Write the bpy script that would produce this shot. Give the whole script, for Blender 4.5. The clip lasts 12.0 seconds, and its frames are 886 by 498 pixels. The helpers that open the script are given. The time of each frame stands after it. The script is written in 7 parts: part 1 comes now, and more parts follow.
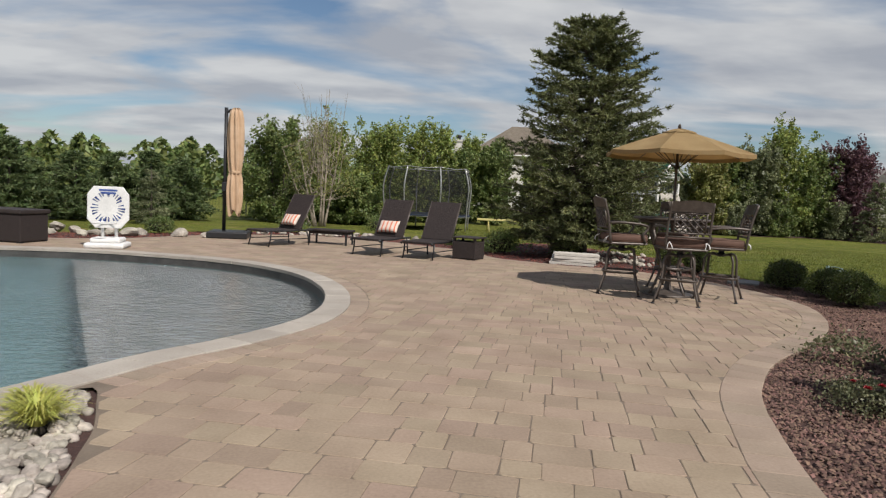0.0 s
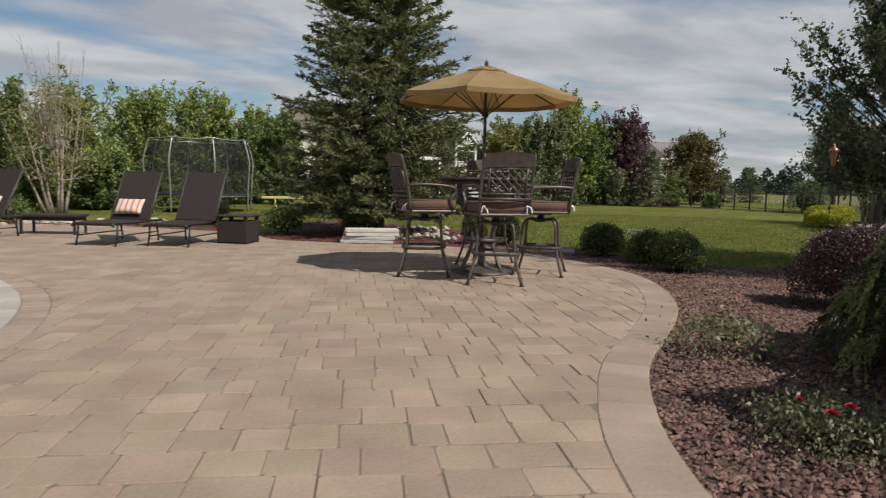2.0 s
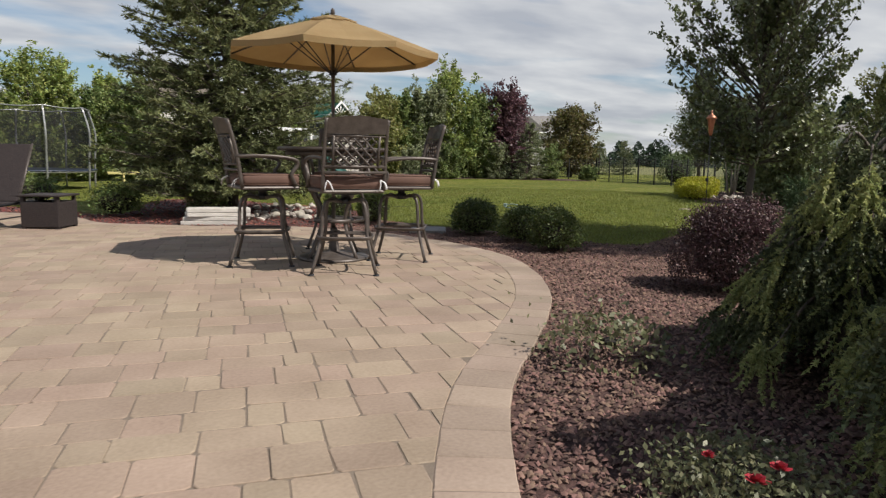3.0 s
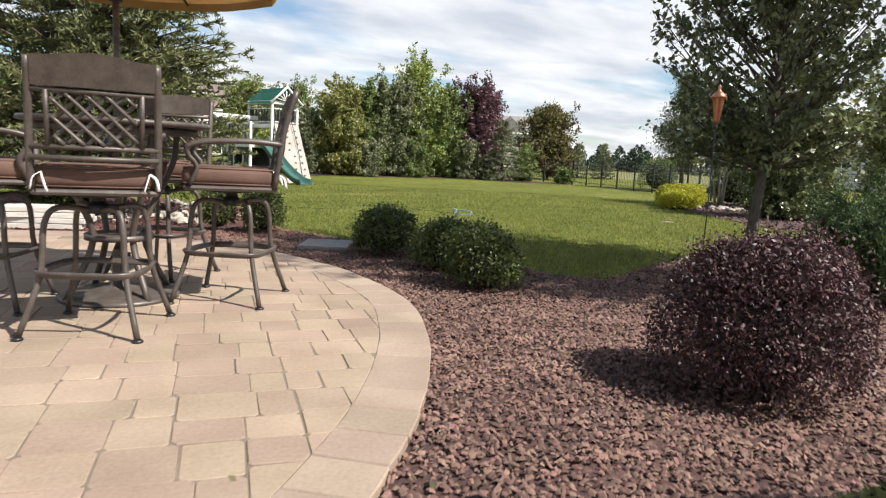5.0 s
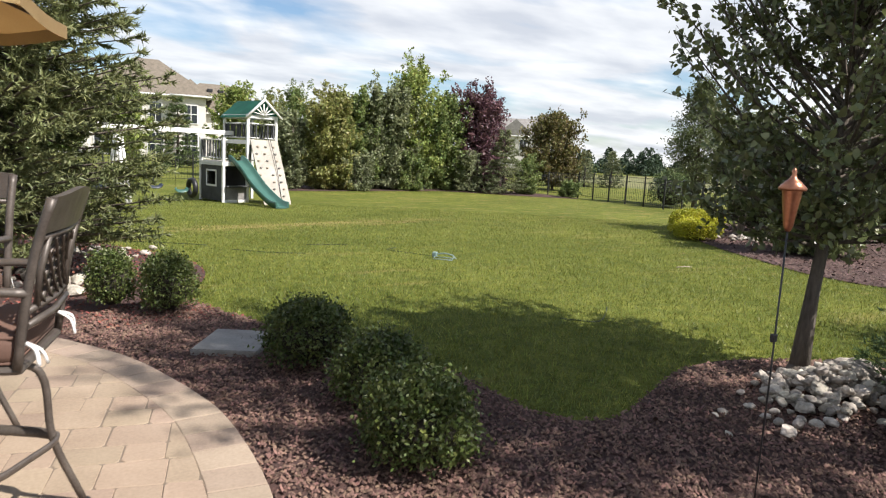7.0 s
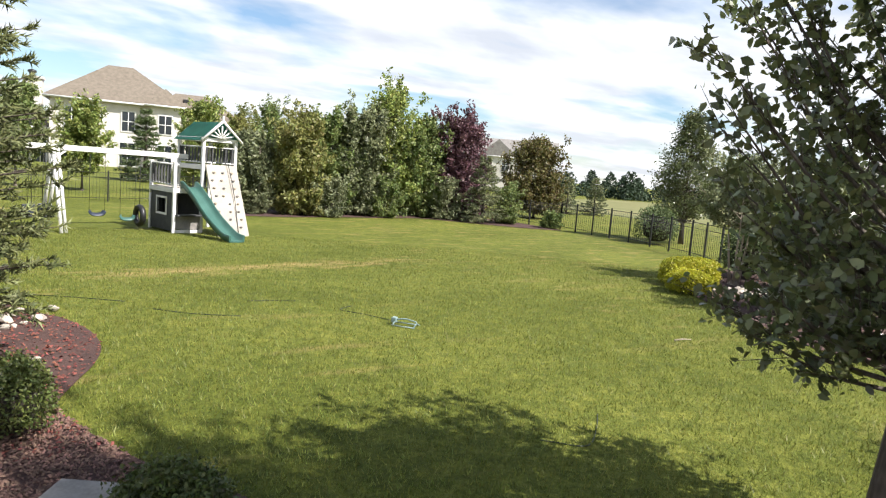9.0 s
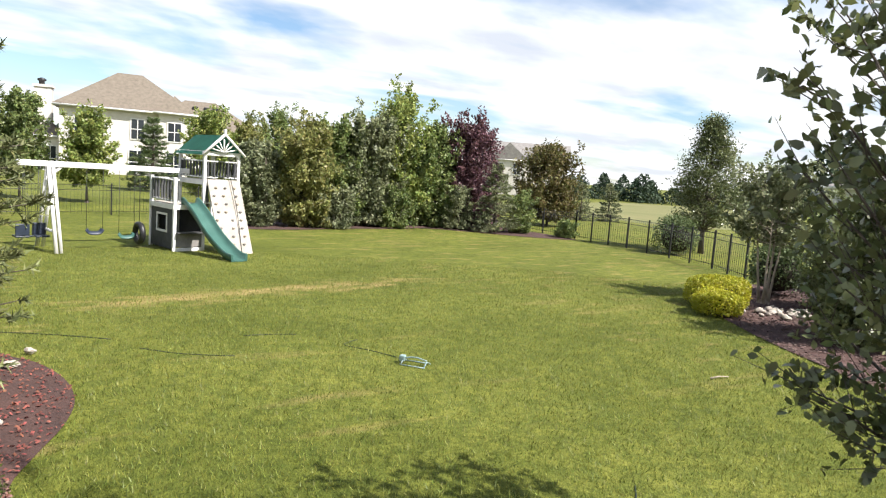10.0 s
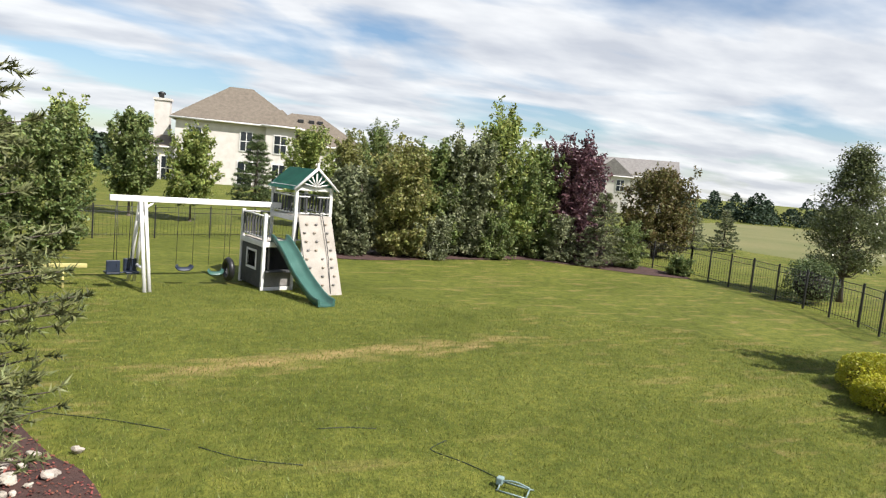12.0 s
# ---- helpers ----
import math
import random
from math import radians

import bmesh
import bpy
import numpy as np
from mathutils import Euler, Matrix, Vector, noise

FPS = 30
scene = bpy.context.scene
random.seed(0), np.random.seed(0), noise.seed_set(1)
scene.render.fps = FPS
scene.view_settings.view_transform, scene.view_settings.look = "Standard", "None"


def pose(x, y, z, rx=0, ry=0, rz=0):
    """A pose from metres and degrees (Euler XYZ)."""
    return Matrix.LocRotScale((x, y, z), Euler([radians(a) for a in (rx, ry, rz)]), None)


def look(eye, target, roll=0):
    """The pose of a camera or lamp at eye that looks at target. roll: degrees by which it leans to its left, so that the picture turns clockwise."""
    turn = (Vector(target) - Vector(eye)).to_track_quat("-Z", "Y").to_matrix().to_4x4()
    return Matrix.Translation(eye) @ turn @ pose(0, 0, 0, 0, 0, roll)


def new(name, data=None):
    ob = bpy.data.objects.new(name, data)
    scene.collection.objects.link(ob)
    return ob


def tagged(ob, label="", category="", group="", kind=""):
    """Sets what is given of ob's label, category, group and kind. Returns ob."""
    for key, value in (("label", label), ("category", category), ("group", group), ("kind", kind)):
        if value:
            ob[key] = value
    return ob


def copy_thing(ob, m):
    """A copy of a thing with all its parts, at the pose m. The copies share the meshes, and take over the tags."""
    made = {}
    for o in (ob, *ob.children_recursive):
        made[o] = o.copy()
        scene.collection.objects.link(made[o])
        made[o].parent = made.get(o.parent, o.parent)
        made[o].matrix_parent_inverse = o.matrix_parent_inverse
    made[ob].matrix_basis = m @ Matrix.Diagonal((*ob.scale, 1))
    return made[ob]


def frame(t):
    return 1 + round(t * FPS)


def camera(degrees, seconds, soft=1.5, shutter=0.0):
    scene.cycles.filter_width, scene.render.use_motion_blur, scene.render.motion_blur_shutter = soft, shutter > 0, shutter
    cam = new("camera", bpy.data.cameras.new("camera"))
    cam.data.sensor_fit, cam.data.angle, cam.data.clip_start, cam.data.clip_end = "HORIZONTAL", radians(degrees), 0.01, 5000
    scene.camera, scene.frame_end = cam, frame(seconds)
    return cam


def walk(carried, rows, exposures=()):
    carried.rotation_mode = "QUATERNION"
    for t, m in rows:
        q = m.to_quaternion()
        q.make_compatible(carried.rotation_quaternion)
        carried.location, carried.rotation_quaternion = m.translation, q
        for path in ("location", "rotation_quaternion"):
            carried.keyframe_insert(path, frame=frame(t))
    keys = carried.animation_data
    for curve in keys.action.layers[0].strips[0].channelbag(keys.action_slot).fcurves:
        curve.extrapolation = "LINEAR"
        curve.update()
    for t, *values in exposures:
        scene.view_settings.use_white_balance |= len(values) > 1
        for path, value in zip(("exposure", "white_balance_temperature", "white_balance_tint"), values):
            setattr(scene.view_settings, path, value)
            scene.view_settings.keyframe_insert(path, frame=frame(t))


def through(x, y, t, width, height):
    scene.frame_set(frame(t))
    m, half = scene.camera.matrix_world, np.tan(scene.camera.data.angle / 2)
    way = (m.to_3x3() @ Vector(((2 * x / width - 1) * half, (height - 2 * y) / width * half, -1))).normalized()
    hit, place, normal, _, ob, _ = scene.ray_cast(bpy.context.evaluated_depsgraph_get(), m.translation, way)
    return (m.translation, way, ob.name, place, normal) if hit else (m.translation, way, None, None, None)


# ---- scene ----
cam = camera(66.5, 12.0, soft=1.2, shutter=0.2)
walk(cam, [
    (0, look((-0.717, -2.030, 1.302), (0.226, 7.892, 0.486), 2.84)),
    (0.5, look((-0.688, -1.342, 1.142), (0.739, 8.518, 0.277), 0.95)),
    (1, look((-0.598, -0.753, 0.940), (1.425, 8.999, 0.035), -0.74)),
    (1.5, look((-0.350, -0.274, 0.960), (2.502, 9.258, -0.042), -0.48)),
    (2, look((0.050, 0.180, 1.067), (3.805, 9.394, 0.065), 1.15)),
    (2.5, look((0.447, 0.570, 1.101), (5.001, 9.416, 0.091), 1.76)),
    (3, look((0.827, 0.984, 1.041), (6.047, 9.407, -0.307), 0.98)),
    (3.5, look((1.303, 1.517, 0.934), (7.052, 9.573, -0.502), -2.32)),
    (3.7, look((1.490, 1.674, 0.916), (7.401, 9.609, -0.531), -2.25)),
    (5.3, look((3.154, 2.940, 1.041), (8.554, 11.246, -0.322), 3.35)),
    (5.5, look((3.334, 3.091, 1.081), (8.677, 11.431, -0.296), 2.86)),
    (6, look((3.654, 3.393, 1.203), (8.969, 11.756, -0.147), 3.49)),
    (6.5, look((3.968, 3.741, 1.363), (9.295, 12.095, 0.008), 3.17)),
    (7, look((4.279, 4.064, 1.557), (9.641, 12.393, 0.193), 2.89)),
    (9, look((5.337, 5.315, 2.029), (10.939, 13.521, 0.906), 4.56)),
    (9.5, look((5.577, 5.675, 2.159), (11.138, 13.914, 1.063), 4.33)),
    (10, look((5.766, 6.014, 2.296), (11.231, 14.316, 1.195), 4.04)),
    (10.5, look((5.965, 6.360, 2.458), (11.267, 14.764, 1.334), 3.91)),
    (11, look((6.114, 6.688, 2.656), (11.132, 15.264, 1.524), 4.30)),
    (11.5, look((6.256, 7.063, 2.856), (10.896, 15.851, 1.738), 4.80)),
    (12, look((6.406, 7.444, 3.024), (10.637, 16.439, 1.936), 5.19)),
], exposures=[(0, -0.12), (1.0, -0.18), (1.5, -0.22), (2.0, -0.15), (2.5, -0.04), (3.5, 0.33), (5.5, 0.78), (7.0, 0.78), (9.0, 1.0), (10.0, 1.04), (11.0, 0.86), (12, 0.64)])

# ---- light ----
SUN_TO = Vector((0.525, -0.85, 0.0)).normalized()
SUN_ELEV = radians(49)
world = bpy.data.worlds.new("sky")
scene.world = world
world.use_nodes = True
wn, wl = world.node_tree.nodes, world.node_tree.links
wn.clear()


def wnode(kind, **values):
    n = wn.new(kind)
    for key, value in values.items():
        n.inputs[key].default_value = value
    return n


def wmath(op, a, b=None):
    n = wn.new("ShaderNodeMath")
    n.operation = op
    for i, v in enumerate((a, b)):
        if v is None:
            continue
        if isinstance(v, (int, float)):
            n.inputs[i].default_value = v
        else:
            wl.new(v, n.inputs[i])
    return n.outputs[0]


sky = wn.new("ShaderNodeTexSky")
sky.sky_type = "NISHITA"
sky.sun_disc = False
sky.sun_elevation = SUN_ELEV
sky.sun_rotation = math.atan2(SUN_TO.x, SUN_TO.y)
sky.altitude = 50
sky.air_density, sky.dust_density, sky.ozone_density = 1.0, 0.6, 2.0
tc = wn.new("ShaderNodeTexCoord")
sep = wn.new("ShaderNodeSeparateXYZ")
wl.new(tc.outputs["Generated"], sep.inputs[0])
den = wmath("ADD", wmath("MAXIMUM", sep.outputs[2], 0.0), 0.14)
flat = wn.new("ShaderNodeCombineXYZ")
wl.new(wmath("DIVIDE", sep.outputs[0], den), flat.inputs[0])
wl.new(wmath("DIVIDE", sep.outputs[1], den), flat.inputs[1])
turn = wn.new("ShaderNodeMapping")
turn.inputs["Rotation"].default_value = (0, 0, radians(38))
turn.inputs["Scale"].default_value = (0.8, 1.25, 1.0)
turn.inputs["Location"].default_value = (3.1, 1.7, 0.0)
wl.new(flat.outputs[0], turn.inputs[0])
cloud = wnode("ShaderNodeTexNoise", Scale=0.95, Detail=6.0, Roughness=0.48, Distortion=0.5)
wl.new(turn.outputs[0], cloud.inputs["Vector"])
fine = wnode("ShaderNodeTexNoise", Scale=1.7, Detail=5.0, Roughness=0.5)
wl.new(turn.outputs[0], fine.inputs["Vector"])
cover = wn.new("ShaderNodeValToRGB")
cover.color_ramp.elements[0].position, cover.color_ramp.elements[1].position = 0.39, 0.51
cover.color_ramp.elements[0].color, cover.color_ramp.elements[1].color = (0, 0, 0, 1), (1, 1, 1, 1)
wl.new(wmath("ADD", wmath("MULTIPLY", cloud.outputs[0], 0.85), wmath("MULTIPLY", fine.outputs[0], 0.15)), cover.inputs[0])
shade = wn.new("ShaderNodeValToRGB")
shade.color_ramp.elements[0].position, shade.color_ramp.elements[1].position = 0.36, 0.66
shade.color_ramp.elements[0].color, shade.color_ramp.elements[1].color = (0.42, 0.44, 0.485, 1), (0.69, 0.695, 0.70, 1)
wl.new(fine.outputs[0], shade.inputs[0])
dim = wn.new("ShaderNodeMix")
dim.data_type, dim.blend_type = "RGBA", "MULTIPLY"
dim.inputs[0].default_value = 1.0
wl.new(sky.outputs[0], dim.inputs[6])
dim.inputs[7].default_value = (0.078, 0.082, 0.085, 1)
blend = wn.new("ShaderNodeMix")
blend.data_type = "RGBA"
thin = wn.new("ShaderNodeMapRange")
thin.interpolation_type = "SMOOTHSTEP"
thin.inputs["From Min"].default_value, thin.inputs["From Max"].default_value = 0.42, 0.85
thin.inputs["To Min"].default_value, thin.inputs["To Max"].default_value = 0.92, 0.25
wl.new(sep.outputs[2], thin.inputs["Value"])
wl.new(wmath("MULTIPLY", cover.outputs[0], thin.outputs[0]), blend.inputs[0])
wl.new(dim.outputs[2], blend.inputs[6])
wl.new(shade.outputs[0], blend.inputs[7])
back = wnode("ShaderNodeBackground", Strength=1.0)
wl.new(blend.outputs[2], back.inputs[0])
wl.new(back.outputs[0], wn.new("ShaderNodeOutputWorld").inputs[0])

sun = new("sun", bpy.data.lights.new("sun", "SUN"))
sun.data.energy, sun.data.angle, sun.data.color = 5.1, radians(0.6), (1.0, 0.945, 0.89)
sun.matrix_world = look((SUN_TO * 30) + Vector((0, 0, 30 * math.tan(SUN_ELEV))), (0, 0, 0))


# ---- materials ----
def mat(name, dark, light, rough=0.7, scale=6.0, fine_scale=60.0, bump=0.2, bump_dist=0.01, metal=0.0, vary=0.0, spec=0.5,
        through=0.0, stretch=(1, 1, 1), detail=5.0, hue=0.0):
    """A surface whose colour wanders between two tones at two scales; vary: how far pieces differ from each other."""
    m = bpy.data.materials.new(name)
    m.use_nodes = True
    n, l = m.node_tree.nodes, m.node_tree.links
    p = n["Principled BSDF"]
    p.inputs["Roughness"].default_value, p.inputs["Metallic"].default_value = rough, metal
    p.inputs["Specular IOR Level"].default_value = spec
    co = n.new("ShaderNodeNewGeometry")
    mp = n.new("ShaderNodeMapping")
    mp.inputs["Scale"].default_value = stretch
    l.new(co.outputs["Position"], mp.inputs[0])
    big, small = n.new("ShaderNodeTexNoise"), n.new("ShaderNodeTexNoise")
    big.inputs["Scale"].default_value, small.inputs["Scale"].default_value = scale, fine_scale
    big.inputs["Detail"].default_value = small.inputs["Detail"].default_value = detail
    for t in (big, small):
        l.new(mp.outputs[0], t.inputs["Vector"])
    mix = n.new("ShaderNodeMath")
    mix.operation = "MULTIPLY_ADD"
    l.new(big.outputs[0], mix.inputs[0])
    mix.inputs[1].default_value = 0.6
    sc = n.new("ShaderNodeMath")
    sc.operation = "MULTIPLY"
    l.new(small.outputs[0], sc.inputs[0])
    sc.inputs[1].default_value = 0.4
    l.new(sc.outputs[0], mix.inputs[2])
    ramp = n.new("ShaderNodeValToRGB")
    ramp.color_ramp.elements[0].position, ramp.color_ramp.elements[1].position = 0.33, 0.67
    ramp.color_ramp.elements[0].color, ramp.color_ramp.elements[1].color = (*dark, 1), (*light, 1)
    l.new(mix.outputs[0], ramp.inputs[0])
    colour = ramp.outputs[0]
    if vary:
        info, geo = n.new("ShaderNodeObjectInfo"), n.new("ShaderNodeNewGeometry")
        add, frac = n.new("ShaderNodeMath"), n.new("ShaderNodeMath")
        l.new(info.outputs["Random"], add.inputs[0])
        l.new(geo.outputs["Random Per Island"], add.inputs[1])
        frac.operation = "FRACT"
        l.new(add.outputs[0], frac.inputs[0])
        hsv = n.new("ShaderNodeHueSaturation")
        for socket, low, high in (("Value", 1 - vary, 1 + vary), ("Hue", 0.5 - hue, 0.5 + hue)):
            r = n.new("ShaderNodeMapRange")
            r.inputs["To Min"].default_value, r.inputs["To Max"].default_value = low, high
            if socket == "Hue":
                k = n.new("ShaderNodeMath")
                k.operation = "MULTIPLY"
                k.inputs[1].default_value = 7.3
                l.new(frac.outputs[0], k.inputs[0])
                k2 = n.new("ShaderNodeMath")
                k2.operation = "FRACT"
                l.new(k.outputs[0], k2.inputs[0])
                l.new(k2.outputs[0], r.inputs["Value"])
            else:
                l.new(frac.outputs[0], r.inputs["Value"])
            l.new(r.outputs[0], hsv.inputs[socket])
        l.new(colour, hsv.inputs["Color"])
        colour = hsv.outputs[0]
    l.new(colour, p.inputs["Base Color"])
    if bump:
        b = n.new("ShaderNodeBump")
        b.inputs["Strength"].default_value, b.inputs["Distance"].default_value = bump, bump_dist
        l.new(small.outputs[0], b.inputs["Height"])
        l.new(b.outputs[0], p.inputs["Normal"])
    if through:
        t = n.new("ShaderNodeBsdfTranslucent")
        l.new(colour, t.inputs["Color"])
        ms = n.new("ShaderNodeMixShader")
        ms.inputs[0].default_value = through
        l.new(p.outputs[0], ms.inputs[1])
        l.new(t.outputs[0], ms.inputs[2])
        l.new(ms.outputs[0], n["Material Output"].inputs[0])
    return m


def leafmat(name, dark, light, vary=0.35, hue=0.02, rough=0.5, through=0.3, spec=0.4):
    return mat(name, dark, light, rough=rough, scale=1.2, fine_scale=9.0, bump=0, vary=vary, hue=hue, through=through, spec=spec, detail=2.0)


M_PAVER = mat("tumbled_paver", (0.228, 0.167, 0.117), (0.349, 0.267, 0.194), 0.85, 2.2, 55, 0.35, 0.004, vary=0.11, hue=0.011, detail=9.0)
M_BORDER = mat("border_paver", (0.222, 0.166, 0.121), (0.341, 0.264, 0.200), 0.85, 2.2, 55, 0.35, 0.004, detail=9.0, vary=0.10, hue=0.008)
M_COPING = mat("pool_coping_stone", (0.29, 0.255, 0.215), (0.40, 0.36, 0.31), 0.8, 2.5, 70, 0.25, 0.004, vary=0.10)
M_SAND = mat("joint_sand", (0.125, 0.097, 0.072), (0.21, 0.166, 0.125), 0.95, 3, 120, 0.4, 0.004)
M_MULCH = mat("mulch_soil", (0.035, 0.018, 0.015), (0.09, 0.045, 0.036), 0.95, 2.5, 45, 0.8, 0.02)
M_CHIP = mat("mulch_chip", (0.090, 0.050, 0.037), (0.205, 0.122, 0.093), 0.9, 3.0, 80, 0.2, 0.003, vary=0.5, hue=0.02)
M_CHIP_RED = mat("red_mulch_chip", (0.115, 0.034, 0.025), (0.225, 0.072, 0.052), 0.9, 3.0, 80, 0.2, 0.003, vary=0.45, hue=0.015)
# Darker copy of the bark chips: tree shade is put into the colour
M_CHIP_SHADED = mat("shaded_mulch_chip", (0.055, 0.034, 0.030), (0.145, 0.092, 0.080), 0.9, 3.0, 80, 0.2, 0.003, vary=0.45, hue=0.02)
M_STONE = mat("river_stone", (0.20, 0.175, 0.145), (0.50, 0.45, 0.38), 0.8, 5, 40, 0.4, 0.01, vary=0.3, hue=0.02)
M_SLAB = mat("bluestone_slab", (0.19, 0.178, 0.162), (0.30, 0.285, 0.262), 0.85, 4, 50, 0.4, 0.006)
M_METAL = mat("brown_cast_aluminium", (0.058, 0.046, 0.039), (0.122, 0.102, 0.087), 0.45, 14, 120, 0.25, 0.002, metal=0.25)
M_CUSHION = mat("rust_brown_cushion", (0.088, 0.047, 0.034), (0.138, 0.078, 0.056), 0.85, 5, 220, 0.3, 0.002)
M_WICKER = mat("dark_wicker", (0.012, 0.008, 0.008), (0.036, 0.024, 0.021), 0.8, 30, 160, 0.9, 0.006, stretch=(1, 1, 2.5))
M_SLING = mat("dark_brown_sling", (0.016, 0.011, 0.010), (0.034, 0.024, 0.021), 0.7, 10, 250, 0.4, 0.002)
M_CANOPY = mat("tan_umbrella_cloth", (0.43, 0.30, 0.14), (0.52, 0.38, 0.195), 0.85, 2.5, 180, 0.25, 0.002, through=0.04)
M_CLOSED = mat("faded_tan_cloth", (0.42, 0.28, 0.17), (0.56, 0.40, 0.27), 0.85, 4, 120, 0.4, 0.004)
M_BLACK = mat("black_powder_coat", (0.008, 0.008, 0.009), (0.022, 0.022, 0.024), 0.45, 20, 90, 0.1, 0.002)
M_WHITE = mat("white_vinyl", (0.60, 0.59, 0.57), (0.80, 0.79, 0.77), 0.5, 3, 40, 0.1, 0.002)
M_WHITEWOOD = mat("weathered_white_board", (0.42, 0.39, 0.34), (0.66, 0.62, 0.56), 0.8, 4, 50, 0.3, 0.004, stretch=(1, 1, 4))
M_CHARCOAL = mat("charcoal_siding", (0.035, 0.036, 0.038), (0.075, 0.077, 0.08), 0.7, 5, 60, 0.3, 0.004)
M_GREENROOF = mat("green_canvas_roof", (0.010, 0.10, 0.065), (0.02, 0.17, 0.115), 0.6, 3, 50, 0.2, 0.004)
M_SLIDE = mat("green_plastic", (0.032, 0.090, 0.072), (0.062, 0.145, 0.118), 0.35, 3, 40, 0.05, 0.002)
M_BLUEPLAST = mat("dark_blue_plastic", (0.01, 0.016, 0.03), (0.025, 0.035, 0.06), 0.4, 5, 40, 0.05, 0.002)
M_COPPER = mat("copper", (0.36, 0.15, 0.085), (0.54, 0.25, 0.155), 0.35, 8, 60, 0.1, 0.002, metal=0.85)
M_BARK = mat("grey_bark", (0.045, 0.036, 0.028), (0.15, 0.125, 0.10), 0.95, 6, 50, 0.9, 0.02, stretch=(1, 1, 0.25))
M_BARK_PALE = mat("pale_smooth_bark", (0.22, 0.18, 0.14), (0.40, 0.34, 0.27), 0.85, 6, 40, 0.4, 0.01, stretch=(1, 1, 0.3))
M_TWIG = mat("dark_twig_brown", (0.012, 0.010, 0.007), (0.04, 0.032, 0.022), 0.95, 12, 60, 0.5, 0.01)
M_SPRUCE = leafmat("blue_spruce_needles", (0.072, 0.088, 0.034), (0.205, 0.222, 0.090), 0.45, 0.02, 0.6, 0.15)
M_PINE = leafmat("pine_needles", (0.065, 0.100, 0.036), (0.155, 0.20, 0.078), 0.4, 0.025, 0.6, 0.2)
M_WEEP = leafmat("weeping_spruce_needles", (0.038, 0.050, 0.022), (0.125, 0.142, 0.060), 0.55, 0.03, 0.6, 0.12)
M_WEEPTIP = leafmat("fresh_spruce_needles", (0.22, 0.25, 0.090), (0.46, 0.48, 0.20), 0.35, 0.02, 0.55, 0.45)
M_BOX = leafmat("boxwood_leaves", (0.045, 0.066, 0.016), (0.125, 0.155, 0.042), 0.5, 0.025, 0.45, 0.25, 0.4)
M_BARB = leafmat("purple_barberry_leaves", (0.048, 0.022, 0.022), (0.150, 0.080, 0.075), 0.5, 0.04, 0.5, 0.10, 0.4)
M_ROSE = leafmat("rose_leaves", (0.10, 0.108, 0.052), (0.235, 0.235, 0.125), 0.4, 0.03, 0.45, 0.3)
M_RED = mat("red_petals", (0.24, 0.006, 0.014), (0.42, 0.022, 0.035), 0.6, 12, 40, 0, 0.002, vary=0.2)
M_PEAR = leafmat("pear_leaves", (0.070, 0.090, 0.034), (0.195, 0.220, 0.090), 0.45, 0.02, 0.32, 0.3, 0.6)
M_SHRUB = leafmat("bright_shrub_leaves", (0.155, 0.20, 0.048), (0.33, 0.38, 0.11), 0.4, 0.03, 0.5, 0.35)
M_OLIVE = leafmat("olive_leaves", (0.15, 0.162, 0.046), (0.32, 0.315, 0.105), 0.4, 0.03, 0.5, 0.35)
M_LINDEN = leafmat("mid_green_leaves", (0.10, 0.142, 0.040), (0.24, 0.29, 0.10), 0.4, 0.03, 0.5, 0.35)
M_SILVER = leafmat("silvery_leaves", (0.12, 0.142, 0.070), (0.27, 0.29, 0.155), 0.4, 0.02, 0.5, 0.3)
M_PLUM = leafmat("plum_leaves", (0.072, 0.036, 0.044), (0.195, 0.100, 0.112), 0.45, 0.03, 0.45, 0.3)
M_AUTUMN = leafmat("bronze_green_leaves", (0.085, 0.075, 0.025), (0.18, 0.16, 0.055), 0.4, 0.05, 0.5, 0.3)
M_GOLD = leafmat("golden_leaves", (0.20, 0.22, 0.016), (0.50, 0.48, 0.036), 0.2, 0.02, 0.5, 0.3)
M_GRASSY = leafmat("yellow_grass_blades", (0.32, 0.33, 0.06), (0.58, 0.58, 0.16), 0.3, 0.02, 0.5, 0.35)
M_JUNIPER = leafmat("juniper_sprays", (0.05, 0.085, 0.03), (0.13, 0.19, 0.07), 0.4, 0.03, 0.55, 0.2)
M_FARWOOD = leafmat("far_wood_leaves", (0.018, 0.036, 0.020), (0.05, 0.08, 0.04), 0.4, 0.02, 0.7, 0.1)
M_BLADE = leafmat("lawn_blades", (0.126, 0.150, 0.026), (0.248, 0.270, 0.062), 0.4, 0.03, 0.5, 0.35)
M_ROOF = mat("taupe_shingles", (0.115, 0.095, 0.072), (0.19, 0.16, 0.125), 0.9, 3, 30, 0.5, 0.02)
M_ROOFGREY = mat("grey_shingles", (0.16, 0.15, 0.14), (0.26, 0.245, 0.23), 0.9, 3, 30, 0.5, 0.02)
M_STUCCO = mat("cream_stucco", (0.53, 0.50, 0.455), (0.66, 0.63, 0.585), 0.9, 1.5, 40, 0.2, 0.01)
M_SIDING = mat("pale_grey_siding", (0.42, 0.43, 0.44), (0.55, 0.56, 0.57), 0.7, 2, 40, 0.1, 0.004)
M_PILLOW = mat("striped_pillow_cloth", (0.62, 0.50, 0.42), (0.72, 0.62, 0.54), 0.9, 5, 200, 0.2, 0.002)
M_STRIPE = mat("coral_stripe", (0.55, 0.14, 0.075), (0.66, 0.21, 0.12), 0.9, 5, 200, 0.2, 0.002)
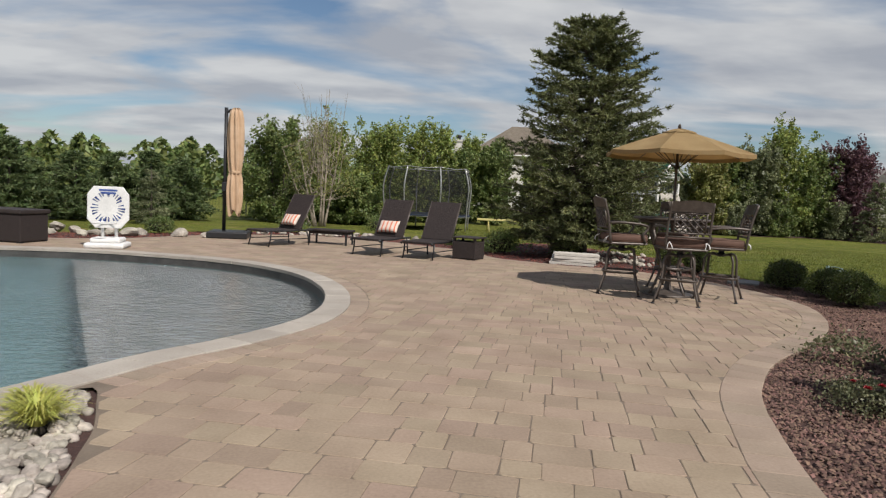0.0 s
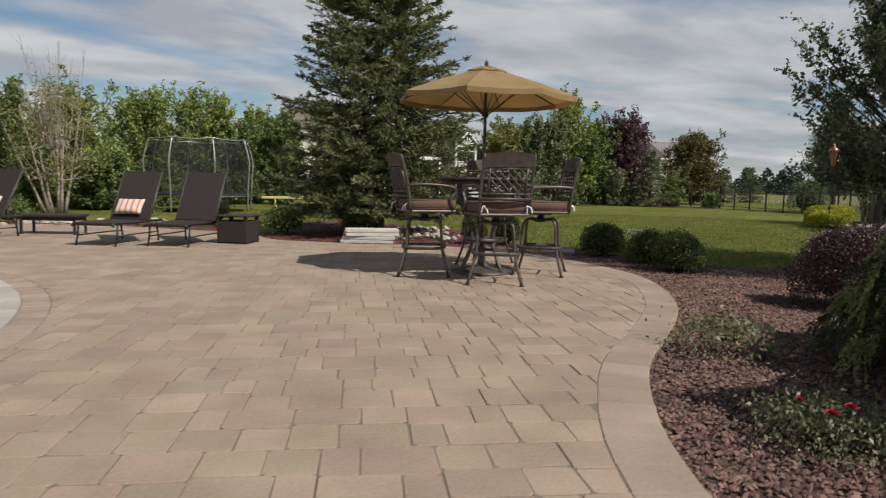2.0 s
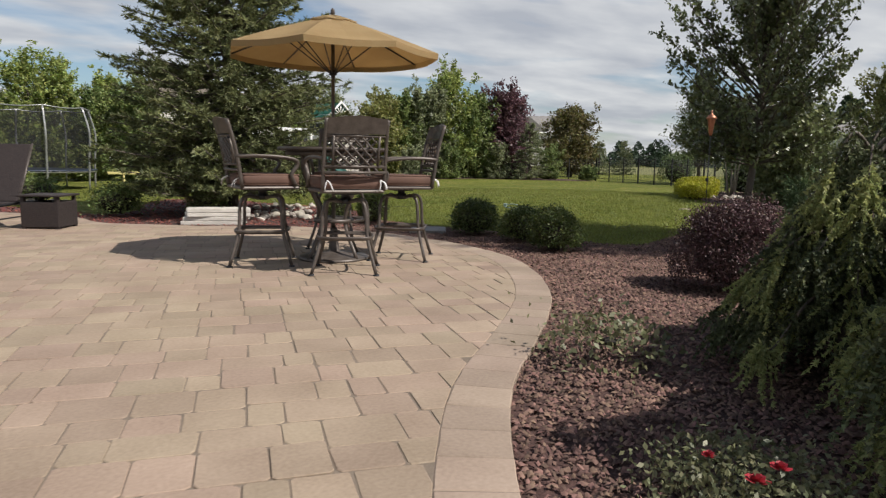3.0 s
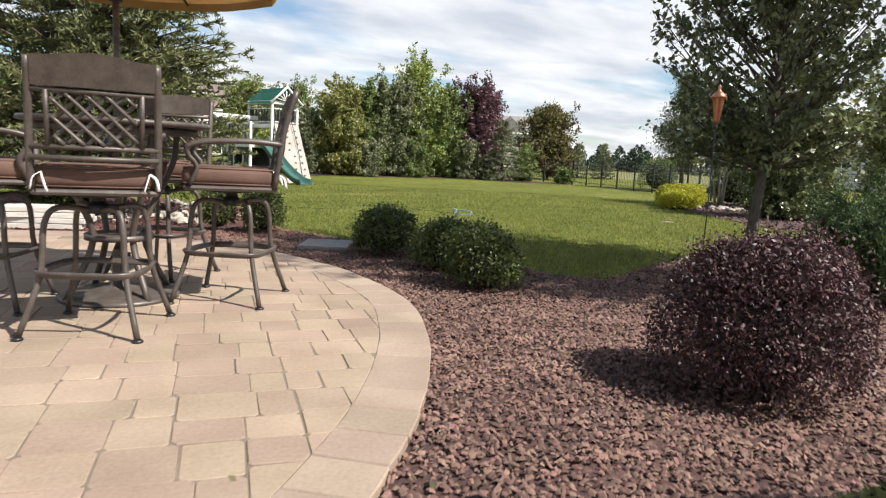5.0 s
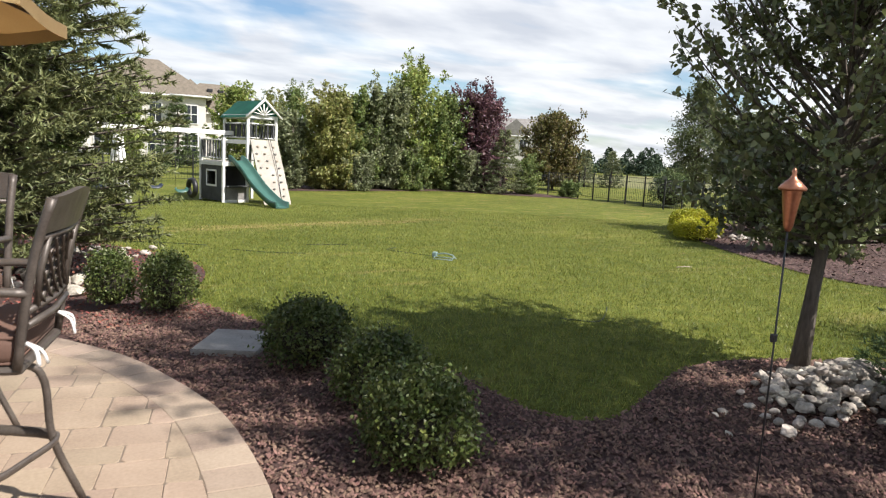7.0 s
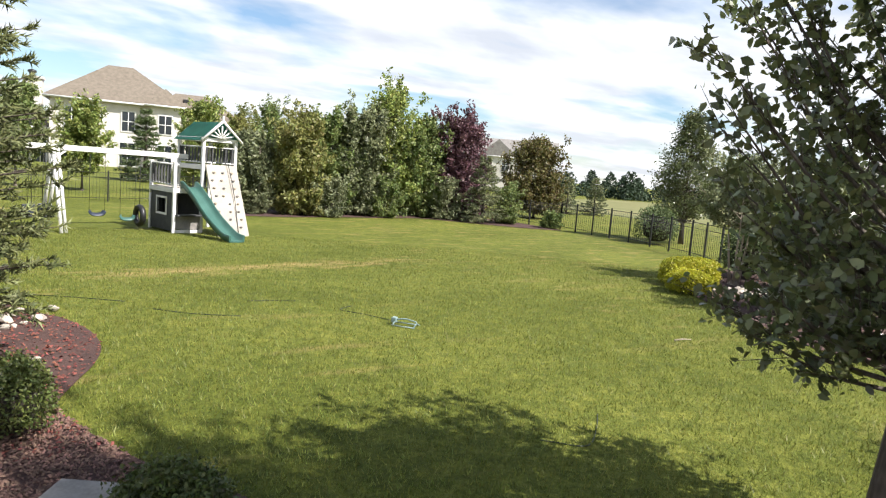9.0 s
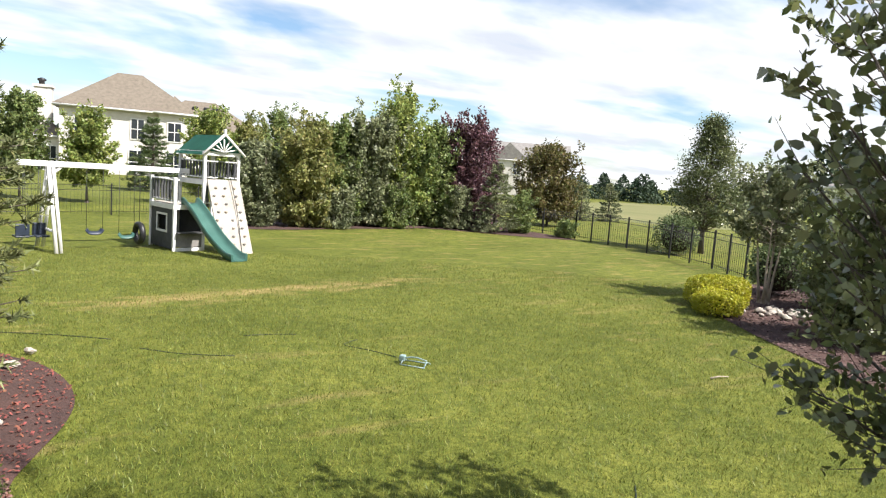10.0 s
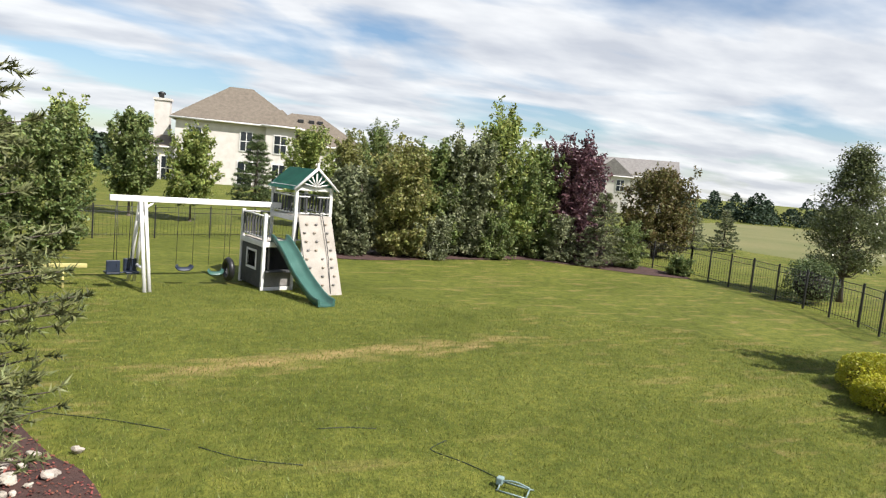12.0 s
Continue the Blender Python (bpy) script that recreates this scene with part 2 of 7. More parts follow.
M_BLUE = mat("blue_print", (0.03, 0.05, 0.22), (0.06, 0.12, 0.36), 0.5, 9, 40, 0, 0.002)
M_TEAL = mat("pool_plaster", (0.060, 0.115, 0.125), (0.100, 0.165, 0.175), 0.7, 1.2, 18, 0.3, 0.01)
M_LEDGE = mat("pebbly_grey_plaster", (0.088, 0.092, 0.092), (0.19, 0.19, 0.186), 0.8, 3, 40, 0.5, 0.01)
M_TILE = mat("dark_waterline_tile", (0.035, 0.034, 0.033), (0.085, 0.08, 0.075), 0.5, 6, 40, 0.4, 0.01)
M_HOSE = mat("dark_green_hose", (0.012, 0.022, 0.012), (0.03, 0.045, 0.025), 0.5, 20, 80, 0.1, 0.002)
M_SPRINK = mat("aqua_sprinkler_plastic", (0.12, 0.20, 0.20), (0.30, 0.38, 0.37), 0.4, 14, 60, 0.1, 0.002)
M_FIELD = mat("dry_field_grass", (0.10, 0.115, 0.028), (0.175, 0.16, 0.06), 0.95, 0.15, 3.0, 0.3, 0.03)
M_YELLOWBAR = mat("yellow_painted_wood", (0.42, 0.36, 0.12), (0.58, 0.52, 0.22), 0.7, 6, 60, 0.2, 0.003)
M_ROCKWALL = mat("sun_bleached_boards", (0.29, 0.262, 0.225), (0.44, 0.405, 0.355), 0.85, 3, 45, 0.3, 0.006)

M_GLASS = bpy.data.materials.new("window_glass")
M_GLASS.use_nodes = True
gp = M_GLASS.node_tree.nodes["Principled BSDF"]
gp.inputs["Base Color"].default_value, gp.inputs["Roughness"].default_value = (0.02, 0.025, 0.03, 1), 0.06

M_WATER = bpy.data.materials.new("pool_water")
M_WATER.use_nodes = True
n_, l_ = M_WATER.node_tree.nodes, M_WATER.node_tree.links
gp = n_["Principled BSDF"]
gp.inputs["Base Color"].default_value = (0.85, 0.95, 0.96, 1)
gp.inputs["Roughness"].default_value, gp.inputs["IOR"].default_value, gp.inputs["Transmission Weight"].default_value = 0.02, 1.33, 1.0
wc = n_.new("ShaderNodeTexCoord")
wm = n_.new("ShaderNodeMapping")
wm.inputs["Scale"].default_value, wm.inputs["Rotation"].default_value = (1.0, 2.2, 1), (0, 0, 0.3)
l_.new(wc.outputs["Object"], wm.inputs[0])
wa = n_.new("ShaderNodeTexNoise")
wa.inputs["Scale"].default_value, wa.inputs["Detail"].default_value, wa.inputs["Distortion"].default_value = 7.0, 3.0, 0.6
l_.new(wm.outputs[0], wa.inputs["Vector"])
wb = n_.new("ShaderNodeBump")
wb.inputs["Strength"].default_value, wb.inputs["Distance"].default_value = 0.5, 0.05
l_.new(wa.outputs[0], wb.inputs["Height"])
l_.new(wb.outputs[0], gp.inputs["Normal"])


def lawn_material():
    """Turf: broad patches, mowing-direction streaks, dry straw streaks and a fine grain."""
    m = bpy.data.materials.new("lawn_turf")
    m.use_nodes = True
    n, l = m.node_tree.nodes, m.node_tree.links
    p = n["Principled BSDF"]
    p.inputs["Roughness"].default_value = 0.9
    p.inputs["Specular IOR Level"].default_value = 0.2
    co = n.new("ShaderNodeTexCoord")

    def noise_at(scale, stretch=(1, 1, 1), turned=0.0, detail=4.0):
        mp = n.new("ShaderNodeMapping")
        mp.inputs["Scale"].default_value, mp.inputs["Rotation"].default_value = stretch, (0, 0, turned)
        l.new(co.outputs["Object"], mp.inputs[0])
        t = n.new("ShaderNodeTexNoise")
        t.inputs["Scale"].default_value, t.inputs["Detail"].default_value = scale, detail
        l.new(mp.outputs[0], t.inputs["Vector"])
        return t.outputs[0]

    def ramp(value, a, b, ca, cb):
        r = n.new("ShaderNodeValToRGB")
        r.color_ramp.elements[0].position, r.color_ramp.elements[1].position = a, b
        r.color_ramp.elements[0].color, r.color_ramp.elements[1].color = (*ca, 1), (*cb, 1)
        l.new(value, r.inputs[0])
        return r.outputs[0]

    def mixed(fac, a, b, kind="MIX"):
        k = n.new("ShaderNodeMix")
        k.data_type, k.blend_type = "RGBA", kind
        for socket, v in ((0, fac), (6, a), (7, b)):
            if isinstance(v, float):
                k.inputs[socket].default_value = v
            else:
                l.new(v, k.inputs[socket])
        return k.outputs[2]

    broad = ramp(noise_at(0.35), 0.35, 0.65, (0.098, 0.116, 0.017), (0.147, 0.162, 0.029))
    grain = ramp(noise_at(26.0, detail=8.0), 0.3, 0.7, (0.58, 0.62, 0.5), (1.3, 1.26, 1.3))
    colour = mixed(1.0, broad, grain, "MULTIPLY")
    clumps = ramp(noise_at(5.0, detail=5.0), 0.35, 0.68, (0.72, 0.78, 0.7), (1.2, 1.15, 1.15))
    colour = mixed(1.0, colour, clumps, "MULTIPLY")
    dry = ramp(noise_at(0.55, (0.55, 3.2, 1), 0.10, 6.0), 0.60, 0.78, (0, 0, 0), (0.5, 0.5, 0.5))
    straw = ramp(noise_at(18.0), 0.3, 0.7, (0.27, 0.185, 0.070), (0.43, 0.315, 0.14))
    colour = mixed(dry, colour, straw)
    # the long dry streak over a buried line
    pos = n.new("ShaderNodeSeparateXYZ")
    l.new(co.outputs["Object"], pos.inputs[0])

    def calc(op, a, b):
        k = n.new("ShaderNodeMath")
        k.operation = op
        for i, v in enumerate((a, b)):
            if isinstance(v, (int, float)):
                k.inputs[i].default_value = v
            else:
                l.new(v, k.inputs[i])
        return k.outputs[0]

    off = calc("ABSOLUTE", calc("ADD", calc("ADD", pos.outputs[1], calc("MULTIPLY", pos.outputs[0], -0.2)), -15.95), 0)
    ends = calc("ABSOLUTE", calc("ADD", pos.outputs[0], -10.0), 0)
    near = calc("MULTIPLY", calc("SUBTRACT", 0.62, off), calc("MINIMUM", calc("MAXIMUM", calc("SUBTRACT", 3.9, ends), 0), 1.0))
    near = calc("ADD", near, calc("MULTIPLY", calc("SUBTRACT", noise_at(1.5, (0.8, 2.2, 1), 0.05, 7.0), 0.5), 2.3))
    colour = mixed(ramp(near, 0.12, 0.85, (0, 0, 0), (0.9, 0.9, 0.9)), colour, straw)
    l.new(colour, p.inputs["Base Color"])
    b = n.new("ShaderNodeBump")
    b.inputs["Strength"].default_value, b.inputs["Distance"].default_value = 0.9, 0.03
    l.new(noise_at(60.0, detail=3.0), b.inputs["Height"])
    l.new(b.outputs[0], p.inputs["Normal"])
    return m


M_LAWN = lawn_material()


# ---- mesh helpers ----
def finish(name, me, material):
    ob = new(name, me)
    if material is not None:
        me.materials.append(material)
    return ob


def part(name, bm, material, parent=None, label="", smooth=False):
    """Links a bmesh as one mesh object, under parent if given."""
    me = bpy.data.meshes.new(name)
    if smooth:
        for f in bm.faces:
            f.smooth = True
    bm.to_mesh(me)
    bm.free()
    ob = finish(name, me, material)
    if parent is not None:
        ob.parent = parent
    if label:
        ob["label"] = label
    return ob


def np_mesh(name, verts, faces, smooth=False):
    """A mesh from arrays of points and of faces with equally many corners."""
    verts, faces = np.asarray(verts, np.float32), np.asarray(faces, np.int32)
    me = bpy.data.meshes.new(name)
    k = faces.shape[1]
    me.vertices.add(len(verts))
    me.vertices.foreach_set("co", verts.ravel())
    me.loops.add(faces.size)
    me.loops.foreach_set("vertex_index", faces.ravel())
    me.polygons.add(len(faces))
    me.polygons.foreach_set("loop_start", np.arange(0, faces.size, k, dtype=np.int32))
    me.polygons.foreach_set("loop_total", np.full(len(faces), k, np.int32))
    me.update(calc_edges=True)
    if smooth:
        me.polygons.foreach_set("use_smooth", np.ones(len(faces), bool))
    return me


def thing(name, x=0.0, y=0.0, z=0.0, turned=0.0, label="", category="", group="", kind=""):
    """An Empty at the base of a thing; turned: degrees about the vertical."""
    ob = new(name)
    ob.empty_display_size = 0.2
    ob.matrix_basis = pose(x, y, z, 0, 0, turned)
    return tagged(ob, label, category, group, kind)


def box(bm, x0, y0, z0, x1, y1, z1, bevel=0.0, m=None):
    v = [bm.verts.new(p) for p in ((x0, y0, z0), (x1, y0, z0), (x1, y1, z0), (x0, y1, z0), (x0, y0, z1), (x1, y0, z1), (x1, y1, z1), (x0, y1, z1))]
    fs = [bm.faces.new([v[i] for i in q]) for q in ((3, 2, 1, 0), (4, 5, 6, 7), (0, 1, 5, 4), (1, 2, 6, 5), (2, 3, 7, 6), (3, 0, 4, 7))]
    if bevel:
        made = bmesh.ops.bevel(bm, geom=list({e for f in fs for e in f.edges}), offset=bevel, segments=2, affect="EDGES", profile=0.5)
        v = list({w for f in made["faces"] for w in f.verts})
    if m is not None:
        bmesh.ops.transform(bm, matrix=m, verts=v)
    return v


def boxed(*args, **kw):
    bm = bmesh.new()
    box(bm, *args, **kw)
    return bm


def tube(bm, points, radii, sides=8, caps=True, flat=1.0):
    """A round bar along points; radii: one number or one for each point."""
    pts = [Vector(p) for p in points]
    if isinstance(radii, (int, float)):
        radii = [radii] * len(pts)
    rings, up = [], None
    for i, p in enumerate(pts):
        d = (pts[min(i + 1, len(pts) - 1)] - pts[max(i - 1, 0)]).normalized()
        if up is None:
            up = d.orthogonal().normalized()
        up = (up - d * up.dot(d)).normalized() if (up - d * up.dot(d)).length > 1e-4 else d.orthogonal().normalized()
        side = d.cross(up)
        rings.append([bm.verts.new(p + float(radii[i]) * (math.cos(a) * up + math.sin(a) * side * flat)) for a in (2 * math.pi * k / sides for k in range(sides))])
    for a, b in zip(rings, rings[1:]):
        for k in range(sides):
            bm.faces.new((a[k], a[(k + 1) % sides], b[(k + 1) % sides], b[k])).smooth = True
    if caps:
        bm.faces.new(rings[0][::-1])
        bm.faces.new(rings[-1])


def tubed(points, radii, **kw):
    bm = bmesh.new()
    tube(bm, points, radii, **kw)
    return bm


def lathe(bm, profile, sides=24, centre=(0, 0)):
    """A turned body from rows of (radius, height)."""
    rings = []
    for r, z in profile:
        rings.append([bm.verts.new((centre[0] + r * math.cos(a), centre[1] + r * math.sin(a), z)) for a in (2 * math.pi * k / sides for k in range(sides))])
    for a, b in zip(rings, rings[1:]):
        for k in range(sides):
            bm.faces.new((a[k], a[(k + 1) % sides], b[(k + 1) % sides], b[k])).smooth = True
    bm.faces.new(rings[0][::-1])
    bm.faces.new(rings[-1])


def lathed(profile, sides=24):
    bm = bmesh.new()
    lathe(bm, profile, sides)
    return bm


def bent(points, steps=6):
    """A smooth line through points (Catmull-Rom)."""
    p = [Vector(q) for q in points]
    p = [2 * p[0] - p[1]] + p + [2 * p[-1] - p[-2]]
    out = []
    for a, b, c, d in zip(p, p[1:], p[2:], p[3:]):
        for k in range(steps):
            t = k / steps
            out.append(0.5 * (2 * b + (c - a) * t + (2 * a - 5 * b + 4 * c - d) * t * t + (3 * b - 3 * c + d - a) * t ** 3))
    return out + [p[-2]]


def closed_curve(points, step):
    """A smooth closed outline through points, evenly stepped, as an array of x, y."""
    p = np.array(points, float)
    n = len(p)
    out = []
    for i in range(n):
        a, b, c, d = p[i - 1], p[i], p[(i + 1) % n], p[(i + 2) % n]
        for t in np.linspace(0, 1, 24, endpoint=False):
            out.append(0.5 * (2 * b + (c - a) * t + (2 * a - 5 * b + 4 * c - d) * t * t + (3 * b - 3 * c + d - a) * t ** 3))
    out = np.array(out + [out[0]])
    length = np.r_[0, np.cumsum(np.hypot(*np.diff(out, axis=0).T))]
    count = max(8, int(round(length[-1] / step)))
    s = np.linspace(0, length[-1], count, endpoint=False)
    return np.stack([np.interp(s, length, out[:, 0]), np.interp(s, length, out[:, 1])], 1)


def inward(curve, by):
    """The outline moved to its inner side."""
    d = np.roll(curve, -1, 0) - np.roll(curve, 1, 0)
    d /= np.hypot(*d.T)[:, None]
    area = 0.5 * np.sum(curve[:, 0] * np.roll(curve[:, 1], -1) - np.roll(curve[:, 0], -1) * curve[:, 1])
    return curve + np.sign(area) * by * np.stack([-d[:, 1], d[:, 0]], 1)


def inside(points, curve):
    x, y = np.atleast_2d(points).T
    hit = np.zeros(len(x), bool)
    for (x0, y0), (x1, y1) in zip(curve, np.roll(curve, -1, 0)):
        cross = (y0 > y) != (y1 > y)
        hit ^= cross & (x < (x1 - x0) * (y - y0) / (y1 - y0 + 1e-12) + x0)
    return hit


def sheet(name, outer, holes, z, material, kind="structure", thick=0.0):
    """A flat piece of ground within an outline, with holes."""
    bm = bmesh.new()
    edges = []
    for loop in (outer, *holes):
        vs = [bm.verts.new((x, y, z)) for x, y in loop]
        edges += [bm.edges.new((a, b)) for a, b in zip(vs, vs[1:] + vs[:1])]
    bmesh.ops.triangle_fill(bm, edges=edges, use_beauty=True, use_dissolve=False, normal=(0, 0, 1))
    for f in bm.faces:
        if f.normal.z < 0:
            f.normal_flip()
    ob = part(name, bm, material)
    return tagged(ob, kind=kind)


def blades(base, tip, width, side):
    """One long triangle for each row of base and tip."""
    n = len(base)
    v = np.empty((n, 3, 3))
    v[:, 0], v[:, 1], v[:, 2] = base - side * width[:, None], base + side * width[:, None], tip
    return v.reshape(-1, 3), np.arange(3 * n).reshape(-1, 3)


def leaves(centres, size, rng, up=0.35, ratio=0.55, droop=0.0, oval=False):
    """Folded four-cornered leaves at the given places, in arrays."""
    n = len(centres)
    size = np.broadcast_to(size, (n,)) * rng.uniform(0.7, 1.3, n)
    a = rng.normal(size=(n, 3))
    a[:, 2] -= droop
    a /= np.linalg.norm(a, axis=1)[:, None]
    b = rng.normal(size=(n, 3)) + np.array([0, 0, up])
    side = np.cross(a, b)
    side /= np.linalg.norm(side, axis=1)[:, None] + 1e-9
    nrm = np.cross(side, a)
    s = size[:, None]
    if oval:
        v = np.empty((n, 6, 3))
        for i, (along, wide) in enumerate(((-0.5, 0.0), (-0.22, 0.5), (0.16, 0.42), (0.5, 0.0), (0.16, -0.42), (-0.22, -0.5))):
            v[:, i] = centres + a * s * along + side * s * ratio * wide + nrm * s * 0.22 * abs(wide)
        return v.reshape(-1, 3), np.arange(6 * n).reshape(-1, 6)
    v = np.empty((n, 4, 3))
    v[:, 0] = centres - a * s * 0.5
    v[:, 1] = centres + side * s * ratio * 0.5 + nrm * s * 0.08
    v[:, 2] = centres + a * s * 0.5
    v[:, 3] = centres - side * s * ratio * 0.5 + nrm * s * 0.08
    return v.reshape(-1, 3), np.arange(4 * n).reshape(-1, 4)


def unit(a):
    return a / (np.linalg.norm(a, axis=-1, keepdims=True) + 1e-9)


# ---- plants ----
def broadleaf(name, x, y, h, spread, material, bark, seed, trunk=0.25, stem=0.06, clumps=90, per=130, leaf=0.07, clump=0.22, z=-0.06,
              top_thin=0.5, stems=1, label="", category="tree", group="", lean=(0, 0), low=0.0, bare=0, squash=1.0, limb=1.0):
    """A tree or tall shrub: tapered stems, limbs to every clump, and a crown of single leaves. trunk: share of the height that stays clear;
    spread: crown radius; top_thin: how much narrower the top is; bare: leafless shoots above the crown."""
    rng = np.random.default_rng(seed)
    root = thing(name, x, y, z, 0, label, category, group)
    u = rng.uniform(0, 1, clumps) ** 0.8
    zc = h * (trunk + (1 - trunk) * u)
    prof = np.sin(np.pi * np.clip(0.12 + 0.88 * u, 0, 1) ** 0.75) ** 0.6 * (1 - top_thin * u ** 2) + low * (1 - u)
    rad = spread * prof * np.sqrt(rng.uniform(0.04, 1.0, clumps)) * rng.uniform(0.8, 1.15, clumps)
    ang = rng.uniform(0, 2 * np.pi, clumps)
    tips = np.stack([rad * np.cos(ang) + lean[0] * zc, rad * np.sin(ang) * squash + lean[1] * zc, zc], 1)
    bm = bmesh.new()
    feet = [np.array([0.0, 0.0])] if stems == 1 else [rng.normal(size=2) * 0.12 * spread for _ in range(stems)]
    tops = []
    for f in feet:
        top = np.array([f[0] * 4 * (stems > 1) + lean[0] * h, f[1] * 4 * (stems > 1) + lean[1] * h, h * (0.94 if stems == 1 else rng.uniform(0.7, 0.9))])
        pts = [(f[0] + (top[0] - f[0]) * t + rng.normal() * 0.02 * h * t * (1 - t), f[1] + (top[1] - f[1]) * t + rng.normal() * 0.02 * h * t * (1 - t), top[2] * t) for t in np.linspace(0, 1, 7)]
        tube(bm, pts, [stem * (1.35 if i == 0 else 1 - 0.9 * i / 6) for i in range(7)], 8)
        tops.append(pts)
    for i, t in enumerate(tips):
        line = tops[i % len(tops)]
        zb = max(0.12 * h if trunk < 0.1 else trunk * h * 0.85, t[2] - rng.uniform(0.25, 0.55) * np.hypot(t[0], t[1]) - 0.1 * h)
        zb = min(zb, t[2] * 0.95)
        k = min(int(zb / (line[-1][2] + 1e-6) * 6), 5)
        w = np.clip(zb / (line[-1][2] + 1e-6) * 6 - k, 0, 1)
        b = np.array(line[k]) * (1 - w) + np.array(line[k + 1]) * w
        mid = (b + t) / 2 + np.array([0, 0, -0.04 * h * rng.uniform(0, 1)])
        r = stem * limb * (0.20 + 0.25 * (1 - zb / h))
        tube(bm, [b, mid, t], [r, r * 0.6, r * 0.15], 5, caps=False)
    for _ in range(bare):
        a = rng.uniform(0, 2 * np.pi)
        r0, r1 = spread * rng.uniform(0.1, 0.5), spread * rng.uniform(0.2, 0.75)
        p0 = np.array([r0 * math.cos(a), r0 * math.sin(a), h * rng.uniform(0.35, 0.6)])
        p1 = np.array([r1 * math.cos(a), r1 * math.sin(a), h * rng.uniform(0.95, 1.35)])
        tube(bm, [p0, (p0 + p1) / 2 + rng.normal(size=3) * 0.05, p1], [0.016, 0.010, 0.004], 5, caps=False)
        for _ in range(3):
            q = p0 + (p1 - p0) * rng.uniform(0.4, 0.9)
            tube(bm, [q, q + np.array([rng.normal() * 0.2, rng.normal() * 0.2, rng.uniform(0.2, 0.5)])], [0.006, 0.002], 4, caps=False)
    part("trunk", bm, bark, root)
    per_c = rng.poisson(per, clumps)
    idx = np.repeat(np.arange(clumps), per_c)
    g = rng.normal(size=(len(idx), 3)) * clump * np.array([1, 1, 0.75]) * rng.uniform(0.6, 1.3, clumps)[idx][:, None]
    pts = tips[idx] + g
    pts = pts[(pts[:, 2] > max(0.04, trunk * h))]
    v, f = leaves(pts, leaf, rng)
    crown = finish("crown", np_mesh("crown", v, f), material)
    crown.parent = root
    return root


def spray_tree(name, x, y, h, spread, material, bark, seed, trunk=0.08, stem=0.05, stems=1, boughs=80, sprigs=11, per=15, leaf=0.12, z=-0.06, rise=1.0, narrow=0.6,
               shoot=0.22, label="", category="tree", group="", lean=(0.0, 0.0), low_angle=22, grade=1.2, skirt=0.0, oval=False):
    """A tree or tall shrub of rising boughs: leafy sprigs along every bough, with its tips standing out of the crown.
    narrow: how fast the crown draws in towards its top; shoot: length of the sprigs, as a share of the spread."""
    rng = np.random.default_rng(seed)
    root = thing(name, x, y, z, 0, label, category, group)
    bm = bmesh.new()
    lines = []
    for k in range(stems):
        a = 2 * np.pi * k / stems + rng.uniform(0, 1)
        foot = np.array([math.cos(a), math.sin(a), 0]) * (0.10 * spread if stems > 1 else 0) + np.array([0, 0, -0.03])
        top = foot * rng.uniform(2.5, 5.0) + np.array([lean[0] * h, lean[1] * h, h * (0.86 if k == 0 else rng.uniform(0.6, 0.85))])
        line = [foot + (top - foot) * t + rng.normal(size=3) * 0.012 * h * t * (1 - t) * np.array([1, 1, 0]) for t in np.linspace(0, 1, 6)]
        tube(bm, line, [stem * (1.3 if i == 0 else 1 - 0.88 * i / 5) for i in range(6)], 7)
        lines.append(np.array(line))
    for line in lines:
        f = line[0]
        tube(bm, [(f[0], f[1], -0.04), (f[0], f[1], 0.0), (f[0], f[1], 0.04), (f[0], f[1], 0.10)], [stem * 2.0, stem * 1.75, stem * 1.45, stem * 1.1], 14)
    n = boughs
    u = ((np.arange(n) + rng.uniform(0, 1, n)) / n) ** grade
    low = rng.uniform(0, 1, n) < skirt
    u = np.where(low, rng.uniform(0, 0.16, n), u)
    start = np.empty((n, 3))
    zz = h * (trunk + (0.84 - trunk) * u)
    for i in range(n):
        line = lines[i % stems]
        start[i] = [np.interp(zz[i], line[:, 2], line[:, j]) for j in range(3)]
    a = np.arange(n) * 2.399 + rng.normal(0, 0.4, n)
    e = np.radians(np.clip(rise * (low_angle + (76 - low_angle) * u) + rng.normal(0, 9, n), 4, 84))
    e = np.where(low, np.radians(rng.uniform(4, 48, n)), e)
    prof = (0.78 + 0.8 * u) * (u < 0.28) + (u >= 0.28) * np.clip(1 - (np.maximum(u - 0.28, 0) / 0.78) ** 1.5 * narrow, 0.1, 1)
    long = np.minimum(spread * prof / np.cos(e), (h * rng.uniform(0.86, 1.06, n) - zz) / np.sin(e)) * rng.uniform(0.62, 1.12, n)
    d = np.stack([np.cos(a) * np.cos(e), np.sin(a) * np.cos(e), np.sin(e)], 1)
    end = start + d * long[:, None]
    for i in range(n):
        mid = (start[i] + end[i]) / 2 + np.array([0, 0, -0.07 * long[i]])
        r = stem * 0.32 * (1 - 0.6 * u[i])
        tube(bm, [start[i], mid, end[i]], [r, r * 0.6, r * 0.2], 4, caps=False)
    t = rng.uniform(0.22, 1.0, (n, sprigs))
    t[:, 0] = 1.0
    base = start[:, None] + (end - start)[:, None] * t[..., None] + np.array([0, 0, -0.25]) * (long[:, None] * t * (1 - t))[..., None]
    way = unit(d[:, None] * 0.8 + rng.normal(size=(n, sprigs, 3)) * 0.55 + np.array([0, 0, 0.25]))
    size = spread * shoot * rng.uniform(0.5, 1.35, (n, sprigs)) * (1.25 - 0.5 * t)
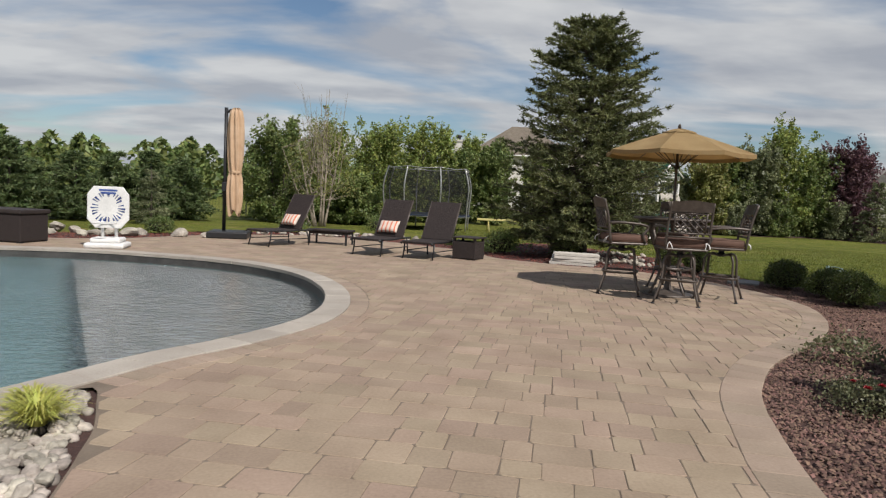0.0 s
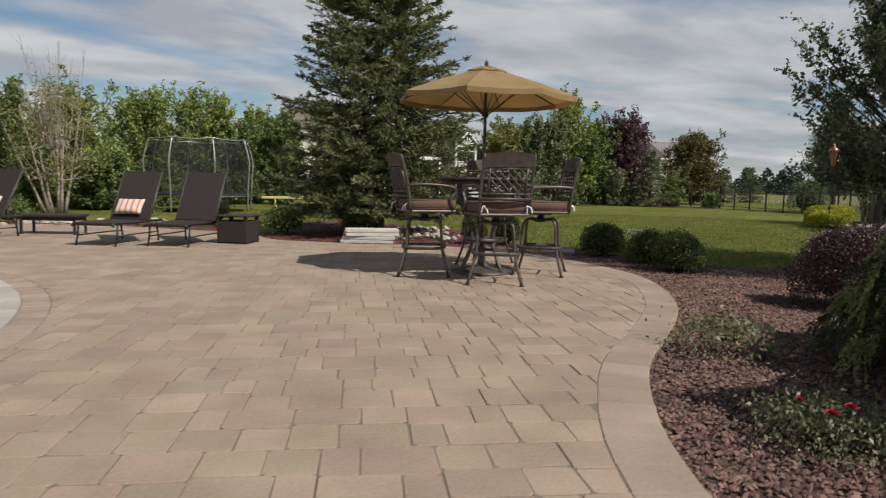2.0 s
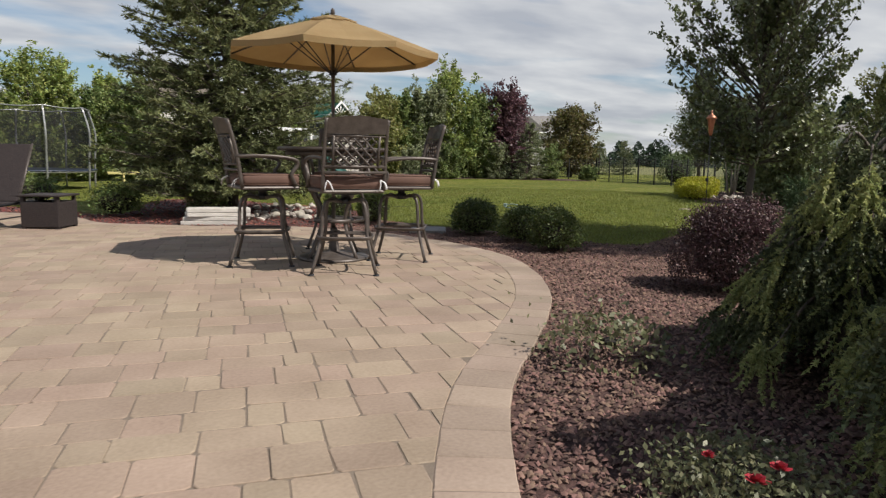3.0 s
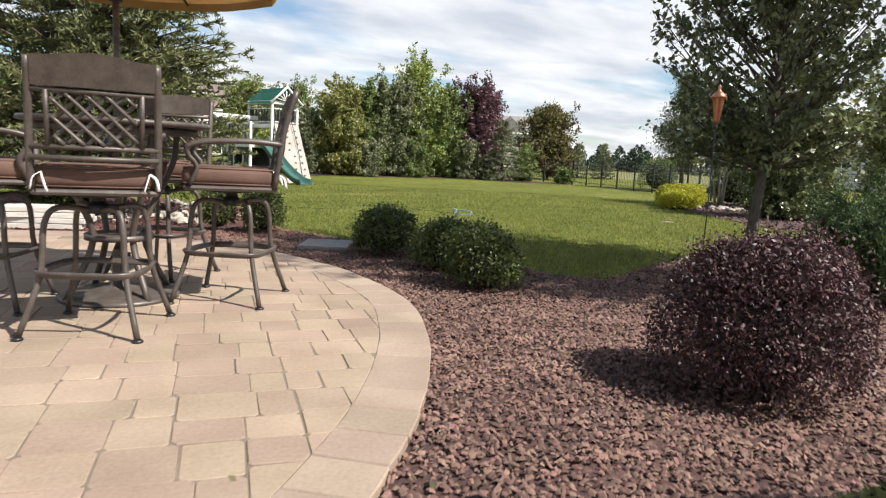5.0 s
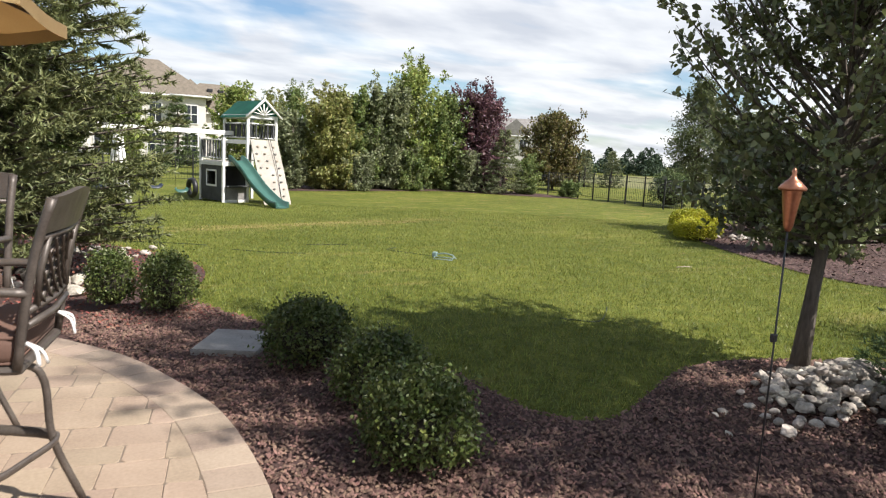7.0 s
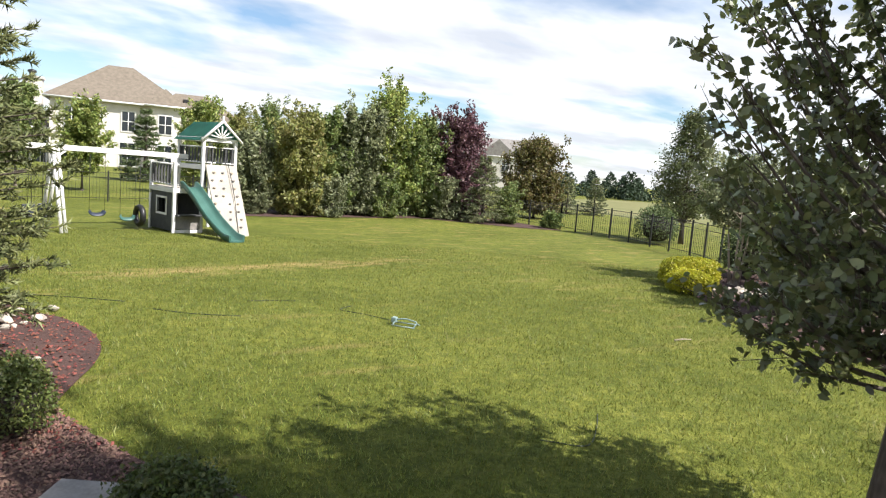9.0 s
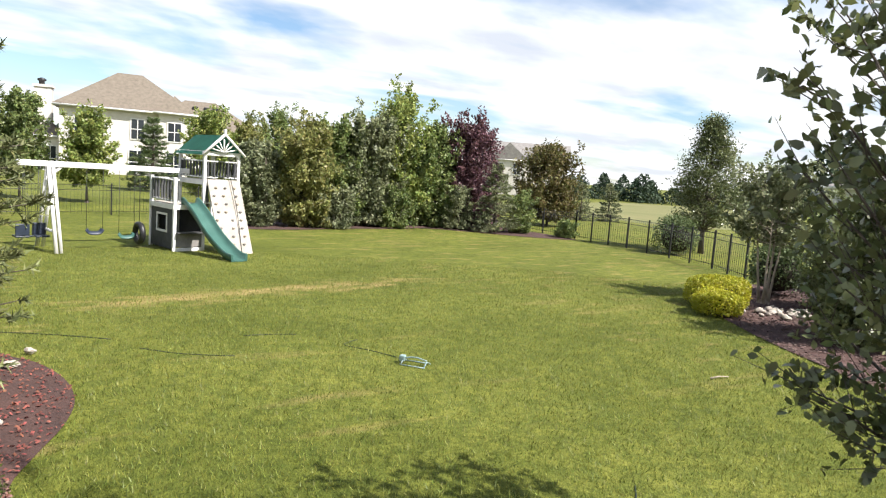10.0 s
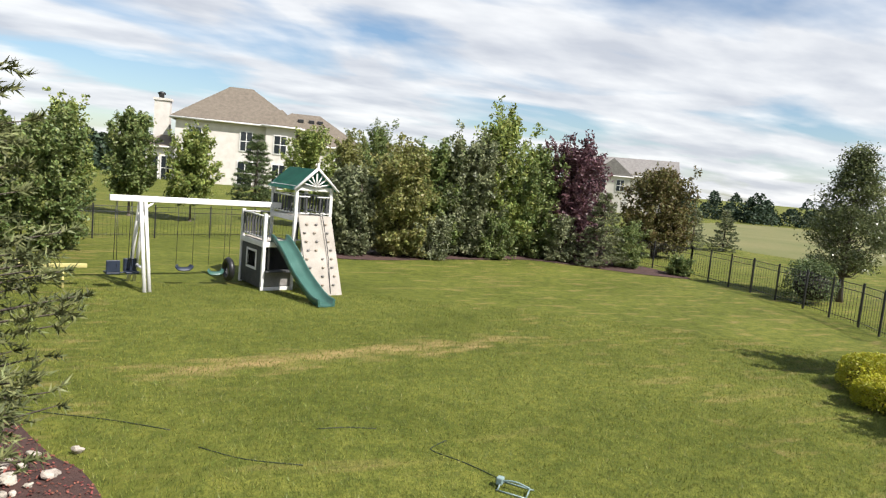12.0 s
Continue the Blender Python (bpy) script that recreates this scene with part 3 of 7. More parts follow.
    if oval:
        for p, q in zip(base.reshape(-1, 3), (base + way * size[..., None]).reshape(-1, 3)):
            tube(bm, [p, q], [0.004, 0.0015], 3, caps=False)
    part("trunk", bm, bark, root)
    s = rng.uniform(0, 1, (n, sprigs, per))
    pts = base[:, :, None] + way[:, :, None] * (size[..., None] * s)[..., None] + rng.normal(size=(n, sprigs, per, 3)) * leaf * 0.55 * (1.1 - 0.6 * s)[..., None]
    pts = pts.reshape(-1, 3)
    pts = pts[pts[:, 2] > 0.05]
    v, f = leaves(pts, leaf, rng, oval=oval)
    crown = finish("crown", np_mesh("crown", v, f), material)
    crown.parent = root
    return root


def conifer(name, x, y, h, spread, material, seed, z=-0.06, whorls=24, arms=11, twigs=9, needles=10, needle=0.07, width=0.011, bare=0.06, droop=0.18,
            ragged=0.25, label="", group="", category="tree", power=0.9):
    """A needle tree: tapered trunk, whorls of drooping arms with side twigs, and single flat needles in tufts along them."""
    rng = np.random.default_rng(seed)
    root = thing(name, x, y, z, 0, label, category, group)
    bm = bmesh.new()
    tube(bm, [(0, 0, 0), (0.01 * h, 0, 0.5 * h), (0, 0.005 * h, h * 0.985)], [0.028 * h, 0.016 * h, 0.002 * h], 8)
    base, ends = [], []
    for k in range(whorls):
        u = (k + rng.uniform(-0.3, 0.3)) / whorls
        u = min(max(u, 0.0), 0.97)
        zb = h * (bare + (1 - bare) * u)
        long = spread * (1 - u) ** power + 0.05 * spread
        if u < 0.12:
            long *= 0.82 + 1.5 * u
        for _ in range(max(4, int(arms * (1 - 0.5 * u)))):
            a = rng.uniform(0, 2 * np.pi)
            r = long * rng.uniform(1 - ragged, 1 + 0.5 * ragged)
            d = np.array([math.cos(a), math.sin(a), 0])
            p0 = np.array([0, 0, zb])
            p1 = p0 + d * r * 0.55 + np.array([0, 0, -droop * r * (0.9 - 0.9 * u)])
            p2 = p0 + d * r + np.array([0, 0, -droop * r * (0.9 - 1.6 * u) + 0.06 * r])
            tube(bm, [p0, p1, p2], [0.006 * h * (1 - 0.6 * u), 0.004 * h * (1 - 0.6 * u), 0.001 * h], 4, caps=False)
            t = rng.uniform(0.22, 1.0, twigs)
            t[0] = 1.0
            c = np.where(t[:, None] < 0.55, p0 + (p1 - p0) * (t / 0.55)[:, None], p1 + (p2 - p1) * ((t - 0.55) / 0.45)[:, None])
            side = np.cross(d, (0, 0, 1)) * rng.choice([-1, 1], twigs)[:, None]
            dirs = unit(d * rng.uniform(0.3, 1.0, twigs)[:, None] + side * rng.uniform(0.0, 1.0, twigs)[:, None] + np.array([0, 0, 1]) * rng.normal(0.05, 0.18, twigs)[:, None])
            length = (0.10 + 0.26 * r * (1.15 - t)) * rng.uniform(0.6, 1.1, twigs)
            base.append(c)
            ends.append(c + dirs * length[:, None])
    part("trunk", bm, M_BARK, root)
    base, ends = np.concatenate(base), np.concatenate(ends)
    n = len(base)
    s = rng.uniform(0, 1, (n, needles))
    s[:, 0] = 1.0
    root_pts = base[:, None] + (ends - base)[:, None] * s[..., None]
    along = unit(ends - base)[:, None]
    out = unit(along * 0.75 + rng.normal(size=(n, needles, 3)) * 0.55 + np.array([0, 0, 0.15]))
    tip = root_pts + out * needle * rng.uniform(0.6, 1.3, (n, needles, 1))
    across = unit(np.cross(out, rng.normal(size=(n, needles, 3))))
    v, f = blades(root_pts.reshape(-1, 3), tip.reshape(-1, 3), np.full(n * needles, width), across.reshape(-1, 3))
    crown = finish("crown", np_mesh("crown", v, f), material)
    crown.parent = root
    return root


def shrub(name, x, y, r, h, material, seed, n=4500, leaf=0.03, z=-0.03, label="", group="", category="bush", shaggy=0.10, core=0.72, flat=1.0, core_mat=None, lumpy=1.0, clipped=0.0):
    """A dense bush: leaves in a thick uneven shell over a solid dark core that darkens the gaps."""
    rng = np.random.default_rng(seed)
    root = thing(name, x, y, z, 0, label, category, group)
    d = unit(rng.normal(size=(n, 3)))
    d[:, 2] = np.where(d[:, 2] < -0.55, -d[:, 2], d[:, 2])
    if clipped:
        d = d / ((np.hypot(d[:, 0], d[:, 1]) ** clipped + np.abs(d[:, 2]) ** clipped) ** (1 / clipped))[:, None]
    lump = np.zeros(n)
    for _ in range(16):
        q = unit(rng.normal(size=3))
        lump += lumpy * rng.uniform(-0.09, 0.13) * np.exp(6 * (d @ q - 1))
    k = (rng.uniform(0, 1, n) ** 0.35) * (1 + lump) + np.abs(rng.normal(0, shaggy, n)) * (rng.uniform(0, 1, n) < 0.35)
    pts = d * k[:, None] * np.array([r, r * flat, h * 0.56]) + np.array([0, 0, h * 0.46])
    pts = pts[pts[:, 2] > 0.015]
    v, f = leaves(pts, leaf, rng, up=0.6)
    # Solid near-black core: the dark inside between leaves is put into its colour
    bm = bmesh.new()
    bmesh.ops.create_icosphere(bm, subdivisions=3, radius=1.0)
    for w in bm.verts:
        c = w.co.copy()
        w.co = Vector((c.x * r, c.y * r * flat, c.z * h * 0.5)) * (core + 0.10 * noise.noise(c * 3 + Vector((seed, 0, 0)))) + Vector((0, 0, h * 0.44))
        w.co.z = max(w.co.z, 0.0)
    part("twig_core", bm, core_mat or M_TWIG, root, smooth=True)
    crown = finish("foliage", np_mesh("foliage", v, f), material)
    crown.parent = root
    return root


# ---- ground, patio, pool ----
LAWN_Z = -0.06
POOL = closed_curve([(-2.48, 2.38), (-2.19, 2.91), (-1.81, 3.40), (-1.44, 3.99), (-1.14, 4.71), (-1.02, 5.57), (-1.10, 6.64), (-1.39, 7.67), (-1.84, 8.54), (-2.48, 9.29),
        (-3.34, 9.87), (-4.39, 10.25), (-5.46, 10.54), (-6.63, 10.56), (-7.90, 10.30), (-9.20, 9.20), (-10.20, 7.00), (-9.80, 4.00), (-8.00, 1.60), (-5.60, 0.70), (-3.90,
        1.00), (-2.95, 1.65)], 0.12)
PATIO = closed_curve([(1.38, 0.78), (1.66, 1.60), (1.97, 2.33), (2.42, 3.02), (2.80, 3.47), (3.27, 3.90), (3.72, 4.33), (4.23, 4.88), (4.68, 5.53), (4.99, 6.12), (5.19,
        6.65), (5.28, 7.30), (5.28, 8.02), (5.14, 8.70), (4.96, 9.27), (4.70, 9.75), (4.25, 10.40), (3.60, 10.85), (2.90, 11.12), (2.30, 11.60), (1.75, 12.10), (1.34,
        13.53), (0.06, 14.86), (-1.28, 16.01), (-2.61, 16.45), (-4.06, 15.74), (-5.31, 14.55), (-6.18, 13.23), (-7.26, 12.54), (-9.00, 12.40), (-12.00, 11.00), (-13.00,
        7.00), (-12.00, 1.00), (-9.00, -2.50), (-5.00, -4.80), (-1.50, -5.60), (0.40, -4.80), (0.95, -2.60), (1.10, -0.60)], 0.15)
ROCKBED = closed_curve([(-2.45, 2.26), (-2.28, 1.88), (-2.15, 1.52), (-2.09, 1.22), (-2.03, 0.90), (-1.98, 0.40), (-2.10, -0.40), (-2.80, -0.90), (-3.80, -0.50), (-4.30,
        0.20), (-3.85, 0.98), (-3.30, 1.36), (-2.92, 1.68), (-2.66, 2.06)], 0.10)
BED_RIGHT = closed_curve([(0.70, -4.60), (0.90, -2.00), (1.20, 0.50), (1.70, 2.20), (2.50, 3.40), (4.00, 4.90), (4.80, 6.10), (5.00, 7.80), (4.70, 9.30), (3.30, 10.70),
        (1.60, 11.90), (0.40, 13.00), (-1.20, 14.40), (-3.00, 15.20), (-4.60, 14.80), (-6.20, 13.20), (-8.65, 12.07), (-11.06, 10.64), (-11.68, 11.97), (-9.28, 13.95),
        (-6.78, 15.09), (-4.91, 16.92), (-2.42, 18.28), (-0.51, 17.28), (1.03, 15.58), (1.90, 13.90), (2.55, 14.60), (2.90, 16.00), (3.60, 17.40), (4.80, 17.20), (5.30,
        15.90), (5.78, 14.76), (6.08, 14.31), (6.30, 13.60), (6.33, 12.90), (6.20, 12.30), (5.98, 11.75), (5.80, 11.20), (5.92, 10.70), (6.20, 9.95), (6.65, 9.20), (6.95,
        8.40), (7.03, 7.60), (7.08, 7.12), (7.45, 6.90), (8.10, 7.15), (8.74, 7.40), (9.30, 7.42), (9.80, 7.20), (10.80, 6.70), (12.50, 6.10), (14.00, 5.40), (14.50,
        1.00), (12.50, -3.50), (6.00, -5.50)], 0.14)
BED_FAR = closed_curve([(18.07, 14.88), (17.23, 13.61), (16.38, 12.33), (15.65, 10.96), (15.13, 9.82), (15.40, 8.55), (17.97, 7.94), (22.11, 9.88), (23.94, 13.49),
        (22.69, 16.25), (20.43, 16.09)], 0.25)
BED_BACK = closed_curve([(12.56, 29.25), (14.39, 29.01), (16.85, 29.67), (18.91, 29.96), (20.92, 30.33), (22.47, 29.13), (23.77, 27.62), (25.69, 26.46), (26.06, 27.41),
        (25.93, 30.56), (24.30, 33.51), (19.71, 33.55), (14.74, 32.74), (12.34, 31.09)], 0.3)

ground = sheet("ground", [(-2500, -2500), (2500, -2500), (2500, 2500), (-2500, 2500)], [inward(POOL, 0.12)], LAWN_Z, M_LAWN)
tagged(ground, "mown green lawn running out to open fields", "lawn")
for bed_name, curve, holes, z, words in (("mulch_bed_1", BED_RIGHT, [], -0.035, "reddish brown mulch bed round the patio"), ("mulch_bed_2", BED_FAR, [], -0.045, "mulch island bed in the lawn"),
                                         ("mulch_bed_3", BED_BACK, [], -0.045, "dark mulch strip under the row of trees")):
    tagged(sheet(bed_name, curve, holes, z, M_MULCH), words, "flower bed")
patio = sheet("patio", PATIO, [inward(POOL, 0.14), ROCKBED], -0.0042, M_SAND)
tagged(patio, "tan tumbled concrete paver patio with curved edge", "patio")
tagged(sheet("pebble_bed", inward(ROCKBED, -0.02), [], -0.03, M_MULCH), "planting bed of pale stones beside the pool", "flower bed")

tagged(sheet("field", closed_curve([(42.6, 33.7), (63, 38.4), (94.7, 63.5), (84.7, 75.8), (63.7, 65), (46.6, 48)], 4.0), [], LAWN_Z + 0.005, M_FIELD), "dry tan field beyond the fence", "field")

# pool basin
rim = inward(POOL, 0.29)
deep = inward(POOL, 0.40)
n_rim = len(rim)
basin_v = np.concatenate([np.c_[rim, np.full(n_rim, -0.02)], np.c_[rim, np.full(n_rim, -0.32)], np.c_[rim, np.full(n_rim, -0.32)], np.c_[deep, np.full(n_rim, -1.45)]])
ring = np.arange(n_rim)
nxt = (ring + 1) % n_rim
tile_wall = finish("waterline_wall", np_mesh("waterline_wall", basin_v[: 2 * n_rim], np.stack([ring, nxt, nxt + n_rim, ring + n_rim], 1)), M_TILE)
tagged(tile_wall, "dark tile band round the pool at the water line", "pool wall", kind="structure")
plaster = finish("pool_wall", np_mesh("pool_wall", basin_v[2 * n_rim:], np.stack([ring, nxt, nxt + n_rim, ring + n_rim], 1)), M_TEAL)
tagged(plaster, "blue-green plaster pool wall", "pool wall", kind="structure")
tagged(sheet("pool_floor", deep, [], -1.45, M_TEAL), "blue-green plaster pool floor", "pool floor")
ledge_line = inward(POOL, 0.31)
side = (ledge_line - np.array([-3.30, 4.13])) @ np.array([4.20, 1.95]) > 0
first = int(np.flatnonzero(side & ~np.roll(side, 1))[0])
ledge_line = np.roll(ledge_line, -first, 0)[: int(side.sum())]
ledge = sheet("pool_ledge", ledge_line, [], -0.42, M_LEDGE)
tagged(ledge, "shallow grey pebbly ledge under the water", "pool ledge")
riser = finish("pool_riser", np_mesh("pool_riser", [(*ledge_line[0], -0.42), (*ledge_line[-1], -0.42), (*ledge_line[-1], -1.45), (*ledge_line[0], -1.45)], [[0, 1, 2, 3]]), M_TEAL)
tagged(riser, "blue-green plaster drop below the ledge", "pool wall", kind="structure")
water = sheet("water", rim, [], -0.13, M_WATER)
tagged(water, "rippled blue-green swimming pool water", "water")
water.visible_shadow = False


def scatter(curve, count, rng, avoid=()):
    lo, hi = curve.min(0), curve.max(0)
    out = []
    while sum(map(len, out)) < count:
        p = rng.uniform(lo, hi, (count * 2, 2))
        keep = inside(p, curve)
        for a in avoid:
            keep &= ~inside(p, a)
        out.append(p[keep])
    return np.concatenate(out)[:count]


def chips(name, pts, z, material, seed, size=(0.018, 0.05), label=""):
    """Loose bark chips: flat wedges lying at all angles."""
    rng = np.random.default_rng(seed)
    n = len(pts)
    a = rng.uniform(0, 2 * np.pi, n)
    long, wide = rng.uniform(*size, n), rng.uniform(size[0] * 0.5, size[1] * 0.55, n)
    tilt = rng.normal(0, 0.35, (n, 2))
    ax = np.stack([np.cos(a), np.sin(a), tilt[:, 0]], 1) * long[:, None] * 0.5
    ay = np.stack([-np.sin(a), np.cos(a), tilt[:, 1]], 1) * wide[:, None] * 0.5
    up = np.stack([np.zeros(n), np.zeros(n), rng.uniform(0.006, 0.014, n)], 1)
    c = np.c_[pts, z + rng.uniform(0.004, 0.026, n)]
    v = np.stack([c - ax - ay, c + ax - 0.7 * ay, c + 0.8 * ax + ay, c - 0.9 * ax + ay, c + up], 1).reshape(-1, 3)
    b = np.arange(n)[:, None] * 5
    f = np.concatenate([b + np.array([[0, 1, 4]]), b + np.array([[1, 2, 4]]), b + np.array([[2, 3, 4]]), b + np.array([[3, 0, 4]])])
    return tagged(finish(name, np_mesh(name, v, f), material), label, "mulch", kind="stuff")


rng = np.random.default_rng(11)
near_bed = closed_curve([(1.2, -0.5), (1.5, 1.2), (2.3, 3.0), (4.2, 4.9), (5.1, 6.4), (5.2, 8.0), (4.9, 9.4), (4.6, 10.5), (5.9, 11.3), (6.2, 9.8), (7.1, 7.9), (7.3, 6.9), (8.9, 7.4), (10.4, 6.8), (10.5, 4.5), (8.0, 2.0), (5.0, 0.2), (3.0, -1.0)], 0.2)
pts = scatter(near_bed, 98000, rng, [PATIO])
pts = pts[inside(pts, BED_RIGHT)]
chips("mulch", pts, -0.035, M_CHIP, 12, (0.013, 0.038), label="loose reddish brown bark chips")
pts = scatter(BED_RIGHT, 46000, rng, [PATIO])
pts = pts[(pts[:, 1] > 10.2) & (pts[:, 0] > -9)]
chips("mulch", pts, -0.035, M_CHIP_RED, 13, (0.018, 0.045), "loose dark red bark chips")
# Island bed chips carry the small trees' shade in their colour
chips("mulch", scatter(BED_FAR, 9000, rng), -0.045, M_CHIP_SHADED, 14, (0.03, 0.07), "loose brown bark chips with tree shade in their colour")


def grass(name, pts, z, height, seed, material, label):
    rng = np.random.default_rng(seed)
    n = len(pts)
    base = np.c_[pts, np.full(n, z - 0.004)]
    lean = rng.normal(0, 0.45, (n, 2))
    hh = height * rng.uniform(0.5, 1.25, n)
    tip = base + np.c_[lean * hh[:, None], hh]
    a = rng.uniform(0, 2 * np.pi, n)
    side = np.stack([np.cos(a), np.sin(a), np.zeros(n)], 1)
    v, f = blades(base, tip, rng.uniform(0.003, 0.0065, n), side)
    return tagged(finish(name, np_mesh(name, v, f), material), label, "grass", kind="stuff")


def turf_points(count, far, seed):
    """Lawn places, thinning out with distance from the patio."""
    rng = np.random.default_rng(seed)
    r = 3.0 + (far - 3.0) * rng.uniform(0, 1, count * 3) ** 0.75
    a = rng.uniform(radians(-12), radians(100), count * 3)
    p = np.array([4.3, 4.5]) + np.stack([r * np.cos(a), r * np.sin(a)], 1)
    keep = ~(inside(p, BED_RIGHT) | inside(p, PATIO) | inside(p, BED_FAR) | inside(p, BED_BACK))
    return p[keep][:count]


grass("grass", turf_points(230000, 20.0, 21), LAWN_Z, 0.045, 22, M_BLADE, "short mown green grass blades")


# ---- bar set on the patio ----
TABLE = (3.48, 7.38)
STOOL_SCALE = (1.17, 1.17, 1.12)


def bar_stool(x, y, facing, name="bar_stool"):
    """A swivel bar stool that faces along local +y, its base turned a little against the seat."""
    st = thing(name, x, y, 0.0, facing, "brown cast aluminium bar stool with rust cushion", "bar stool", "stools round the bar table")
    for a in (25, 115, 205, 295):
        c, s = math.cos(radians(a)), math.sin(radians(a))
        pts = bent([(0.03 * c, 0.03 * s, 0.56), (0.17 * c, 0.17 * s, 0.575), (0.225 * c, 0.225 * s, 0.50), (0.245 * c, 0.245 * s, 0.28), (0.338 * c, 0.338 * s, 0.012)], 4)
        leg = part("leg", tubed(pts, 0.0135, sides=8), M_METAL, st)
        foot = bmesh.new()
        lathe(foot, [(0.022, 0.0), (0.024, 0.006), (0.018, 0.014)], 12, (0.341 * c, 0.341 * s))
        part("foot_glide", foot, M_BLACK, leg)
    q = [(0.255 * math.cos(radians(a)) * k, 0.255 * math.sin(radians(a)) * k, 0.285) for a, k in ((25, 1.0), (70, 0.80), (115, 1.0), (160, 0.80), (205, 1.0), (250, 0.80), (295, 1.0), (340, 0.80))]
    part("footrest", tubed(bent(q + [q[0]], 4), 0.019, sides=8, flat=0.55), M_METAL, st)
    part("swivel_column", lathed([(0.05, 0.545), (0.045, 0.590), (0.032, 0.595), (0.032, 0.618), (0.11, 0.623), (0.11, 0.640)], 16), M_BLACK, st)
    part("seat_frame", boxed(-0.24, -0.23, 0.640, 0.24, 0.24, 0.668, bevel=0.014), M_METAL, st)
    cu = bmesh.new()
    box(cu, -0.235, -0.215, 0.669, 0.235, 0.245, 0.768, bevel=0.032)
    cushion = part("seat_cushion", cu, M_CUSHION, st, "rust brown box cushion", smooth=True)
    pipe = bmesh.new()
    for z in (0.678, 0.760):
        loop = [(-0.225, -0.205, z), (0.225, -0.205, z), (0.225, 0.235, z), (-0.225, 0.235, z), (-0.225, -0.205, z)]
        tube(pipe, loop, 0.0055, 6)
    part("piping", pipe, M_CUSHION, cushion)
    for sx in (-1, 1):
        ties = bmesh.new()
        tube(ties, bent([(sx * 0.20, -0.225, 0.74), (sx * 0.225, -0.265, 0.72), (sx * 0.235, -0.275, 0.67)], 3), 0.007, 5, flat=0.3)
        tube(ties, bent([(sx * 0.20, -0.225, 0.74), (sx * 0.19, -0.27, 0.71), (sx * 0.175, -0.285, 0.66)], 3), 0.006, 5, flat=0.3)
        part("tie", ties, M_WHITE, cushion, "white cloth tie")
        post = bent([(sx * 0.235, -0.215, 0.66), (sx * 0.235, -0.245, 0.88), (sx * 0.232, -0.275, 1.04), (sx * 0.228, -0.320, 1.20)], 4)
        part("back_post", tubed(post, 0.017, sides=8, flat=0.75), M_METAL, st)
        arm = bent([(sx * 0.235, -0.255, 0.905), (sx * 0.262, -0.10, 0.915), (sx * 0.268, 0.10, 0.905), (sx * 0.262, 0.205, 0.880), (sx * 0.252, 0.215, 0.835), (sx * 0.248, 0.17, 0.765), (sx * 0.243, 0.205, 0.675)], 4)
        part("armrest", tubed(arm, 0.0165, sides=8, flat=0.8), M_METAL, st)

    def back_y(z):
        return -0.245 - 0.078 * max(0.0, (z - 0.88) / 0.32) ** 1.4

    back = bmesh.new()
    n = 8
    for k in range(2):
        rows = []
        for i in range(n + 1):
            x = -0.222 + 0.444 * i / n
            z1 = 1.205 + 0.020 * math.cos(math.pi * (i / n - 0.5)) ** 2
            rows.append([(x, back_y(z) + (0.012 if k else -0.012) - 0.02 * math.cos(math.pi * (i / n - 0.5)), z) for z in (1.090, 1.13, 1.17, z1)])
        grid = [[back.verts.new(p) for p in r] for r in rows]
        for a, b in zip(grid, grid[1:]):
            for j in range(3):
                back.faces.new((a[j], a[j + 1], b[j + 1], b[j]) if k else (a[j], b[j], b[j + 1], a[j + 1]))
    bmesh.ops.bridge_loops(back, edges=[e for e in back.edges if e.is_boundary])
    part("top_panel", back, M_METAL, st, "solid curved top panel")
    for z in (0.80, 0.845, 1.075):
        part("back_rail", tubed([(-0.235, back_y(z), z), (0, back_y(z) - 0.02, z), (0.235, back_y(z), z)], 0.012, sides=6), M_METAL, st)
    lattice = bmesh.new()
    step, x0, x1, z0, z1 = 0.072, -0.16, 0.16, 0.855, 1.065
    for sgn in (-1, 1):
        for i in range(-5, 6):
            c0 = i * step
            pts = []
            for t in np.linspace(0, 1, 12):
                z = z0 + (z1 - z0) * t
                x = c0 + sgn * (z - (z0 + z1) / 2)
                if x0 <= x <= x1:
                    pts.append((x, back_y(z) - 0.018 * math.cos(math.pi * x / 0.47) + 0.004 * sgn, z))
            if len(pts) > 1:
                tube(lattice, pts, 0.0105, 4, flat=0.5)
    for x in (x0 - 0.012, x1 + 0.012):
        tube(lattice, [(x, back_y(z) - 0.012, z) for z in (0.85, 0.96, 1.075)], 0.010, 6)
    part("lattice", lattice, M_METAL, st, "diamond lattice back panel")
    return st


stool = bar_stool(3.28, 6.62, -7)
stool.scale = STOOL_SCALE
for x, y, facing in ((4.11, 7.11, 74), (3.88, 8.12, 152), (2.76, 7.40, 268)):
    copy_thing(stool, pose(x, y, 0, 0, 0, facing))


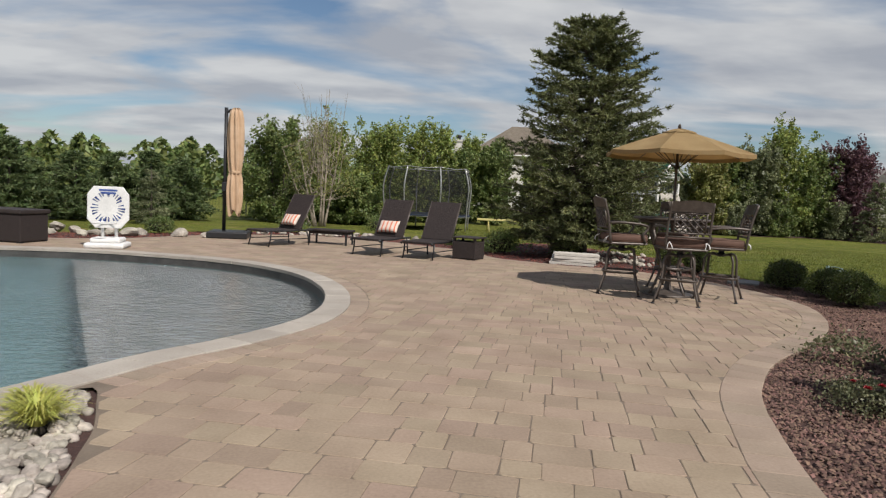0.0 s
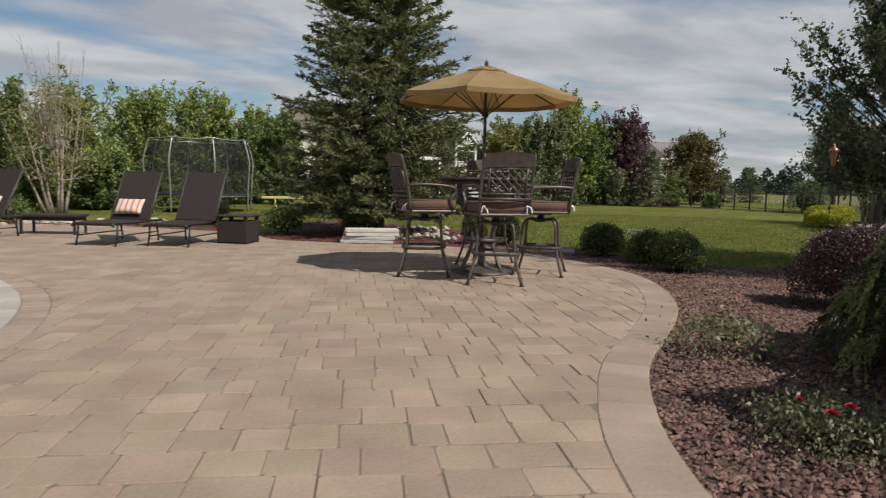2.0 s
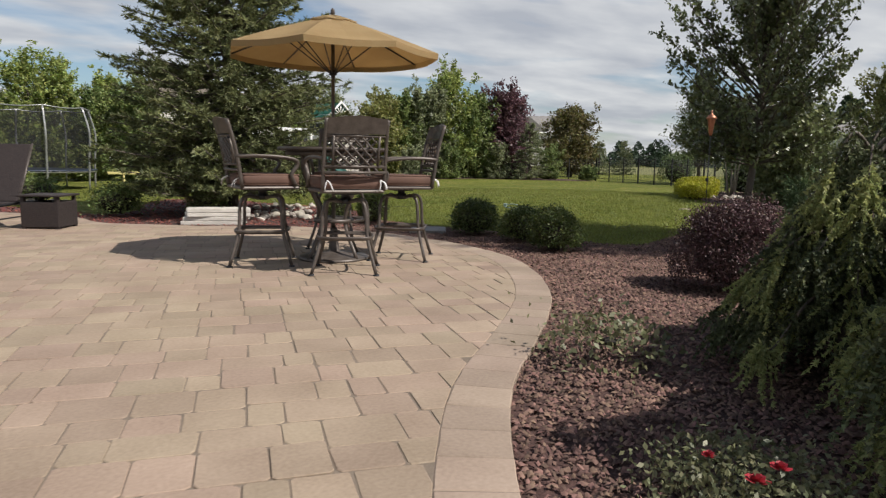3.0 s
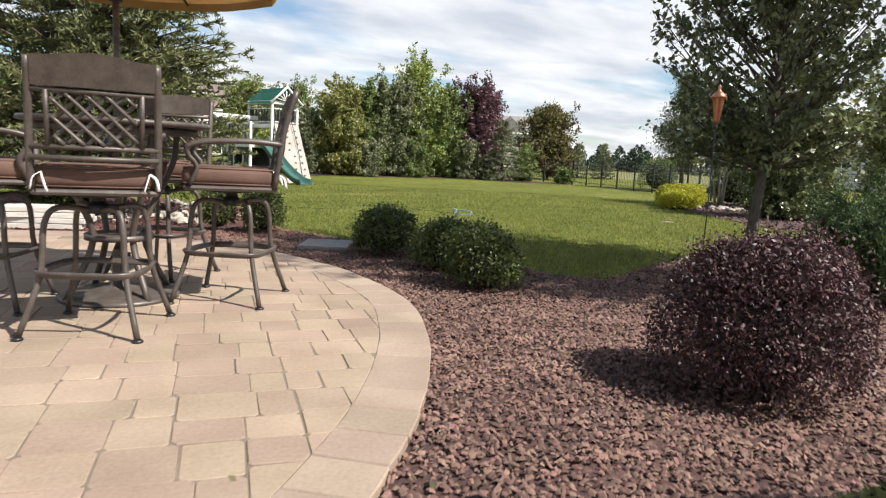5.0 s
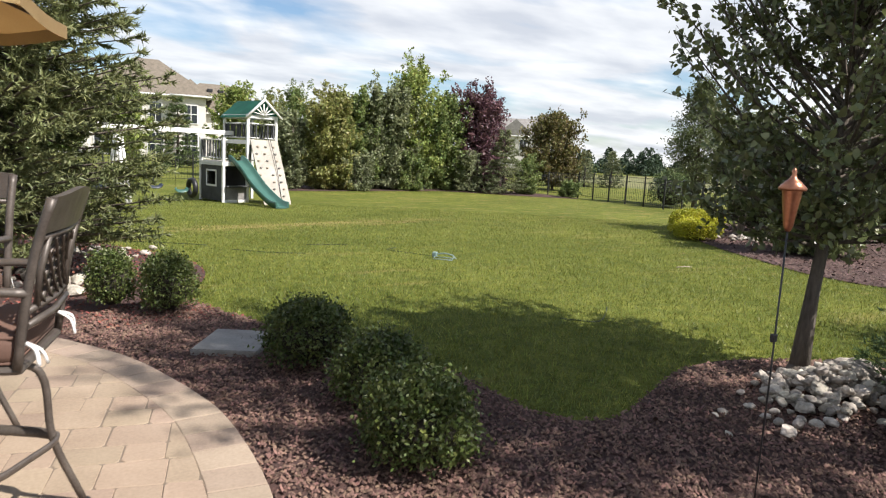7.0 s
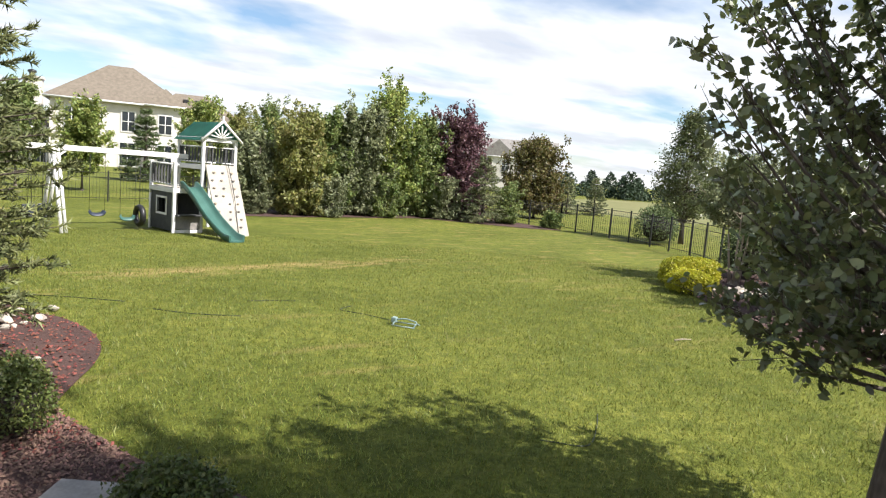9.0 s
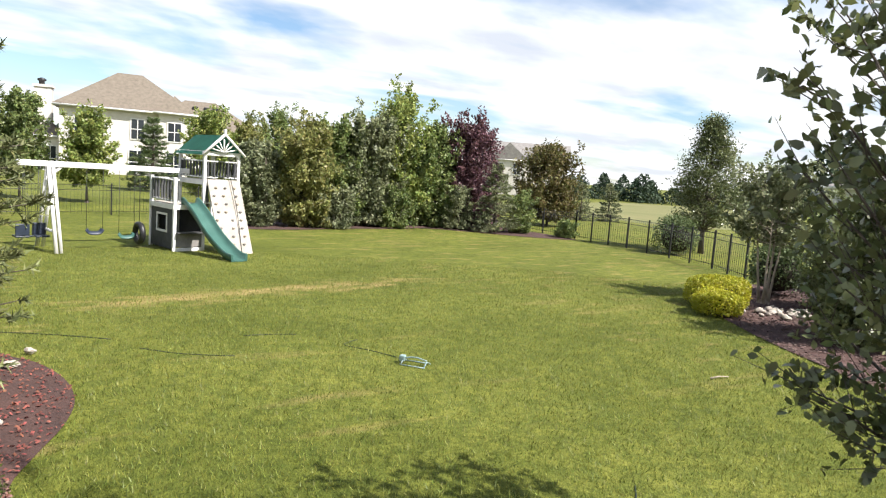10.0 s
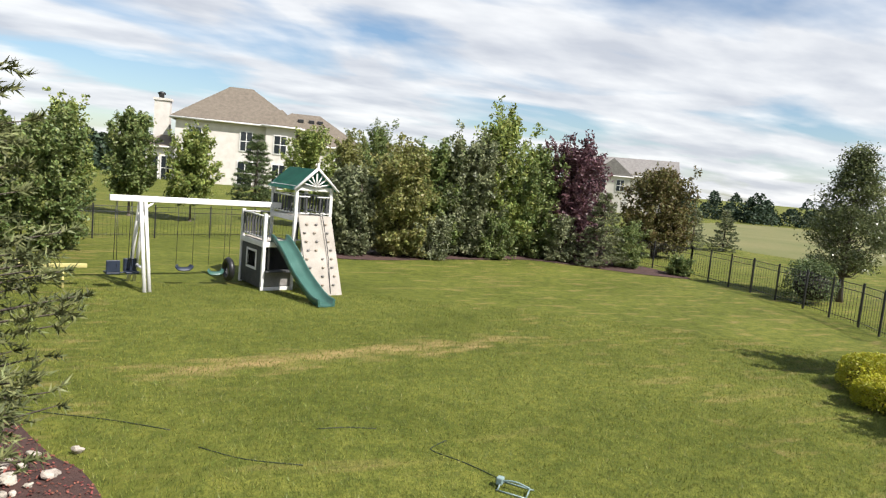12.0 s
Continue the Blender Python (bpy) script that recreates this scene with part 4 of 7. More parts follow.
def bar_table(x, y):
    t = thing("bar_table", x, y, 0, 0, "round brown cast aluminium bar table", "table")
    t.scale = (1.12, 1.12, 1.13)
    part("tabletop", lathed([(0.46, 0.955), (0.485, 0.962), (0.49, 0.975), (0.48, 0.988), (0.03, 0.992)], 40), M_METAL, t)
    part("apron", lathed([(0.40, 0.915), (0.42, 0.915), (0.42, 0.955), (0.40, 0.955)], 32), M_METAL, t)
    for a in (20, 110, 200, 290):
        c, s = math.cos(radians(a)), math.sin(radians(a))
        part("leg", tubed(bent([(0.36 * c, 0.36 * s, 0.94), (0.33 * c, 0.33 * s, 0.75), (0.17 * c, 0.17 * s, 0.45), (0.16 * c, 0.16 * s, 0.28), (0.30 * c, 0.30 * s, 0.012)], 4), 0.018, sides=8), M_METAL, t)
    part("shelf_ring", lathed([(0.15, 0.33), (0.18, 0.33), (0.18, 0.36), (0.15, 0.36)], 24), M_METAL, t)
    return t


bar_table(*TABLE)


def patio_umbrella(x, y):
    """An open eight-sided market umbrella in a cast base."""
    u = thing("patio_umbrella", x, y, 0, 0, "open tan market umbrella on a bronze pole", "umbrella")
    base = bmesh.new()
    lathe(base, [(0.355, 0.0), (0.36, 0.018), (0.335, 0.032), (0.14, 0.055), (0.06, 0.075), (0.045, 0.16), (0.035, 0.30), (0.030, 0.32)], 36)
    b = part("base", base, M_METAL, u, "round cast metal base")
    knob = bmesh.new()
    tube(knob, [(0.03, 0, 0.27), (0.065, 0, 0.27)], 0.014, 8)
    part("knob", knob, M_BLACK, b)
    part("pole", tubed([(0, 0, 0.03), (0, 0, 2.36)], 0.019, sides=12), M_METAL, u)
    R, ZE, ZT = 1.04, 2.035, 2.375
    top = bmesh.new()
    sides, rings = 8, 7
    grid = []
    for r in range(rings):
        k = 0.13 + (1 - 0.13) * r / (rings - 1)
        row = []
        for i in range(sides * 4):
            a = 2 * math.pi * i / (sides * 4) + radians(9)
            f = (i % 4) / 4
            flat_r = math.cos(math.pi / 8) / math.cos((f - 0.5) * math.pi / 4)
            sag = 0.030 * math.sin(math.pi * f) * k
            row.append(top.verts.new((R * k * flat_r * math.cos(a), R * k * flat_r * math.sin(a), ZT - (ZT - ZE) * k ** 1.18 - sag + 0.012 * math.sin(math.pi * f) * (r == rings - 1))))
        grid.append(row)
    for a, b2 in zip(grid, grid[1:]):
        for i in range(len(a)):
            j = (i + 1) % len(a)
            top.faces.new((a[i], b2[i], b2[j], a[j]))
    hem = [top.verts.new(v.co + Vector((0, 0, -0.055))) for v in grid[-1]]
    for i in range(len(hem)):
        j = (i + 1) % len(hem)
        top.faces.new((grid[-1][i], hem[i], hem[j], grid[-1][j]))
    bmesh.ops.solidify(top, geom=list(top.faces), thickness=0.003)
    canopy = part("canopy", top, M_CANOPY, u, "faded tan cloth canopy")
    cap = bmesh.new()
    rows = []
    for k, z in ((0.02, ZT + 0.020), (0.12, ZT - 0.002), (0.235, ZT - 0.040), (0.238, ZT - 0.052)):
        rows.append([cap.verts.new((k * math.cos(2 * math.pi * i / 16 + radians(9)), k * math.sin(2 * math.pi * i / 16 + radians(9)), z - 0.012 * (i % 2))) for i in range(16)])
    for a, b2 in zip(rows, rows[1:]):
        for i in range(16):
            cap.faces.new((a[i], b2[i], b2[(i + 1) % 16], a[(i + 1) % 16]))
    cap.faces.new(rows[0])
    bmesh.ops.solidify(cap, geom=list(cap.faces), thickness=0.003)
    part("vent_cap", cap, M_CANOPY, canopy)
    part("finial", lathed([(0.012, ZT + 0.015), (0.026, ZT + 0.035), (0.018, ZT + 0.055), (0.022, ZT + 0.065), (0.004, ZT + 0.085)], 12), M_METAL, u)
    for i in range(8):
        a = 2 * math.pi * i / 8 + radians(9)
        c, s = math.cos(a), math.sin(a)
        rib = part("rib", tubed([(0.03 * c, 0.03 * s, ZT - 0.03), (0.5 * R * c, 0.5 * R * s, ZT - (ZT - ZE) * 0.44 - 0.02), (0.985 * R * c, 0.985 * R * s, ZE - 0.012)], 0.008, sides=6), M_METAL, u)
        part("strut", tubed([(0.03 * c, 0.03 * s, 1.84), (0.5 * R * c, 0.5 * R * s, ZT - (ZT - ZE) * 0.44 - 0.025)], 0.006, sides=6), M_METAL, rib)
    part("hub", lathed([(0.032, 1.82), (0.04, 1.825), (0.04, 1.865), (0.032, 1.87)], 12), M_BLACK, u)
    return u


patio_umbrella(*TABLE)


# ---- loungers ----
def lounger(x, y, facing, name="sun_lounger"):
    """A wicker chaise; local +y runs from the foot to the head, which is raised."""
    lo = thing(name, x, y, 0, facing, "dark brown woven sun lounger with raised back", "sun lounger", "loungers by the pool")
    fr = bmesh.new()
    for sx in (-0.33, 0.33):
        tube(fr, bent([(sx, 0.0, 0.30), (sx, 0.10, 0.335), (sx, 0.6, 0.325), (sx, 1.12, 0.335), (sx, 1.55, 0.335)], 4), 0.018, 8)
    for yy in (0.02, 0.75, 1.53):
        tube(fr, [(-0.33, yy, 0.32), (0.33, yy, 0.32)], 0.015, 8)
    part("frame", fr, M_BLACK, lo)
    seat = bmesh.new()
    box(seat, -0.315, 0.0, 0.315, 0.315, 1.12, 0.352, bevel=0.014)
    part("seat", seat, M_WICKER, lo)
    lift = radians(57)
    bk = bmesh.new()
    box(bk, -0.325, 0.0, -0.02, 0.325, 0.92, 0.022, bevel=0.014, m=Matrix.Translation((0, 1.10, 0.345)) @ Matrix.Rotation(lift, 4, "X"))
    back = part("backrest", bk, M_WICKER, lo)
    bf = bmesh.new()
    for sx in (-0.335, 0.335):
        tube(bf, [(sx, 1.10, 0.345), (sx, 1.10 + 0.93 * math.cos(lift), 0.345 + 0.93 * math.sin(lift))], 0.015, 8)
    part("backrest_frame", bf, M_METAL, back)
    part("support_arm", tubed([(0.0, 1.10 + 0.6 * math.cos(lift), 0.33 + 0.6 * math.sin(lift)), (0.0, 1.53, 0.33)], 0.012, sides=6), M_BLACK, back)
    for sx in (-0.32, 0.32):
        for yy, foot in ((0.16, 0.08), (1.36, 1.44)):
            part("leg", tubed([(sx, yy, 0.325), (sx, (yy + foot) / 2 + 0.02, 0.17), (sx, foot, 0.0)], 0.016, sides=8), M_BLACK, lo)
    for sx in (-0.32, 0.32):
        part("stretcher", tubed([(sx, 0.12, 0.15), (sx, 1.40, 0.15)], 0.010, sides=6), M_BLACK, lo)
    return lo


def pillow(x, y, z, facing, tilt):
    p = new("throw_pillow")
    p.matrix_basis = pose(x, y, z, tilt, 0, facing)
    tagged(p, "cream and coral striped throw pillow on a lounger", "pillow", "pillows on the loungers")
    bm = bmesh.new()
    bmesh.ops.create_grid(bm, x_segments=14, y_segments=10, size=1)
    for v in bm.verts:
        ex, ey = v.co.x, v.co.y
        puff = (max(0.0, 1 - ex ** 4) * max(0.0, 1 - ey ** 4)) ** 0.5
        v.co = Vector((ex * 0.23 * (1 - 0.05 * (1 - abs(ey))), ey * 0.145 * (1 - 0.05 * (1 - abs(ex))), 0.065 * puff))
    dup = bmesh.ops.duplicate(bm, geom=list(bm.faces))
    for v in [g for g in dup["geom"] if isinstance(g, bmesh.types.BMVert)]:
        v.co.z = -v.co.z
    bmesh.ops.remove_doubles(bm, verts=list(bm.verts), dist=0.0008)
    bmesh.ops.recalc_face_normals(bm, faces=list(bm.faces))
    cover = part("cover", bm, M_PILLOW, p, smooth=True)
    cover.data.materials.append(M_STRIPE)
    for f in cover.data.polygons:
        if int((f.center.x + 0.23) / 0.46 * 14) % 3 == 0:
            f.material_index = 1
    return p


LOUNGERS = [(-3.33, 12.62, -40), (-1.00, 11.36, -30), (0.00, 11.02, -29)]
first = lounger(*LOUNGERS[0])
first.scale = (1.0, 0.85, 1.0)
for x, y, a in LOUNGERS[1:]:
    copy_thing(first, pose(x, y, 0, 0, 0, a))
for (x, y, a), k in zip(LOUNGERS[:2], (0, 1)):
    m = pose(x, y, 0, 0, 0, a) @ Vector((-0.03, 0.99, 0.555))
    pillow(m.x, m.y, m.z, a, 56)


def low_table(x, y, facing):
    t = thing("ottoman_table", x, y, 0, facing, "low dark woven bench table between loungers", "table")
    part("top", boxed(-0.5, -0.26, 0.30, 0.5, 0.26, 0.345, bevel=0.012), M_WICKER, t)
    part("apron", boxed(-0.46, -0.23, 0.24, 0.46, 0.23, 0.299, bevel=0.006), M_WICKER, t)
    for sx in (-0.45, 0.45):
        for sy in (-0.21, 0.21):
            part("leg", boxed(sx - 0.02, sy - 0.02, 0, sx + 0.02, sy + 0.02, 0.24, bevel=0.004), M_BLACK, t)


low_table(-1.84, 13.88, -18)


def storage_cube(x, y, facing):
    c = thing("side_table", x, y, 0, facing, "dark woven cube side table beside a lounger", "table")
    part("body", boxed(-0.25, -0.25, 0.02, 0.25, 0.25, 0.36, bevel=0.012), M_WICKER, c)
    for sx in (-0.22, 0.22):
        for sy in (-0.22, 0.22):
            part("corner_post", boxed(sx - 0.025, sy - 0.025, 0.0, sx + 0.025, sy + 0.025, 0.43, bevel=0.004), M_SLING, c)
    part("top", boxed(-0.28, -0.28, 0.43, 0.28, 0.28, 0.455, bevel=0.008), M_SLING, c)


storage_cube(1.10, 11.60, -30)


def cantilever_umbrella(x, y):
    """A closed side-pole umbrella on a filled base."""
    u = thing("cantilever_umbrella", x, y, 0, 4, "closed tan cantilever umbrella beside a black pole", "umbrella")
    u.scale = (1.0, 1.0, 0.955)
    part("base", boxed(-0.46, -0.46, 0, 0.46, 0.46, 0.17, bevel=0.03), M_BLACK, u, "square black weighted base")
    part("pole", tubed([(-0.14, 0.05, 0.16), (-0.14, 0.05, 3.22)], 0.042, sides=12), M_BLACK, u)
    part("arm", tubed(bent([(-0.14, 0.05, 3.08), (-0.02, 0.02, 3.17), (0.10, -0.02, 3.14)], 3), 0.03, sides=8), M_BLACK, u)
    folds = bmesh.new()
    rings = []
    for z, r in ((3.22, 0.04), (3.14, 0.10), (2.95, 0.14), (2.55, 0.155), (2.05, 0.15), (1.75, 0.125), (1.62, 0.105), (1.50, 0.14), (1.20, 0.165), (0.90, 0.16), (0.62, 0.12)):
        rings.append([folds.verts.new((0.10 + (r + 0.035 * math.cos(8 * a + z * 2)) * math.cos(a) * 1.05, -0.02 + (r + 0.035 * math.cos(8 * a + z * 2)) * math.sin(a), z + (0.09 * math.cos(4 * a) if z < 0.7 else 0))) for a in (2 * math.pi * k / 48 for k in range(48))])
    for a, b in zip(rings, rings[1:]):
        for k in range(48):
            folds.faces.new((a[k], a[(k + 1) % 48], b[(k + 1) % 48], b[k])).smooth = True
    folds.faces.new(rings[0])
    cloth = part("canopy", folds, M_CLOSED, u, "furled tan canopy")
    part("strap", lathed([(0.125, 1.60), (0.132, 1.61), (0.132, 1.66), (0.125, 1.67)], 24), M_CLOSED, cloth).location = (0.10, -0.02, 0)
    part("crank_box", boxed(-0.20, -0.02, 1.15, -0.08, 0.10, 1.38, bevel=0.015), M_BLACK, u)


cantilever_umbrella(-4.30, 14.55)


def pool_hoop(x, y, facing):
    """A poolside basketball goal: a water-filled base, a short neck and an eight-cornered board."""
    h = thing("pool_basketball_hoop", x, y, 0, facing, "white poolside basketball hoop with blue printed board", "basketball hoop")
    bm = bmesh.new()
    box(bm, -0.34, -0.30, 0, 0.34, 0.30, 0.10, bevel=0.035)
    box(bm, -0.26, -0.22, 0.10, 0.26, 0.24, 0.19, bevel=0.035)
    part("base", bm, M_WHITE, h, smooth=False)
    bm = bmesh.new()
    for sx in (-0.12, 0.12):
        tube(bm, [(sx, 0.10, 0.15), (sx, 0.06, 0.50)], 0.03, 10)
    part("neck", bm, M_WHITE, h)
    prof = [(-0.36, 0.52), (-0.22, 0.36), (0.22, 0.36), (0.36, 0.52), (0.36, 0.98), (0.25, 1.13), (-0.25, 1.13), (-0.36, 0.98)]
    bm = bmesh.new()
    fr = [bm.verts.new((px, -0.02, pz)) for px, pz in prof]
    bk = [bm.verts.new((px, 0.02, pz)) for px, pz in prof]
    bm.faces.new(fr)
    bm.faces.new(bk[::-1])
    for i in range(8):
        bm.faces.new((fr[i], bk[i], bk[(i + 1) % 8], fr[(i + 1) % 8]))
    bmesh.ops.bevel(bm, geom=list(bm.edges), offset=0.008, segments=1, affect="EDGES")
    board = part("backboard", bm, M_WHITE, h)
    rg = np.random.default_rng(3)
    for i in range(26):
        a = 2 * math.pi * i / 26 + rg.uniform(-0.08, 0.08)
        r0, r1 = 0.15 + rg.uniform(0, 0.06), 0.27 + rg.uniform(-0.03, 0.04)
        c, s = math.cos(a), math.sin(a)
        w = rg.uniform(0.010, 0.024)
        ray = bmesh.new()
        vs = [ray.verts.new((px, -0.0225, 0.74 + pz)) for px, pz in ((r0 * c - w * 0.3 * s, (r0 * s + w * 0.3 * c) * 1.05), (r0 * c + w * 0.3 * s, (r0 * s - w * 0.3 * c) * 1.05), (r1 * c + w * s, (r1 * s - w * c) * 1.05), (r1 * c - w * s, (r1 * s + w * c) * 1.05))]
        ray.faces.new(vs)
        bmesh.ops.solidify(ray, geom=list(ray.faces), thickness=0.002)
        part("printed_ray", ray, M_BLUE, board)
    for zz, ww in ((1.06, 0.16), (1.01, 0.13)):
        part("printed_bar", boxed(-ww, -0.025, zz - 0.017, ww, -0.022, zz + 0.017), M_BLUE, board)
    rim_pts = [(0.20 * math.cos(t), -0.24 + 0.20 * math.sin(t), 0.47) for t in np.linspace(0, 2 * math.pi, 25)]
    part("rim", tubed(rim_pts, 0.012, sides=6), M_WHITE, h)


pool_hoop(-5.72, 10.98, 6)


def deck_box(x, y, facing):
    b = thing("deck_box", x, y, 0, facing, "dark brown wicker storage box at the poolside", "storage box")
    part("body", boxed(-0.65, -0.35, 0.02, 0.65, 0.35, 0.54, bevel=0.02), M_WICKER, b)
    part("lid", boxed(-0.68, -0.38, 0.54, 0.68, 0.38, 0.62, bevel=0.02), M_SLING, b)
    for sx in (-0.6, 0.6):
        for sy in (-0.3, 0.3):
            part("foot", boxed(sx - 0.04, sy - 0.04, 0, sx + 0.04, sy + 0.04, 0.02), M_BLACK, b)


deck_box(-7.84, 11.56, -15)


def board_stack(x, y, facing):
    s = thing("board_stack", x, y, -0.035, facing, "stack of weathered white boards on the mulch", "boards")
    rg = np.random.default_rng(8)
    for k in range(4):
        for j in range(2):
            bm = bmesh.new()
            box(bm, -0.44, -0.20 + 0.205 * j, 0.012 + 0.062 * k, 0.46, -0.005 + 0.205 * j, 0.068 + 0.062 * k, bevel=0.006, m=Matrix.Rotation(rg.normal(0, 0.035), 4, "Z") @ Matrix.Translation((rg.normal(0, 0.03), 0, 0)))
            part("board", bm, M_WHITEWOOD, s)
    for sx in (-0.3, 0.3):
        part("bearer", boxed(sx - 0.03, -0.2, 0.0, sx + 0.03, 0.2, 0.012), M_BARK, s)


board_stack(3.28, 11.52, -16)

# ---- beside the lawn ----
slab = bmesh.new()
sv = [slab.verts.new(p) for p in ((-0.27, -0.30, 0), (0.24, -0.33, 0), (0.28, 0.27, 0), (-0.22, 0.32, 0))]
sf = slab.faces.new(sv)
ext = bmesh.ops.extrude_face_region(slab, geom=[sf])
bmesh.ops.translate(slab, vec=(0, 0, 0.055), verts=[g for g in ext["geom"] if isinstance(g, bmesh.types.BMVert)])
bmesh.ops.recalc_face_normals(slab, faces=list(slab.faces))
bmesh.ops.bevel(slab, geom=list(slab.edges), offset=0.008, segments=2, affect="EDGES")
slab_ob = part("stepping_stone", slab, M_SLAB)
slab_ob.matrix_basis = pose(5.76, 9.38, -0.04, 0, 0, -28)
tagged(slab_ob, "flat grey stepping stone in the mulch bed", "stepping stone")


def garden_torch(x, y):
    t = thing("garden_torch", x, y, -0.03, 0, "copper garden torch on a thin black stake", "torch")
    t.scale = (0.9, 0.9, 1.075)
    part("stake", tubed([(-0.01, 0, -0.02), (0, 0, 0.6), (0.0, 0.0, 1.27)], 0.0048, sides=8), M_BLACK, t)
    part("bowl", lathed([(0.012, 1.25), (0.020, 1.265), (0.023, 1.275), (0.044, 1.405), (0.046, 1.415)], 14), M_COPPER, t)
    part("lid", lathed([(0.060, 1.41), (0.063, 1.42), (0.036, 1.445), (0.016, 1.458), (0.010, 1.472), (0.012, 1.485), (0.003, 1.50)], 14), M_COPPER, t)
    part("clip", boxed(-0.026, -0.011, 0.80, 0.008, 0.011, 0.835, bevel=0.005), M_BLACK, t)


garden_torch(7.05, 5.68)

# sprinkler and hose
sp = thing("lawn_sprinkler", 10.02, 12.92, LAWN_Z, -50, "aqua oscillating lawn sprinkler on the grass", "sprinkler")
bm = bmesh.new()
for sy in (-0.11, 0.11):
    tube(bm, [(-0.165, sy, 0.012), (0.165, sy, 0.012)], 0.008, 8)
for sx in (-0.15, 0.15):
    tube(bm, [(sx, -0.11, 0.012), (sx, 0, 0.06), (sx, 0.11, 0.012)], 0.008, 8)
part("sled", bm, M_SPRINK, sp)
part("spray_bar", tubed(bent([(-0.15, 0, 0.07), (0, 0, 0.095), (0.15, 0, 0.07)], 4), 0.010, sides=8), M_SPRINK, sp)
part("motor", boxed(-0.20, -0.04, 0.03, -0.13, 0.04, 0.105, bevel=0.012), M_SPRINK, sp)
hz = LAWN_Z + 0.006
hose = thing("garden_hose", 0, 0, 0, 0, "dark garden hose half hidden in the lawn", "hose")
for run in ([(10.0, 13.1, hz), (9.98, 13.24, hz), (9.8, 13.66, hz), (9.59, 14.01, hz), (9.69, 14.14, hz), (9.87, 14.24, hz)],
            [(5.4, 16.1, hz), (5.75, 15.9, hz), (6.34, 15.58, hz), (6.91, 15.18, hz)], [(7.16, 14.65, hz), (7.57, 14.25, hz), (8.12, 13.97, hz)],
            [(8.49, 14.89, hz), (8.85, 14.86, hz), (9.18, 14.75, hz)]):
    part("tube", tubed(bent(run, 5), 0.0065, sides=6), M_HOSE, hose)
hose = thing("garden_hose", 0, 0, 0, 0, "dark hose end curled on the lawn", "hose")
part("tube", tubed(bent([(9.05, 9.16, hz), (9.15, 9.06, hz), (9.35, 8.91, hz), (9.7, 9.15, hz), (9.98, 9.4, hz)], 6), 0.006, sides=6), M_HOSE, hose)
stick = thing("fallen_stick", 0, 0, 0, 0, "pale broken stick lying on the grass", "stick")
part("wood", tubed([(13.28, 11.07, LAWN_Z + 0.03), (13.45, 11.06, LAWN_Z + 0.035), (13.58, 11.02, LAWN_Z + 0.03)], [0.012, 0.011, 0.006], sides=6), M_BARK_PALE, stick)

# ---- stones ----
def stone_mesh(seed):
    bm = bmesh.new()
    bmesh.ops.create_icosphere(bm, subdivisions=2, radius=1.0)
    for v in bm.verts:
        v.co *= 1 + 0.35 * noise.noise(v.co * 1.3 + Vector((seed * 7.7, 0, 0)))
        v.co.z *= 0.6
    me = bpy.data.meshes.new("stone")
    bm.to_mesh(me)
    bm.free()
    me.materials.append(M_STONE)
    return me


STONES = [stone_mesh(k) for k in range(5)]


def stones(name, pts, size, z, label, seed, heap=0.0):
    """Single stones, heaped towards the middle where heap is the height of the pile."""
    mid, wide = np.mean(pts, 0), np.std(pts, 0) + 1e-6
    rg = np.random.default_rng(seed)
    root = thing(name, 0, 0, 0, 0, label, "stones")
    for x, y in pts:
        s = rg.uniform(*size)
        ob = new("stone", STONES[int(rg.integers(5))])
        ob.matrix_basis = Matrix.LocRotScale((x, y, z + s * 0.28 + rg.uniform(0, 0.5) * s + heap * rg.uniform(0.2, 1.0) * math.exp(-0.5 * ((x - mid[0]) / wide[0]) ** 2 - 0.5 * ((y - mid[1]) / wide[1]) ** 2)), Euler((rg.normal(0, 0.3), rg.normal(0, 0.3), rg.uniform(0, 6.3))), (s, s * rg.uniform(0.7, 1.2), s))
        ob.parent = root


def gravel(name, pts, size, z, label, seed):
    """Loose stones past counting, as one mesh."""
    rg = np.random.default_rng(seed)
    shapes = []
    for me in STONES:
        co = np.empty(len(me.vertices) * 3, np.float32)
        me.vertices.foreach_get("co", co)
        shapes.append((co.reshape(-1, 3), np.array([p.vertices[:] for p in me.polygons])))
    vs, fs, at = [], [], 0
    for x, y in pts:
        co, f = shapes[int(rg.integers(5))]
        s, a = rg.uniform(*size), rg.uniform(0, 6.3)
        c, d = math.cos(a), math.sin(a)
        k = co * np.array([s, s * rg.uniform(0.7, 1.2), s])
        vs.append(np.stack([k[:, 0] * c - k[:, 1] * d + x, k[:, 0] * d + k[:, 1] * c + y, k[:, 2] + z + s * 0.3], 1))
        fs.append(f + at)
        at += len(co)
    return tagged(finish(name, np_mesh(name, np.concatenate(vs), np.concatenate(fs)), M_STONE), label, "gravel", kind="stuff")


